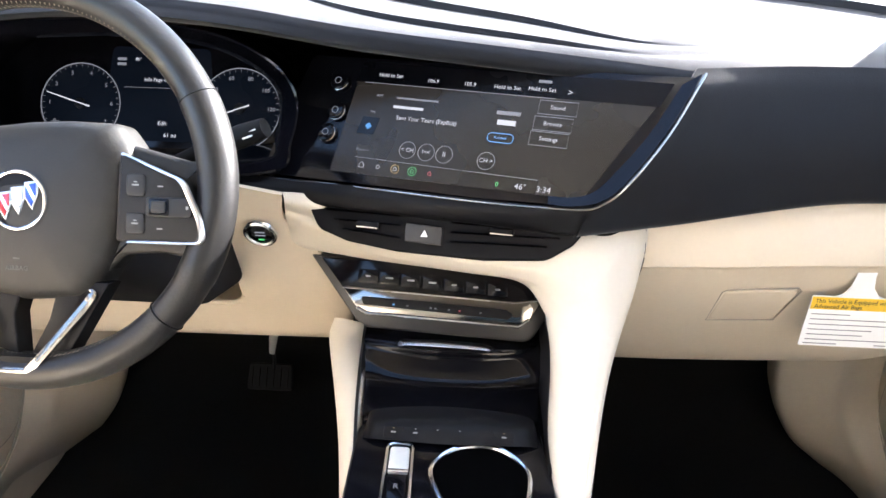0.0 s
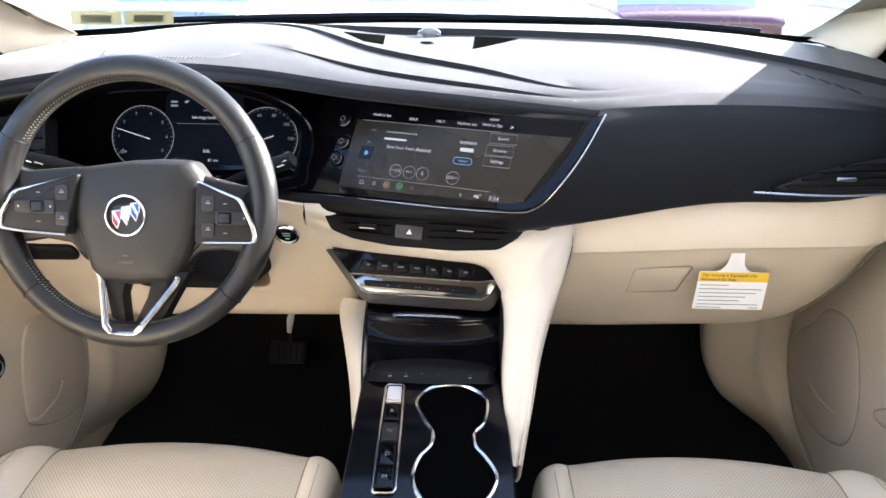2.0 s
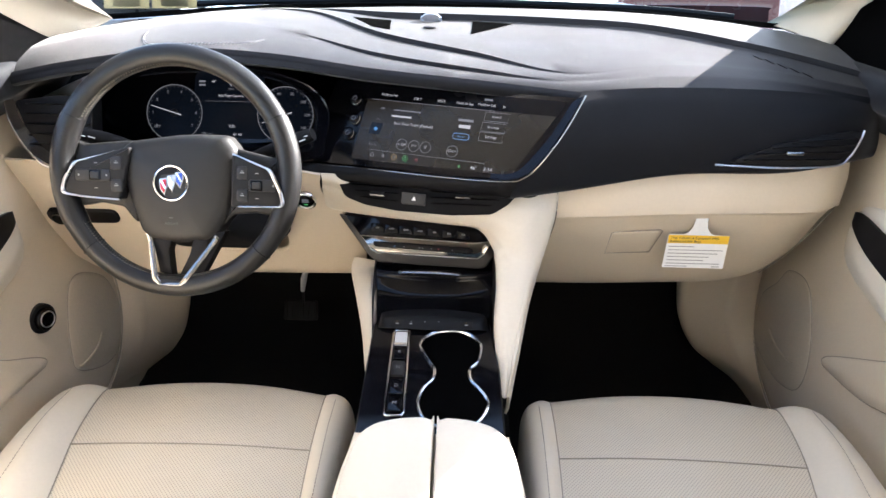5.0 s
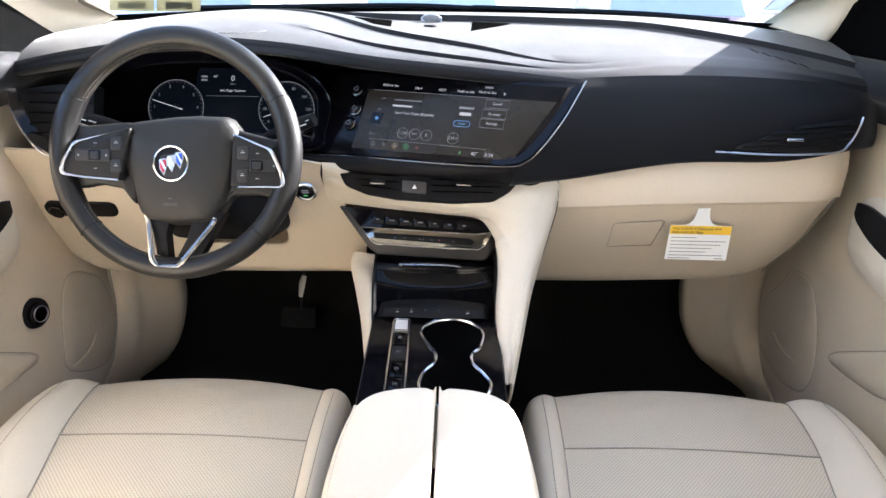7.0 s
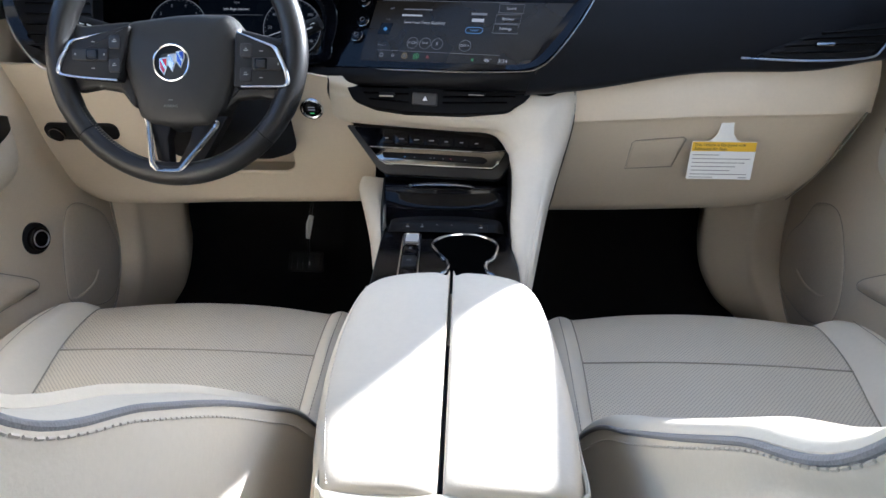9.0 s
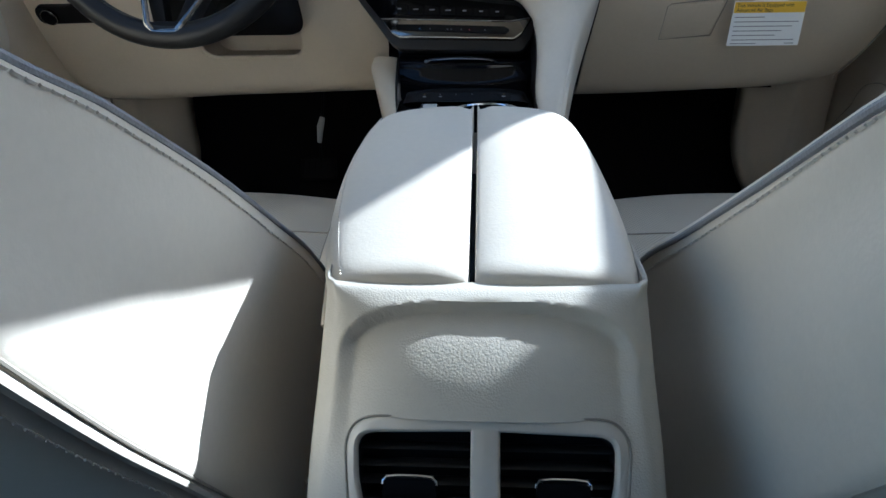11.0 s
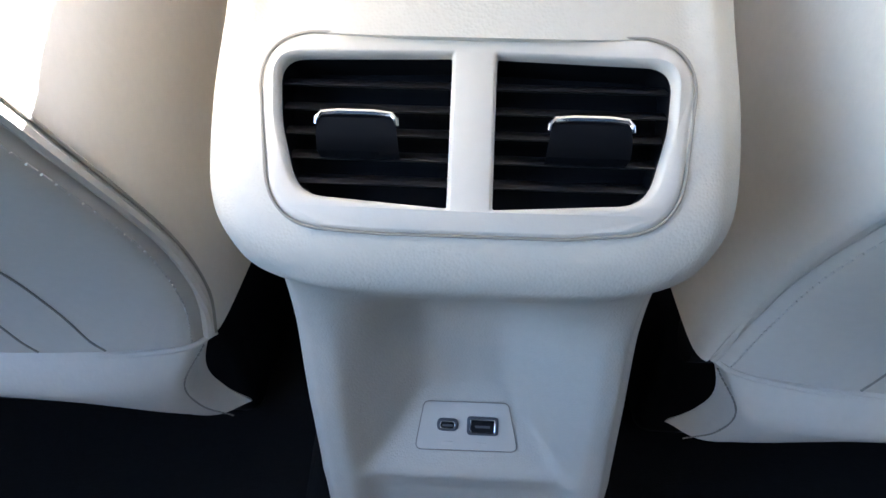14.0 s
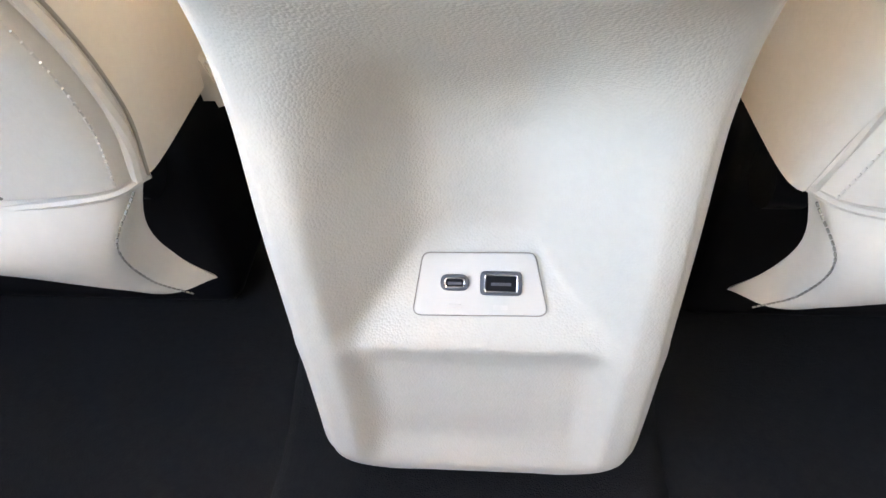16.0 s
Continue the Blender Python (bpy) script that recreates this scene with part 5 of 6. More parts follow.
part("phone_tray", thicken(tray, 0.003), GLOSS, console, "glossy black phone tray")
part("tray_lip", tube(spline([(-0.080, 0.633, 0.4415), (-0.065, 0.629, 0.446), (-0.02, 0.624, 0.449), (0.020, 0.625, 0.447), (0.040, 0.629, 0.442)], 24), [0.001, 0.005] + [0.0075] * 20 + [0.005, 0.001], 8, False, 0.4), SATINC, console, "bright lip of the tray")
part("tray_side", thicken(loft([
    row((0.104, 0.108, 0.104, 0.098), (0.645, 0.59, 0.53, 0.46), (0.518, 0.500, 0.468, 0.420)),
    row((0.098, 0.101, 0.099, 0.094), (0.655, 0.60, 0.54, 0.46), (0.46, 0.45, 0.43, 0.405)),
    row((0.096, 0.097, 0.096, 0.094), (0.665, 0.60, 0.54, 0.46), (0.40, 0.40, 0.40, 0.39))], 16, 10), 0.003), DARKTRIM, console)
part("tray_side", thicken(loft([
    row((-0.126, -0.124, -0.118, -0.110), (0.665, 0.60, 0.54, 0.48), (0.455, 0.425, 0.410, 0.395)),
    row((-0.124, -0.121, -0.116, -0.109), (0.665, 0.60, 0.54, 0.48), (0.40, 0.39, 0.39, 0.38))], 16, 6), 0.003), DARKTRIM, console)

# padded lids
LIDX = 0.008


def lid_top(y):
    return 0.461 + 0.095 * (y + 0.09)


def lid(s, x_in, xs):
    """One padded half: xs gives the outer edge from back to front."""
    ys = (-0.094, -0.06, 0.0, 0.06, 0.12, 0.165, 0.190, 0.203)
    rows = []
    for y, xo in zip(ys, xs):
        z = lid_top(y)
        drop = 0.012 if y > 0.20 else (0.004 if y > 0.185 else 0.0)
        w = xo - x_in
        rows.append([Vector((x_in, y, z - 0.028)), Vector((x_in, y, z - 0.006)), Vector((x_in + 0.012 * s * 0.3, y, z - 0.001 - drop)), Vector((x_in + 0.25 * w, y, z + 0.002 - drop)), Vector((x_in + 0.6 * w, y, z + 0.001 - drop)), Vector((x_in + 0.85 * w, y, z - 0.002 - drop)), Vector((x_in + 0.95 * w, y, z - 0.007 - drop)), Vector((xo, y, z - 0.018 - drop)), Vector((xo, y, z - 0.030 - drop))])
    back = [p + Vector((0, -0.004, -0.010)) for p in rows[0]]
    rows[0] = [p + Vector((0, 0.004, 0)) for p in rows[0]]
    b2_ = [Vector((p.x, -0.099, min(p.z, lid_top(-0.09) - 0.026))) for p in rows[0]]
    front = [p + Vector((0, 0.004, -0.022)) for p in rows[-1]]
    return capped(loft([b2_, back] + rows + [front], 34, 50))


part("lid", lid(-1, LIDX - 0.002, (-0.080, -0.089, -0.097, -0.100, -0.097, -0.088, -0.070, -0.040)), CREAM, console, "cream padded armrest lid")
part("lid", lid(1, LIDX + 0.002, (0.110, 0.114, 0.115, 0.113, 0.108, 0.099, 0.082, 0.052)), CREAM, console, "cream padded armrest lid")
part("lid_gap", block(LIDX - 0.003, LIDX + 0.003, -0.094, 0.195, 0.40, 0.447, 0), BLACK, console)
for xs_ in ((-0.072, -0.081, -0.089, -0.092, -0.089, -0.081),):
    bm = bmesh.new()
    path = spline([(x, y, lid_top(y) - 0.0035) for x, y in zip(xs_, (-0.09, -0.05, 0.0, 0.06, 0.12, 0.165))], 120)
    for a, b in zip(path[::2], path[1::2]):
        tube([a, b], 0.0006, 4, bm=bm)
    tagged(part("lid_stitching", bm, STITCH, console, smooth=0), kind="stuff")
# body below the lids
body = []
for y, xl, xr, zt in ((0.20, -0.095, 0.103, 0.455), (0.10, -0.103, 0.118, 0.445), (0.0, -0.100, 0.121, 0.437), (-0.085, -0.090, 0.118, 0.430), (-0.1, -0.088, 0.117, 0.428)):
    xl, xr = xl + 0.010, xr - 0.012
    body.append([Vector((xl + 0.03, y, 0.05)), Vector((xl + 0.03, y, 0.36)), Vector((xl, y, zt - 0.01)), Vector((xl + 0.01, y, zt)), Vector((xr - 0.01, y, zt)), Vector((xr, y, zt - 0.01)), Vector((xr - 0.03, y, 0.36)), Vector((xr - 0.03, y, 0.05))])
part("armrest_body", capped(loft(body, 40, 14)), TAN, console)

# rear housing: sloping head with two vents, then a hollowed foot
CX = 0.016


def head_section(z, y, half, r, bow=0.0):
    """A row across the head at its rear face."""
    return [Vector((CX - half, y + 0.10, z)), Vector((CX - half, y + 0.05, z)), Vector((CX - half, y + r, z)), Vector((CX - half + r * 0.35, y + r * 0.3, z)), Vector((CX - half + r, y - bow * 0.4, z)), Vector((CX - half * 0.4, y - bow, z)), Vector((CX + half * 0.4, y - bow, z)), Vector((CX + half - r, y - bow * 0.4, z)), Vector((CX + half - r * 0.35, y + r * 0.3, z)), Vector((CX + half, y + r, z)), Vector((CX + half, y + 0.05, z)), Vector((CX + half, y + 0.10, z))]


RF = frame_at((0.0163, -0.1842, 0.3873), (0, -0.71, 0.704))


def ramp(table, t):
    """Straight lines through a table of (t, value), t falling."""
    for (a, p), (b, q) in zip(table, table[1:]):
        if t >= b:
            return p + (q - p) * min(max((t - a) / (b - a), 0), 1)
    return table[-1][1]


# height, depth of the outer faces, half width, corner radius, bow of the middle
HOUSING = ((0.456, -0.095, 0.096, 0.012, 0.000), (0.455, -0.100, 0.097, 0.014, 0.007), (0.447, -0.108, 0.097, 0.018, 0.019), (0.431, -0.128, 0.097, 0.020, 0.020), (0.410, -0.1525, 0.097, 0.020, 0.0150),
           (0.388, -0.1815, 0.0965, 0.018, 0.0075), (0.362, -0.204, 0.0965, 0.020, 0.007), (0.344, -0.209, 0.094, 0.026, 0.007), (0.332, -0.2015, 0.0915, 0.028, 0.008), (0.320, -0.187, 0.0905, 0.024, 0.011), (0.308, -0.1735, 0.0905, 0.018, 0.013), (0.296, -0.1660, 0.0905, 0.015, 0.012),
           (0.283, -0.1625, 0.0905, 0.015, 0.009), (0.268, -0.1612, 0.0902, 0.015, 0.005), (0.250, -0.1612, 0.0898, 0.015, 0.002), (0.220, -0.163, 0.0900, 0.015, 0.0), (0.180, -0.165, 0.0905, 0.015, 0.0), (0.140, -0.167, 0.0912, 0.015, 0.0), (0.10, -0.1685, 0.0916, 0.015, 0.0), (0.065, -0.170, 0.0918, 0.015, 0.0),
           (0.040, -0.1705, 0.0914, 0.014, 0.0), (0.026, -0.171, 0.0888, 0.014, 0.0), (0.014, -0.1705, 0.0830, 0.014, 0.0), (0.005, -0.169, 0.0735, 0.014, 0.0), (-0.002, -0.165, 0.062, 0.014, 0.0), (-0.006, -0.156, 0.047, 0.014, 0.0), (-0.008, -0.140, 0.042, 0.012, 0.0))


def housing_x(z):
    """The foot leans a little towards the passenger side."""
    return CX + 0.0045 * smooth_step((0.29 - z) / 0.24)


# depth of the hollow by 0.2 m less the distance from the middle
FOOT_WALL = ((0.200, 0.0395), (0.180, 0.0385), (0.174, 0.0365), (0.168, 0.0320), (0.161, 0.0250), (0.154, 0.0175), (0.147, 0.0105), (0.141, 0.0052), (0.135, 0.0018), (0.130, 0.0), (0.05, 0.0))
FOOT_BLOCK = ((0.335, 0.12), (0.206, 0.072), (0.194, 0.057), (0.180, 0.0432), (0.170, 0.0340), (0.158, 0.0223), (0.150, 0.0145), (0.144, 0.0085), (0.140, 0.0047), (0.137, 0.0020), (0.134, 0.0), (-0.03, 0.0))


def foot_depth(a, z):
    """How far the hollow lies ahead of the ribs, a from the middle and at height z."""
    wall = sum(ramp(FOOT_WALL, 0.2 - abs(a + 0.0018 * k)) for k in (-2, -1, 0, 1, 2)) / 5 * smooth_step((0.318 - z) / 0.090)
    block_ = sum(ramp(FOOT_BLOCK, z + 0.0020 * k) for k in (-2, -1, 0, 1, 2)) / 5
    k = 0.006
    h_ = min(max(0.5 + 0.5 * (block_ - wall) / k, 0), 1)
    upper = block_ * (1 - h_) + wall * h_ - k * h_ * (1 - h_)
    lower = 0.0060 * smooth_step((0.0710 - a) / 0.022) * smooth_step((z - 0.012) / 0.036)
    t = smooth_step((z - 0.110) / 0.030)
    # the ribs at both sides stand proud of the shelf
    rib = 0.0045 * smooth_step((a - 0.056) / 0.016) * smooth_step((0.275 - z) / 0.09) * smooth_step((z - 0.0) / 0.04)
    return upper * t + lower * (1 - t) - rib


place = spline([(z, y, h) for z, y, h, r, b in HOUSING], 250)
turn_ = spline([(r, b, 0) for z, y, h, r, b in HOUSING], 250)
head_rows = []
for p, q in zip(place, turn_):
    across = spline(head_section(p.x, p.y, p.z, q.x, q.y), 190)
    dx = housing_x(p.x) - CX
    for v in across:
        u = v.x - CX
        # shallow dish below the lids
        lip = -0.1115 - 0.006 * (u / 0.07) ** 2 - 0.004 * (u / 0.075) ** 6
        d = smooth_step((lip - v.y) / 0.004) * max(1 - (lip - v.y) / 0.055, 0) * smooth_step((0.086 - abs(u)) / 0.014)
        if v.z > 0.37:
            v += 0.0100 * d * Vector((0, 0.55, -0.83))
        if v.z < 0.318:
            v.y += foot_depth(abs(u), v.z)
        v.x += dx
    head_rows.append(across)
head_bm = sheet(head_rows)
RFI = RF.inverted()
HEAD_TREE = BVHTree.FromBMesh(head_bm)
vent_o = rounded([(-0.0765, 0.0328), (0.0775, 0.0335), (0.0690, -0.0325), (0.032, -0.0362), (-0.030, -0.0364), (-0.0675, -0.0345)], [0.017, 0.017, 0.024, 0.06, 0.06, 0.024], 12)


def within(x, y, line):
    """Whether (x, y) lies inside the closed line."""
    return sum((a[1] > y) != (b[1] > y) and x < a[0] + (b[0] - a[0]) * (y - a[1]) / (b[1] - a[1]) for a, b in zip(line, line[1:] + line[:1])) % 2 == 1


gone = []
for f in head_bm.faces:
    q = RFI @ f.calc_center_median()
    if abs(q.z) < 0.02 and within(q.x * 1.02, q.y * 1.035, vent_o):
        gone.append(f)
bmesh.ops.delete(head_bm, geom=gone, context="FACES")
part("rear_housing", thicken(head_bm, 0.003), PEBBLE, console, "cream pebbled rear housing with a hollowed foot", smooth=60)
rv = thing("rear_air_vents", "pair of rear air vents in a cream frame on the console", "air vent")


def rear_vent_frame():
    bm = bmesh.new()
    holes = []
    for s in (-1, 1):
        pts = [(0.0078 * s, 0.0262), (0.0686 * s, 0.0245), (0.0668 * s, 0.002), (0.0598 * s, -0.0238), (0.0078 * s, -0.0272)]
        pts = rounded(pts, [0.001, 0.009, 0.05, 0.014, 0.001], 10)
        holes.append(pts)
    def grown(pts, k):
        c = sum((Vector(q) for q in pts), Vector((0, 0))) / len(pts)
        return [c + (Vector(q) - c) * (1 + k / (Vector(q) - c).length) for q in pts]

    def skin_w(q):
        """How far the housing stands proud of RF here."""
        hit = HEAD_TREE.ray_cast(RF @ Vector((q[0], q[1], 0.03)), -RF.col[2].to_3d())[0]
        return (RFI @ hit).z

    crown = [grown(vent_o, -0.0022), grown(holes[0], 0.0020), grown(holes[1], 0.0020)]
    lifts = [[skin_w(q) + 0.0017 for q in vent_o], [0.0030] * len(holes[0]), [0.0030] * len(holes[1])]
    loops = []
    for pts, ws_ in zip(crown, lifts):
        vs = [bm.verts.new(RF @ Vector((q[0], q[1], w))) for q, w in zip(pts, ws_)]
        loops += [bm.edges.new((vs[i - 1], vs[i])) for i in range(len(vs))]
    bmesh.ops.triangle_fill(bm, use_beauty=True, edges=loops)
    for pts, flat_, ws_, steps in ((vent_o, crown[0], lifts[0], ((0.25, -0.0003), (0.7, -0.0008), (1.0, -0.0016), (1.0, -0.006))), (holes[0], crown[1], lifts[1], ((0.3, -0.0002), (0.75, -0.0012), (1.0, -0.0030), (1.0, -0.0055))), (holes[1], crown[2], lifts[2], ((0.3, -0.0002), (0.75, -0.0012), (1.0, -0.0030), (1.0, -0.0055)))):
        rows_ = [[RF @ Vector((q[0], q[1], w)) for q, w in zip(flat_, ws_)]]
        rows_ += [[RF @ Vector((*Vector(q).lerp(Vector(p), k), w + dw)) for p, q, w in zip(pts, flat_, ws_)] for k, dw in steps]
        sheet(rows_, True, bm)
    bmesh.ops.remove_doubles(bm, verts=bm.verts, dist=0.00005)
    return bm, holes, [skin_w((u * 1.006, v * 1.012)) for u, v in vent_o]


bm, holes, groove_w = rear_vent_frame()
part("frame", bm, SMOOTHC, rv, "smooth cream frame", smooth=40)
part("frame_groove", tube([RF @ Vector((u * 1.006, v * 1.012, w + 0.0009)) for (u, v), w in zip(vent_o, groove_w)], 0.0006, 6, True), SEAMC, rv)
for pts in holes:
    part("duct", sheet([[RF @ Vector((u, v, w)) for u, v in pts] for w in (-0.0024, -0.018)], True), VENTB, rv, smooth=0)
for s in (-1, 1):
    part("duct", plate([(s * 0.004, 0.031), (s * 0.074, 0.031), (s * 0.074, -0.031), (s * 0.004, -0.031)], RF, 0.004, 0, -0.018), VENTB, rv, smooth=0)
    for k in range(5):
        v0 = 0.0185 - k * 0.0088
        h0 = [RF @ Vector((s * 0.0075, v0, -0.0085)), RF @ Vector((s * (0.0690 - 0.0005 * k * k), v0, -0.0085))]
        part("slat", tube(h0, 0.0046, 8, False, 0.24, (RF.col[1].to_3d() * 0.9 + RF.col[2].to_3d() * 0.5)), SLAT, rv)
    u0 = -0.0390 if s < 0 else 0.0395
    body_ = [[RF @ Vector((u0 + k * w, v, d)) for k in (-1, -0.9, -0.5, 0, 0.5, 0.9, 1)] for w, v, d in ((0.0118, 0.0030, -0.006), (0.0122, 0.0034, 0.0058), (0.0130, 0.0014, 0.0066), (0.0138, -0.0040, 0.0052), (0.0142, -0.0085, 0.0010), (0.0140, -0.0100, -0.006))]
    tb = part("vent_tab", capped(sheet(body_)), VENTB, rv, "black tab with a bright edge")
    edge_bm = tube([RF @ Vector((u0 + du, v, d)) for du, v, d in ((-0.0139, -0.0008, 0.0064), (-0.0134, 0.0012, 0.0068), (-0.0118, 0.0028, 0.0068), (-0.006, 0.0034, 0.0068), (0.006, 0.0034, 0.0068), (0.0118, 0.0028, 0.0068), (0.0134, 0.0012, 0.0068), (0.0139, -0.0008, 0.0064))], [0.0006, 0.0010, 0.0012, 0.0012, 0.0012, 0.0012, 0.0010, 0.0006], 8)
    part("tab_edge", edge_bm, CHROME, tb)

# charging sockets in the hollow of the foot
UF = frame_at((0.0187, -0.1452, 0.1575), (0, -0.71, 0.70))
us = thing("charging_socket_plate", "cream plate with two small charging sockets", "charging socket")
up = rounded([(-0.0310, -0.0155), (0.0330, -0.0145), (0.0262, 0.0150), (-0.0262, 0.0142)], 0.004, 5)
part("plate", plate(up, UF, 0.006, 0.0004, 0.0008), SMOOTHC, us)
part("plate_gap", tube([UF @ Vector((u * 1.006, v * 1.010, 0.0010)) for u, v in up], 0.0003, 5, True), SEAMC, us)
for u, w, h, r in ((-0.0111, 0.0136, 0.0078, 0.0038), (0.0107, 0.0196, 0.0114, 0.0024)):
    q = rounded([(u - w / 2, 0.0004 - h / 2), (u + w / 2, 0.0004 - h / 2), (u + w / 2, 0.0004 + h / 2), (u - w / 2, 0.0004 + h / 2)], r, 4)
    so = part("socket", plate(q, UF, 0.004, 0.0006, 0.0024), GREYP, us, "grey-rimmed socket")
    q2 = rounded([(u - w / 2 + 0.0022, 0.0004 - h / 2 + 0.0019), (u + w / 2 - 0.0022, 0.0004 - h / 2 + 0.0019), (u + w / 2 - 0.0022, 0.0004 + h / 2 - 0.0019), (u - w / 2 + 0.0022, 0.0004 + h / 2 - 0.0019)], r * 0.5, 4)
    part("socket_rim", tube([UF @ Vector((a, b, 0.0024)) for a, b in q2], 0.0005, 5, True), CHROME, so)
    part("socket_hole", plate(q2, UF, 0.002, 0, 0.0026), BLACK, so)
    part("socket_tongue", plate([(u - w * 0.24, -0.0006), (u + w * 0.24, -0.0006), (u + w * 0.24, 0.0008), (u - w * 0.24, 0.0008)], UF, 0.001, 0, 0.0030), GREYP, so, smooth=0)
    bar("socket_mark", UF, u, -0.0110, 0.0070, 0.0022, STITCH, so, 0.0016)

# ---- seats ----
def dashes(path, r=0.0007, step=2):
    bm = bmesh.new()
    for a, b in zip(path[::step], path[1::step]):
        tube([a, a.lerp(b, 1.35)], r, 4, bm=bm)
    return bm


def seat(s, label):
    """A front seat; s is -1 on the driver side. Inboard edge at x = s * 0.145."""
    st_ = thing("front_seat", label, "car seat", group="front seats")

    def X(q):
        return s * q

    ys = (0.545, 0.535, 0.515, 0.47, 0.37, 0.24, 0.10, -0.02)
    zs = (0.12, 0.20, 0.243, 0.258, 0.262, 0.255, 0.240, 0.230)
    xi = (0.215, 0.208, 0.204, 0.202, 0.199, 0.192, 0.186, 0.182)
    xo = (0.600, 0.606, 0.606, 0.602, 0.588, 0.560, 0.545, 0.540)
    ins = []
    for y, z, a, b in zip(ys, zs, xi, xo):
        ins.append([Vector((X(a + (b - a) * t), y + 0.022 * (1 - (2 * t - 1) ** 2) * (1 if y > 0.4 else 0.3), z + 0.004 * (1 - (2 * t - 1) ** 2))) for t in (0, 0.25, 0.5, 0.75, 1)])
    part("cushion_insert", thicken(loft(ins, 30, 50), 0.01), PERF, st_, "perforated cream seat centre")
    bolster_paths = []
    for inner_x, outer_x in ((xi, (0.165, 0.155, 0.150, 0.146, 0.144, 0.142, 0.142, 0.142)), (xo, (0.655, 0.672, 0.682, 0.690, 0.695, 0.695, 0.690, 0.685))):
        rows = []
        for k, (y, z, a, b) in enumerate(zip(ys, zs, inner_x, outer_x)):
            up_ = (0.0, 0.006, 0.012, 0.020, 0.028, 0.034, 0.038, 0.040)[k] * (1 if b > 0.3 else 0.6)
            dy = -0.014 if k < 3 else (-0.006 if k == 3 else 0)
            rows.append([Vector((X(a), y, z - 0.012)), Vector((X(a), y, z)), Vector((X(a + (b - a) * 0.35), y + dy * 0.3, z + up_)), Vector((X(a + (b - a) * 0.75), y + dy, z + up_ * 0.8 - 0.004)), Vector((X(a + (b - a) * 0.96), y + dy * 1.6, z - 0.02)), Vector((X(b), y + dy * 2, z - 0.06)), Vector((X(b - (b - a) * 0.05), y + dy * 2, max(z - 0.14, 0.09 if k < 5 or b > 0.3 else (0.15, 0.18, 0.20)[k - 5])))])
        bolster_paths.append([r[2].lerp(r[3], 0.25) + Vector((0, 0, 0.0075)) for r in rows])
        part("cushion_bolster", thicken(loft(rows, 30, 50), 0.008), CREAM, st_, "smooth cream side bolster")
    for p in bolster_paths:
        tagged(part("bolster_stitching", dashes(spline(p[3:], 160)), SEAMC, st_, smooth=0), kind="stuff")
    for inner in (xi, xo):
        part("insert_seam", tube(spline([(X(a), y, z + 0.001) for a, y, z in zip(inner, ys, zs)], 40), 0.0011, 6), SEAMC, st_)
    part("insert_seam", tube(spline([(X(0.199), 0.360, 0.2625), (X(0.30), 0.362, 0.2655), (X(0.39), 0.362, 0.2665), (X(0.49), 0.360, 0.2655), (X(0.587), 0.357, 0.2625)], 24), 0.0012, 6), SEAMC, st_)
    part("seat_base", block(min(X(0.18), X(0.66)), max(X(0.18), X(0.66)), -0.02, 0.50, -0.03, 0.20, 0.015), BLACK, st_)

    # backrest
    lv = ((0.185, 0.16, -0.104), (0.23, 0.175, -0.110), (0.29, 0.165, -0.132), (0.38, 0.091, -0.184), (0.45, 0.013, -0.226), (0.52, -0.070, -0.264), (0.58, -0.153, -0.294), (0.64, -0.238, -0.322), (0.76, -0.300, -0.378), (0.90, -0.365, -0.438), (0.97, -0.415, -0.456))
    def xin(z):
        return 0.149 + (0.02 * ((z - 0.55) / 0.4) ** 2 if z > 0.55 else 0.0)
    bx = 0.022 if s > 0 else 0.0
    side, rear, front = [], [], []
    for z, yf, yr in lv:
        a, b = xin(z) + bx, 0.662 - (0.05 * ((z - 0.5) / 0.45) ** 2 if z > 0.5 else 0)
        if s > 0:
            yf -= 0.028 * max(0.0, 1 - abs(z - 0.50) / 0.17)
        else:
            yf -= 0.005 * max(0.0, 1 - abs(z - 0.52) / 0.20)
        bulge = (0.012 if s < 0 else 0.003) if z > 0.22 else 0.004
        e = (0.010 if s > 0 else -0.010) * min(max((z - 0.185) / 0.06, 0), 1)
        side.append([Vector((X(a + 0.012), yf, z)), Vector((X(a - 0.009), yf - 0.010, z)), Vector((X(a - bulge * 0.8), yf + (yr - yf) * 0.35, z)), Vector((X(a - bulge * 0.7), yf + (yr - yf) * 0.7, z)), Vector((X(a - 0.002 + e), yr + 0.012, z)), Vector((X(a + 0.004 + e), yr, z))])
        rear.append([Vector((X(a + 0.004 + e), yr, z)), Vector((X(a + 0.03 + e), yr - 0.014, z)), Vector((X(0.30), yr - 0.024, z)), Vector((X(0.50), yr - 0.024, z)), Vector((X(b - 0.03), yr - 0.014, z)), Vector((X(b), yr, z))])
        front.append([Vector((X(a + 0.012), yf, z)), Vector((X(a + 0.06), yf - 0.025, z)), Vector((X(0.40), yf - 0.07 * (0.3 < z < 0.9), z)), Vector((X(b - 0.06), yf - 0.03, z)), Vector((X(b), yf - 0.04, z)), Vector((X(b + 0.004), (yf + yr) / 2, z)), Vector((X(b), yr, z))])
    side_bm, rear_bm = thicken(loft(side, 30, 60), 0.006), thicken(loft(rear, 40, 60), 0.006)
    side_tree, rear_tree = BVHTree.FromBMesh(side_bm), BVHTree.FromBMesh(rear_bm)

    def laid(path, tree, lift):
        """The path brought onto a panel, lifted towards the gangway."""
        return [tree.find_nearest(p + lift * 20)[0] + lift for p in path]

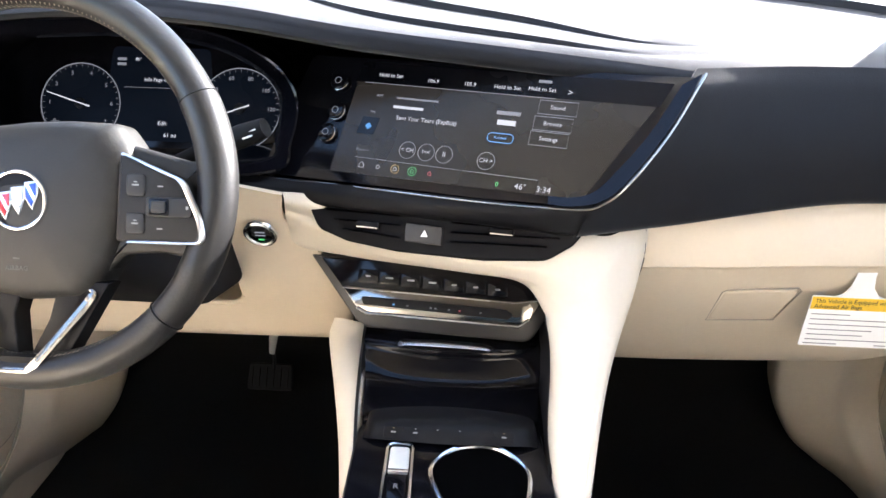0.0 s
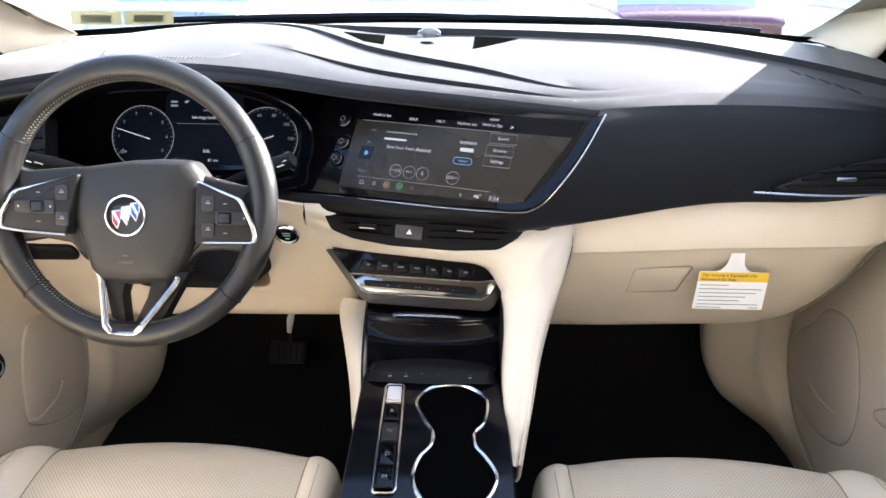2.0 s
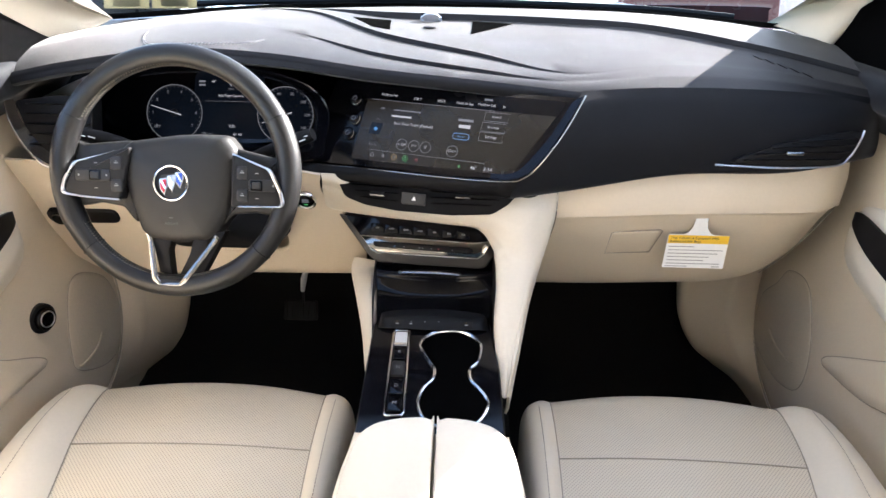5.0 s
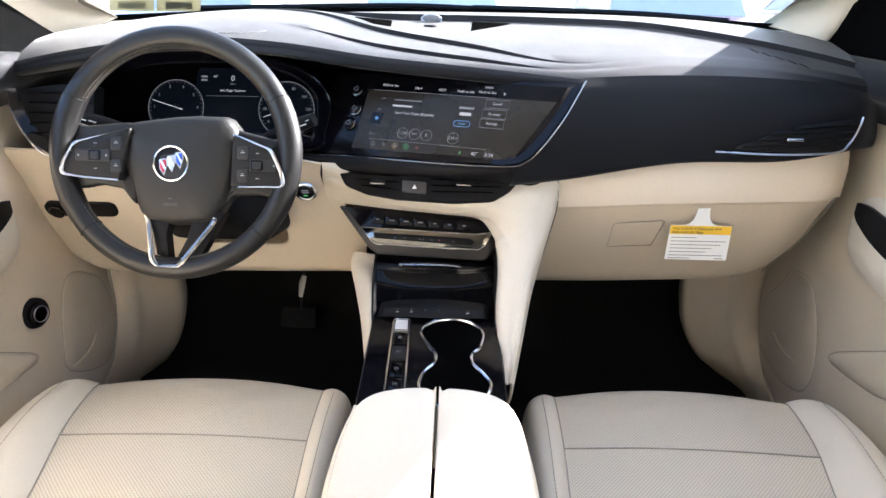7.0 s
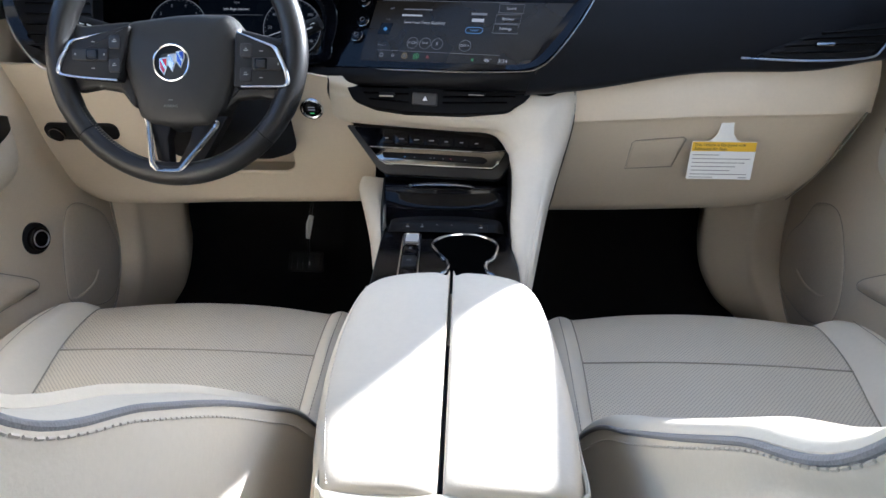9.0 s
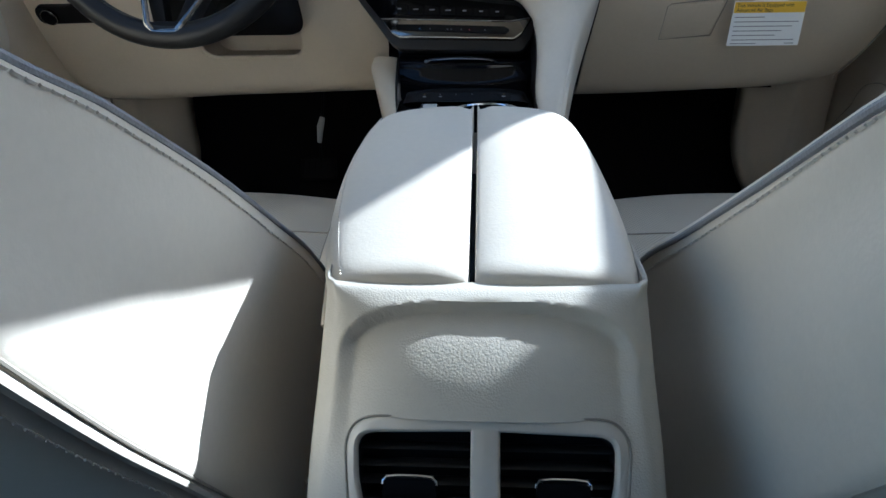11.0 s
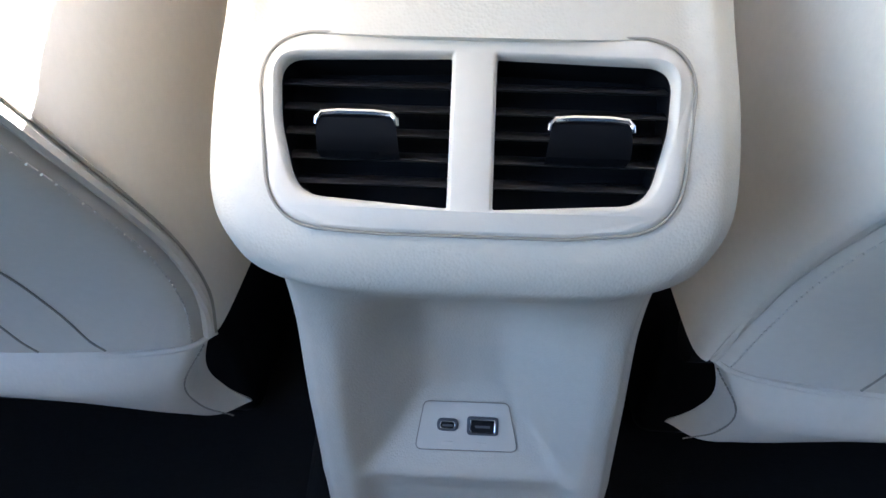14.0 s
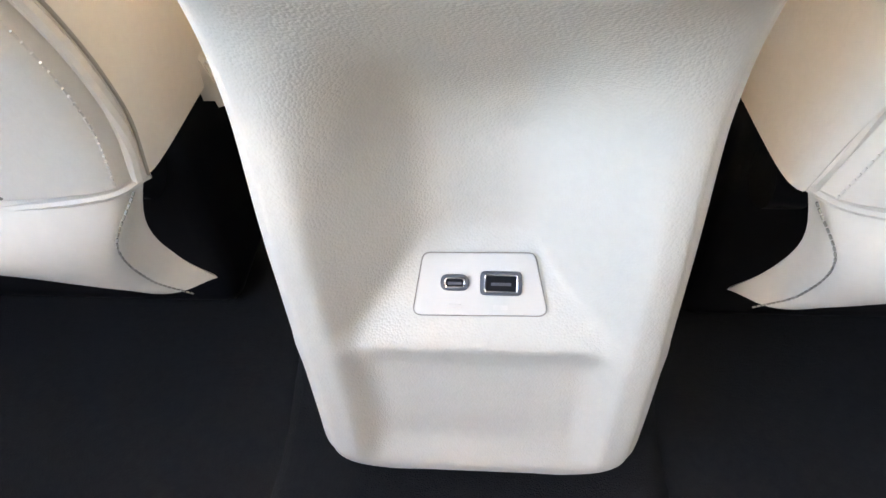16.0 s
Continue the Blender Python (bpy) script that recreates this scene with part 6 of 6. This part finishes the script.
    part("backrest_side", side_bm, CREAM, st_, "cream backrest side panel")
    part("backrest_rear", rear_bm, CREAM, st_, "cream backrest rear panel")
    part("backrest_front", thicken(loft(front, 30, 50), 0.006), CREAM, st_)
    pf = spline([r[1] for r in side], 120)
    if s > 0:
        pf = laid(pf, side_tree, Vector((X(-0.0006), 0, 0)))
    part("front_piping", tube(pf, 0.0023, 8), GREYPIPE, st_, "grey corded piping")
    tagged(part("piping_stitching", dashes(laid(spline([r[1].lerp(r[2], 0.23) for r in side], 300), side_tree, Vector((X(-0.0006), 0, 0))), 0.0009), STITCH, st_, smooth=0), kind="stuff")
    pr = spline([r[5] for r in side], 90)
    part("rear_piping", tube(pr, 0.0035, 8), CREAM, st_, "cream piped edge")
    # thin dark line drawn where the piping shades the side panel
    part("piping_shade", tube([p + Vector((X(-0.0042), 0.0028, 0)) for p in pr], 0.0010, 6), SEAMC, st_)
    tagged(part("rear_stitching", dashes(laid(spline([r[0].lerp(r[1], 0.30) for r in rear], 240), rear_tree, Vector((X(-0.0003), -0.0006, 0))), 0.0007), STITCH, st_, smooth=0), kind="stuff")
    def on_rear(x, z):
        hit = rear_tree.ray_cast(Vector((X(x), -0.9, z)), Vector((0, 1, 0)))[0]
        return hit + Vector((0, -0.0002, 0))

    seams = [((0.257, 0.186), (0.264, 0.212), (0.268, 0.25), (0.273, 0.30), (0.29, 0.38))]
    if s < 0:
        seams = [((0.2135, 0.186), (0.2200, 0.200), (0.2255, 0.23), (0.229, 0.27), (0.233, 0.32), (0.245, 0.40), (0.27, 0.50)), ((0.256, 0.186), (0.263, 0.20), (0.270, 0.23), (0.280, 0.30))]
    for seam in seams:
        part("rear_seam", tube([on_rear(q.x, q.y) for q in spline([(x, z, 0) for x, z in seam], 40)], 0.0008, 6), SEAMC, st_)
    part("bottom_piping", tube(spline([r for r in [Vector((X(0.150 + bx), -0.099, 0.184)), Vector((X(0.18 + bx), -0.113, 0.178)), Vector((X(0.30), -0.125, 0.176)), Vector((X(0.50), -0.125, 0.176)), Vector((X(0.65), -0.105, 0.18))]], 30), 0.003, 8), CREAM, st_)
    top = [[Vector((X(0.17 + 0.455 * t), -0.410 - 0.04 * k, 0.97 + 0.02 * math.sin(math.pi * k) * 1)) for t in (0, 0.25, 0.5, 0.75, 1)] for k in (0, 0.5, 1)]
    part("backrest_top", thicken(loft(top, 16, 8), 0.006), CREAM, st_)
    # skirt that hangs below the backrest
    skirt = [row([X(q) for q in (0.152, 0.168, 0.25, 0.40, 0.66)], (-0.092, -0.106, -0.118, -0.120, -0.10), (0.192, 0.190, 0.190, 0.190, 0.192)),
             row([X(q) for q in (0.168, 0.185, 0.26, 0.40, 0.66)], (-0.095, -0.120, -0.136, -0.140, -0.125), (0.145, 0.146, 0.158, 0.170, 0.175)),
             row([X(q) for q in (0.166, 0.190, 0.26, 0.40, 0.66)], (-0.085, -0.112, -0.128, -0.134, -0.120), (0.105, 0.110, 0.137, 0.156, 0.162)),
             row([X(q) for q in (0.152, 0.182, 0.25, 0.40, 0.66)], (-0.078, -0.100, -0.112, -0.118, -0.105), (0.078, 0.087, 0.124, 0.148, 0.156))]
    skirt = [[p + Vector((X(bx) * (1 if abs(p.x) < 0.5 else 0), 0, 0)) for p in r] for r in skirt]
    part("skirt", thicken(loft(skirt, 40, 20), 0.004), CREAM, st_, "cream leather skirt below the backrest")
    sk = spline([(X(0.157 + bx), -0.104, 0.178), (X(0.176 + bx), -0.112, 0.145), (X(0.176 + bx), -0.103, 0.108), (X(0.162 + bx), -0.092, 0.082)], 60)
    tagged(part("skirt_stitching", dashes([p + Vector((0, -0.003, 0)) for p in sk], 0.0007), SEAMC, st_, smooth=0), kind="stuff")
    part("recliner_cover", tube([(X(0.178), -0.055, 0.150), (X(0.20), -0.055, 0.150)], 0.018, 16), BLACK, st_)
    part("seat_rail", block(min(X(0.22), X(0.25)), max(X(0.22), X(0.25)), 0.02, 0.5, -0.04, 0.04, 0.004), BLACK, st_)
    return st_


seat(-1, "cream leather driver seat with perforated centre and grey piping")
seat(1, "cream leather passenger seat with perforated centre and grey piping")

# ---- doors ----
def door(s, label):
    d = thing("door_%d" % (1 if s < 0 else 2), label, "car door", group="front doors", kind="structure")

    def X(q):
        return s * q

    ys = (1.04, 0.92, 0.80, 0.66, 0.50, 0.32, 0.05, -0.36)
    prof = ((-0.03, (0.80, 0.775, 0.765, 0.755, 0.745, 0.74, 0.74, 0.74)), (0.10, (0.80, 0.772, 0.762, 0.752, 0.740, 0.735, 0.735, 0.735)), (0.20, (0.80, 0.774, 0.765, 0.758, 0.748, 0.742, 0.742, 0.742)),
            (0.30, (0.80, 0.778, 0.770, 0.766, 0.762, 0.756, 0.756, 0.756)), (0.42, (0.80, 0.782, 0.775, 0.770, 0.762, 0.750, 0.745, 0.745)), (0.50, (0.80, 0.785, 0.776, 0.768, 0.745, 0.715, 0.700, 0.70)), (0.56, (0.80, 0.788, 0.776, 0.768, 0.745, 0.715, 0.70, 0.70)), (0.62, (0.80, 0.79, 0.778, 0.772, 0.765, 0.758, 0.755, 0.755)), (0.71, (0.81, 0.80, 0.785, 0.775, 0.77, 0.768, 0.768, 0.768)))
    rows = [[Vector((X(q), y, z)) for y, q in zip(ys, r)] for z, r in prof]
    skin_bm = thicken(loft(rows, 60, 50), 0.006)
    part("panel", thicken(loft(rows, 60, 50), 0.006), TAN, d, "tan moulded door panel")
    edge = (0.80, 0.762, 0.758, 0.728, 0.728, 0.730, 0.735, 0.740) if s < 0 else (0.775, 0.735, 0.718, 0.715, 0.718, 0.725, 0.735, 0.740)
    top = [[Vector((X(min(e + k, 0.86)), y, z)) for y, e in zip(ys, edge)] for z, k in ((0.700, 0.050), (0.735, 0.026), (0.746, 0.008), (0.765, 0.0), (0.788, 0.0), (0.801, 0.007), (0.807, 0.030), (0.808, 0.14))]
    part("upper_pad", thicken(loft(top, 40, 20), 0.005), DARK, d, "charcoal pad along the window sill")
    part("sill_gap", tube([(X(0.738), 0.742, 0.811), (X(0.737), 0.750, 0.806), (X(0.736), 0.752, 0.795), (X(0.738), 0.752, 0.775)] if s < 0 else [(X(0.716), 0.868, 0.806), (X(0.714), 0.866, 0.795), (X(0.716), 0.864, 0.775)], 0.0035, 6), BLACK, d)
    part("outer_shell", block(min(X(0.83), X(0.86)), max(X(0.83), X(0.86)), -0.36, 1.05, -0.10, 0.78, 0.01), BODY, d)
    skin = BVHTree.FromBMesh(skin_bm)
    skin_bm.free()

    def P(y, z, lift=0.0):
        hit = skin.ray_cast(Vector((X(0.4), y, z)), Vector((s, 0, 0)))[0]
        return Vector((X(0.762 - lift), y, z)) if hit is None else hit + Vector((X(-lift), 0, 0))

    def D(pts):
        return pts[1] if s > 0 else pts[0]

    sp = D((((0.78, 0.338), (0.83, 0.29), (0.844, 0.195), (0.795, 0.134), (0.725, 0.135), (0.639, 0.186), (0.639, 0.233), (0.687, 0.335), (0.726, 0.36)),
            ((0.86, 0.345), (0.898, 0.291), (0.954, 0.225), (0.942, 0.137), (0.855, 0.113), (0.76, 0.117), (0.684, 0.157), (0.69, 0.24), (0.77, 0.35))))
    ring_ = spline([(y, z, 0) for y, z in sp], 72, True)
    mid = sum(ring_, Vector()) / len(ring_)
    rings_ = [[P(q.x, q.y, w) for q in (p.lerp(mid, k) for p in ring_)] for k, w in ((0.0, 0.0), (0.015, 0.0016), (0.06, 0.0028), (0.5, 0.0032), (0.97, 0.0032))]
    part("speaker_cover", capped(sheet(rings_, True)), SPEAKER, d, "tan perforated speaker cover")
    part("speaker_groove", tube([P(p.x, p.y, 0.0005) for p in ring_], 0.0008, 6, True), SEAMC, d)
    cr = D((((0.747, 0.207), (0.721, 0.191), (0.688, 0.187), (0.65, 0.190), (0.640, 0.197)), ((0.861, 0.190), (0.813, 0.179), (0.767, 0.181), (0.738, 0.187), (0.727, 0.194))))
    part("speaker_crease", tube([P(q.x, q.y, 0.0036) for q in spline([(y, z, 0) for y, z in cr], 20)], [0.0008] + [0.0024] * 18 + [0.0008], 6), TAN, d)
    pk = D((((0.422, 0.366), (0.485, 0.325), (0.546, 0.286), (0.567, 0.268), (0.565, 0.259), (0.547, 0.258), (0.462, 0.265), (0.41, 0.27), (0.36, 0.30)), ((0.433, 0.408), (0.512, 0.358), (0.619, 0.289), (0.647, 0.266), (0.648, 0.255), (0.63, 0.253), (0.543, 0.266), (0.478, 0.284), (0.40, 0.33))))
    flap = spline([(y, z, 0) for y, z in pk], 60, True)
    fm = sum(flap, Vector()) / len(flap)
    part("map_pocket", capped(sheet([[P(q.x, q.y, w) for q in (p.lerp(fm, k) for p in flap)] for k, w in ((0.0, -0.001), (0.03, 0.003), (0.15, 0.007), (0.5, 0.011), (0.97, 0.012))], True)), TAN, d, "tan map pocket flap")
    part("pocket_edge", tube([P(q.x, q.y, 0.0005) for q in flap], 0.0014, 6, True), SEAMC, d)
    # armrest with its black pull cup
    dy = D((-0.088, 0.0))
    arm_ = []
    for y, za, zb, w in ((0.705, 0.500, 0.535, 0.000), (0.700, 0.470, 0.560, 0.008), (0.670, 0.452, 0.580, 0.022), (0.60, 0.438, 0.592, 0.038), (0.45, 0.425, 0.585, 0.055), (0.10, 0.415, 0.565, 0.065), (-0.30, 0.41, 0.56, 0.065)):
        zm, hh = (za + zb) / 2, (zb - za) / 2
        arm_.append([Vector((X(0.775 - (w + 0.010) * math.cos(a) ** 0.7), y + dy, zm + hh * math.sin(a))) for a in (-1.5, -1.2, -0.8, -0.3, 0.3, 0.8, 1.2, 1.5)])
    part("armrest", thicken(loft(arm_, 26, 40), 0.004), CREAM, d, "pale padded armrest")
    cup_ = []
    for y, za, zb, w in ((0.691, 0.552, 0.556, 0.016), (0.680, 0.541, 0.564, 0.026), (0.63, 0.530, 0.574, 0.040), (0.55, 0.520, 0.574, 0.054), (0.42, 0.512, 0.566, 0.066), (0.36, 0.525, 0.555, 0.066)):
        cup_.append([Vector((X(0.775 - w - 0.004), y + dy, za + (zb - za) * k)) for k in (0, 0.25, 0.5, 0.75, 1)])
    part("pull_cup", thicken(loft(cup_, 12, 24), 0.006), BLACK, d, "black pull cup in the armrest")
    return d


BODY = material("dark_blue_paint", (0.012, 0.022, 0.055), 0.2, coat=0.8)
door(-1, "tan driver door panel with speaker cover and charcoal sill")
door(1, "tan passenger door panel with speaker cover and charcoal sill")
knob = thing("tailgate_knob", "round black rotary knob with a bright cap on the door panel", "knob")
NF = frame_at((-0.757, 0.594, 0.342), (1, -0.22, 0.06))
part("collar", disc(NF, 0.029, 0.012, 0.003, 0.006), BLACK, knob)
part("grip", disc(NF, 0.021, 0.012, 0.003, 0.015), GLOSS, knob)
part("cap", ring(NF, 0.0150, 0.0012, 0.0155), SATINC, knob)

# ---- tag on the glove box ----
tag = thing("hanging_tag", "white and yellow card tag hanging from the glove box", "tag")
TF = frame_at((0.461, 0.6445, 0.493), (0, -1, 0.02))
card = rounded([(-0.056, -0.033), (0.055, -0.033), (0.055, 0.033), (-0.054, 0.034)], 0.002, 3)
part("card", plate(card, TF, 0.0008, 0, 0), PAPER, tag, smooth=0)
part("header", plate([(-0.0535, 0.0165), (0.0545, 0.0165), (0.0545, 0.0325), (-0.0535, 0.0325)], TF, 0.0004, 0, 0.0006), YELLOW, tag, "yellow heading band", smooth=0)
part("strap", plate([(-0.030, 0.0325), (0.030, 0.0325), (0.020, 0.037), (0.013, 0.046), (0.011, 0.060), (0.0115, 0.078), (-0.0105, 0.078), (-0.011, 0.060), (-0.014, 0.046), (-0.021, 0.037)], TF, 0.0008, 0, 0.0002), PAPER, tag, smooth=0)
words("lettering", "This Vehicle is Equipped with", TF, -0.050, 0.0275, 0.0073, INK, tag, "LEFT", 0.0012)
words("lettering", "Advanced Air Bags", TF, -0.050, 0.0205, 0.0073, INK, tag, "LEFT", 0.0012)
for i, w in enumerate((0.045, 0.098, 0.090, 0.075, 0.066, 0.096)):
    bar("text_bar", TF, -0.050 + w / 2, 0.010 - i * 0.0068, w, 0.0012, GREYINK, tag, 0.0006)
bar("text_bar", TF, -0.031, -0.0295, 0.04, 0.0012, GREYINK, tag, 0.0006)
bar("text_bar", TF, 0.040, -0.0295, 0.014, 0.0012, GREYINK, tag, 0.0006)

# ---- pedals ----
brake = thing("brake_pedal", "black rubber brake pedal on a bright steel arm", "pedal")
BPF = frame_at((-0.375, 0.985, 0.125), (0, -0.85, 0.52))
part("pad", plate(rounded([(-0.045, -0.026), (0.045, -0.026), (0.042, 0.026), (-0.042, 0.026)], 0.008, 4), BPF, 0.014, 0.003, 0), RUBBER, brake)
for i in range(6):
    part("rib", tube([BPF @ Vector((-0.035 + 0.014 * i, -0.019, 0.001)), BPF @ Vector((-0.035 + 0.014 * i, 0.019, 0.001))], 0.0016, 5), RUBBER, brake)
part("arm", tube(spline([(-0.37, 1.00, 0.13), (-0.362, 0.985, 0.19), (-0.352, 0.960, 0.235), (-0.338, 0.950, 0.285), (-0.332, 0.965, 0.37)], 20), 0.006, 8, False, 0.5, (1, 0, 0)), BLACK, brake)
part("arm_plate", tube([(-0.340, 0.945, 0.262), (-0.347, 0.945, 0.240), (-0.356, 0.955, 0.200)], [0.006, 0.008, 0.005], 8, False, 0.4, (0, 1, 0)), STEEL, brake, "bright steel arm")
tagged(part("floor_mat", capped(loft([row((-0.62, -0.4, -0.17), (y,) * 3, (z,) * 3) for y, z in ((0.50, -0.012), (0.8, -0.016), (0.95, -0.018))], 12, 8)), CARPET), "black carpet mat in the driver footwell", "floor mat")

# ---- dash top details ----
VOID = material("open_black_mesh", (0.002, 0.002, 0.002), 0.95, spec=0.0)
grille = thing("windscreen_speaker", "small dome on the dash between two slotted grilles", "sensor")
part("dome", capped(loft([row((-0.058, -0.046, -0.026, -0.014), (0.955,) * 4, (0.842,) * 4), row((-0.057, -0.045, -0.027, -0.015), (0.950,) * 4, (0.852, 0.859, 0.859, 0.852)), row((-0.057, -0.045, -0.027, -0.015), (0.972,) * 4, (0.851, 0.857, 0.857, 0.851))], 16, 8)), SILVER, grille)
part("light_sensor", disc(frame_at(on_pad(-0.035, 0.895), (0, 0.05, 1)), 0.013, 0.003, 0.0015, 0.0025), BLACK, grille, "small round black light sensor")
for pts in (((-0.19, 0.935), (-0.150, 0.945), (-0.116, 0.950), (-0.109, 0.858), (-0.144, 0.868)), ((0.048, 0.955), (0.09, 0.948), (0.125, 0.938), (0.08, 0.895), (0.044, 0.860))):
    rim_ = [on_pad(x, y, 0.0012) for x, y in pts]
    part("slot", capped(sheet([rim_, [p - Vector((0, 0, 0.004)) for p in rim_]], True)), VOID, grille, smooth=0)
demist = thing("side_demister", "short row of black demister slots on the dash end", "air vent")
for i in range(5):
    x, y = 0.548 + i * 0.017, 0.790 - i * 0.013
    tri_ = [on_pad(x + a, y + b, 0.001) for a, b in ((0, 0), (0.014, -0.008), (0.010, -0.016))]
    part("slot", capped(sheet([tri_, [p - Vector((0, 0, 0.003)) for p in tri_]], True)), BLACK, demist, smooth=0)
LABEL = translucent(material("yellowed_label", (0.60, 0.57, 0.46), 0.6), 0.40, (0.50, 0.48, 0.36))
PRINT = translucent(material("faded_print", (0.52, 0.50, 0.38), 0.7), 0.40, (0.46, 0.44, 0.32))
for f0, f1 in ((0.0, 0.485), (0.515, 1.0)):
    lo = [Vector((-0.728 + 0.185 * f, 1.0 + 0.03 * f, 0.854)) for f in (f0, f1)]
    hi = [Vector((-0.704 + 0.180 * f, 0.965 + 0.03 * f, 0.881)) for f in (f0, f1)]
    sticker = part("window_sticker", thicken(sheet([lo, hi]), 0.0006), LABEL, smooth=0)
    tagged(sticker, "pale yellow paper label on the windscreen", "sticker", "windscreen labels")
    part("text_block", thicken(sheet([[lo[0].lerp(lo[1], k).lerp(hi[0].lerp(hi[1], k), 0.22) + Vector((0, -0.0012, -0.001)) for k in (0.2, 0.8)], [lo[0].lerp(lo[1], k).lerp(hi[0].lerp(hi[1], k), 0.75) + Vector((0, -0.0012, -0.001)) for k in (0.2, 0.8)]]), 0.0003), PRINT, sticker, smooth=0)

# ---- outside ----
# ground is out of view; its pale colour serves as a warm reflector
tagged(part("ground", sheet([row((-200, 0, 200), (y,) * 3, (-0.42,) * 3) for y in (-200, -3, 3, 200)]), material("asphalt", (0.17, 0.165, 0.155), 0.9, grain=60, bump=0.4, vary=0.25)), "asphalt car park, lightened to bounce warm light into the cabin", "ground", kind="structure")
bonnet = thing("car_bonnet", "dark blue car bonnet with a black cowl and traces of ice", "bonnet")
part("panel", thicken(loft([row((-0.74, -0.4, 0, 0.4, 0.74), (y,) * 5, (z - 0.05, z - 0.01, z, z - 0.01, z - 0.05)) for y, z in ((1.25, 0.838), (1.5, 0.845), (1.85, 0.825), (2.1, 0.74), (2.2, 0.55))], 30, 24), 0.004), BODY, bonnet)
part("cowl", thicken(loft([row((-0.74, -0.4, 0, 0.4, 0.74), (1.02, 1.10, 1.13, 1.10, 1.02), (0.81, 0.825, 0.83, 0.825, 0.81)), row((-0.74, -0.4, 0, 0.4, 0.74), (1.22, 1.24, 1.25, 1.24, 1.22), (0.78, 0.80, 0.81, 0.80, 0.78))], 20, 6), 0.004), BLACK, bonnet)
part("wiper_arm", tube(spline([(0.10, 1.16, 0.862), (-0.10, 1.14, 0.868), (-0.40, 1.12, 0.862), (-0.60, 1.07, 0.858)], 20), 0.007, 6), BLACK, bonnet)
part("wiper_arm", tube(spline([(0.62, 1.09, 0.848), (0.45, 1.12, 0.858), (0.20, 1.14, 0.864), (0.05, 1.14, 0.866)], 20), 0.007, 6), BLACK, bonnet)
bm = bmesh.new()
rng = random.Random(4)
for i in range(160):
    x = rng.uniform(-0.66, 0.66)
    y = 1.17 + rng.uniform(-0.02, 0.05) - 0.10 * x * x
    r = rng.uniform(0.003, 0.014)
    bmesh.ops.create_icosphere(bm, subdivisions=1, radius=r, matrix=Matrix.LocRotScale((x, y + 0.05, 0.850 - 0.05 * x * x), None, (1.5, 1, 0.5)))
tagged(part("ice", bm, material("clear_ice", (0.75, 0.78, 0.82), 0.3), bonnet, "crumbs of ice along the cowl"), kind="stuff")


def parked_car(x, y, turn, paint, label):
    c = thing("parked_car", label, "car", group="parked cars")
    M = pose(x, y, -0.42, 0, 0, turn)
    def put(name, bm, mt, parent=c, sm=35):
        bmesh.ops.transform(bm, matrix=M, verts=bm.verts)
        return part(name, bm, mt, parent, smooth=sm)
    def sec(xx, z0, z1, w):
        return [Vector((xx, -w, z0)), Vector((xx, -w * 1.02, z0 + 0.3 * (z1 - z0))), Vector((xx, -w * 0.98, z0 + 0.85 * (z1 - z0))), Vector((xx, -w * 0.85, z1)), Vector((xx, w * 0.85, z1)), Vector((xx, w * 0.98, z0 + 0.85 * (z1 - z0))), Vector((xx, w * 1.02, z0 + 0.3 * (z1 - z0))), Vector((xx, w, z0))]
    put("body", capped(loft([sec(-2.25, 0.45, 0.75, 0.75), sec(-2.15, 0.3, 0.95, 0.88), sec(-1.2, 0.25, 1.02, 0.92), sec(0.9, 0.25, 1.02, 0.92), sec(2.0, 0.3, 0.9, 0.88), sec(2.25, 0.4, 0.7, 0.75)], 24, 30)), paint)
    put("cabin", capped(loft([sec(-1.6, 0.98, 1.0, 0.80), sec(-1.1, 0.98, 1.50, 0.72), sec(0.1, 0.98, 1.55, 0.72), sec(1.05, 0.98, 1.0, 0.80)], 24, 20)), CARGLASS)
    put("roof", capped(loft([sec(-1.15, 1.49, 1.52, 0.66), sec(-0.4, 1.53, 1.57, 0.68), sec(0.25, 1.50, 1.53, 0.66)], 16, 10)), paint)
    for wx in (-1.35, 1.35):
        for wy in (-0.86, 0.86):
            w = put("wheel", tube([(wx, wy - 0.1, 0.33), (wx, wy + 0.1, 0.33)], 0.33, 24), RUBBER)
            put("rim", tube([(wx, wy - 0.105, 0.33), (wx, wy + 0.105, 0.33)], 0.21, 16), SILVER, w)
    return c


CARGLASS = material("car_window_glass", (0.42, 0.44, 0.47), 0.08)
WHITE_PAINT = material("white_car_paint", (0.75, 0.75, 0.75), 0.25, coat=0.6)
GREY_PAINT = material("silver_car_paint", (0.35, 0.36, 0.38), 0.3, metal=0.5, coat=0.6)
RED_PAINT = material("maroon_car_paint", (0.10, 0.028, 0.032), 0.25, coat=0.6)
parked_car(-3.2, 9.0, 88, GREY_PAINT, "silver car parked across the asphalt")
parked_car(-0.4, 9.4, 92, WHITE_PAINT, "white car parked across the asphalt")
parked_car(2.6, 9.2, 90, RED_PAINT, "maroon car parked across the asphalt")
parked_car(5.6, 9.3, 90, WHITE_PAINT, "white car parked beyond the maroon one")
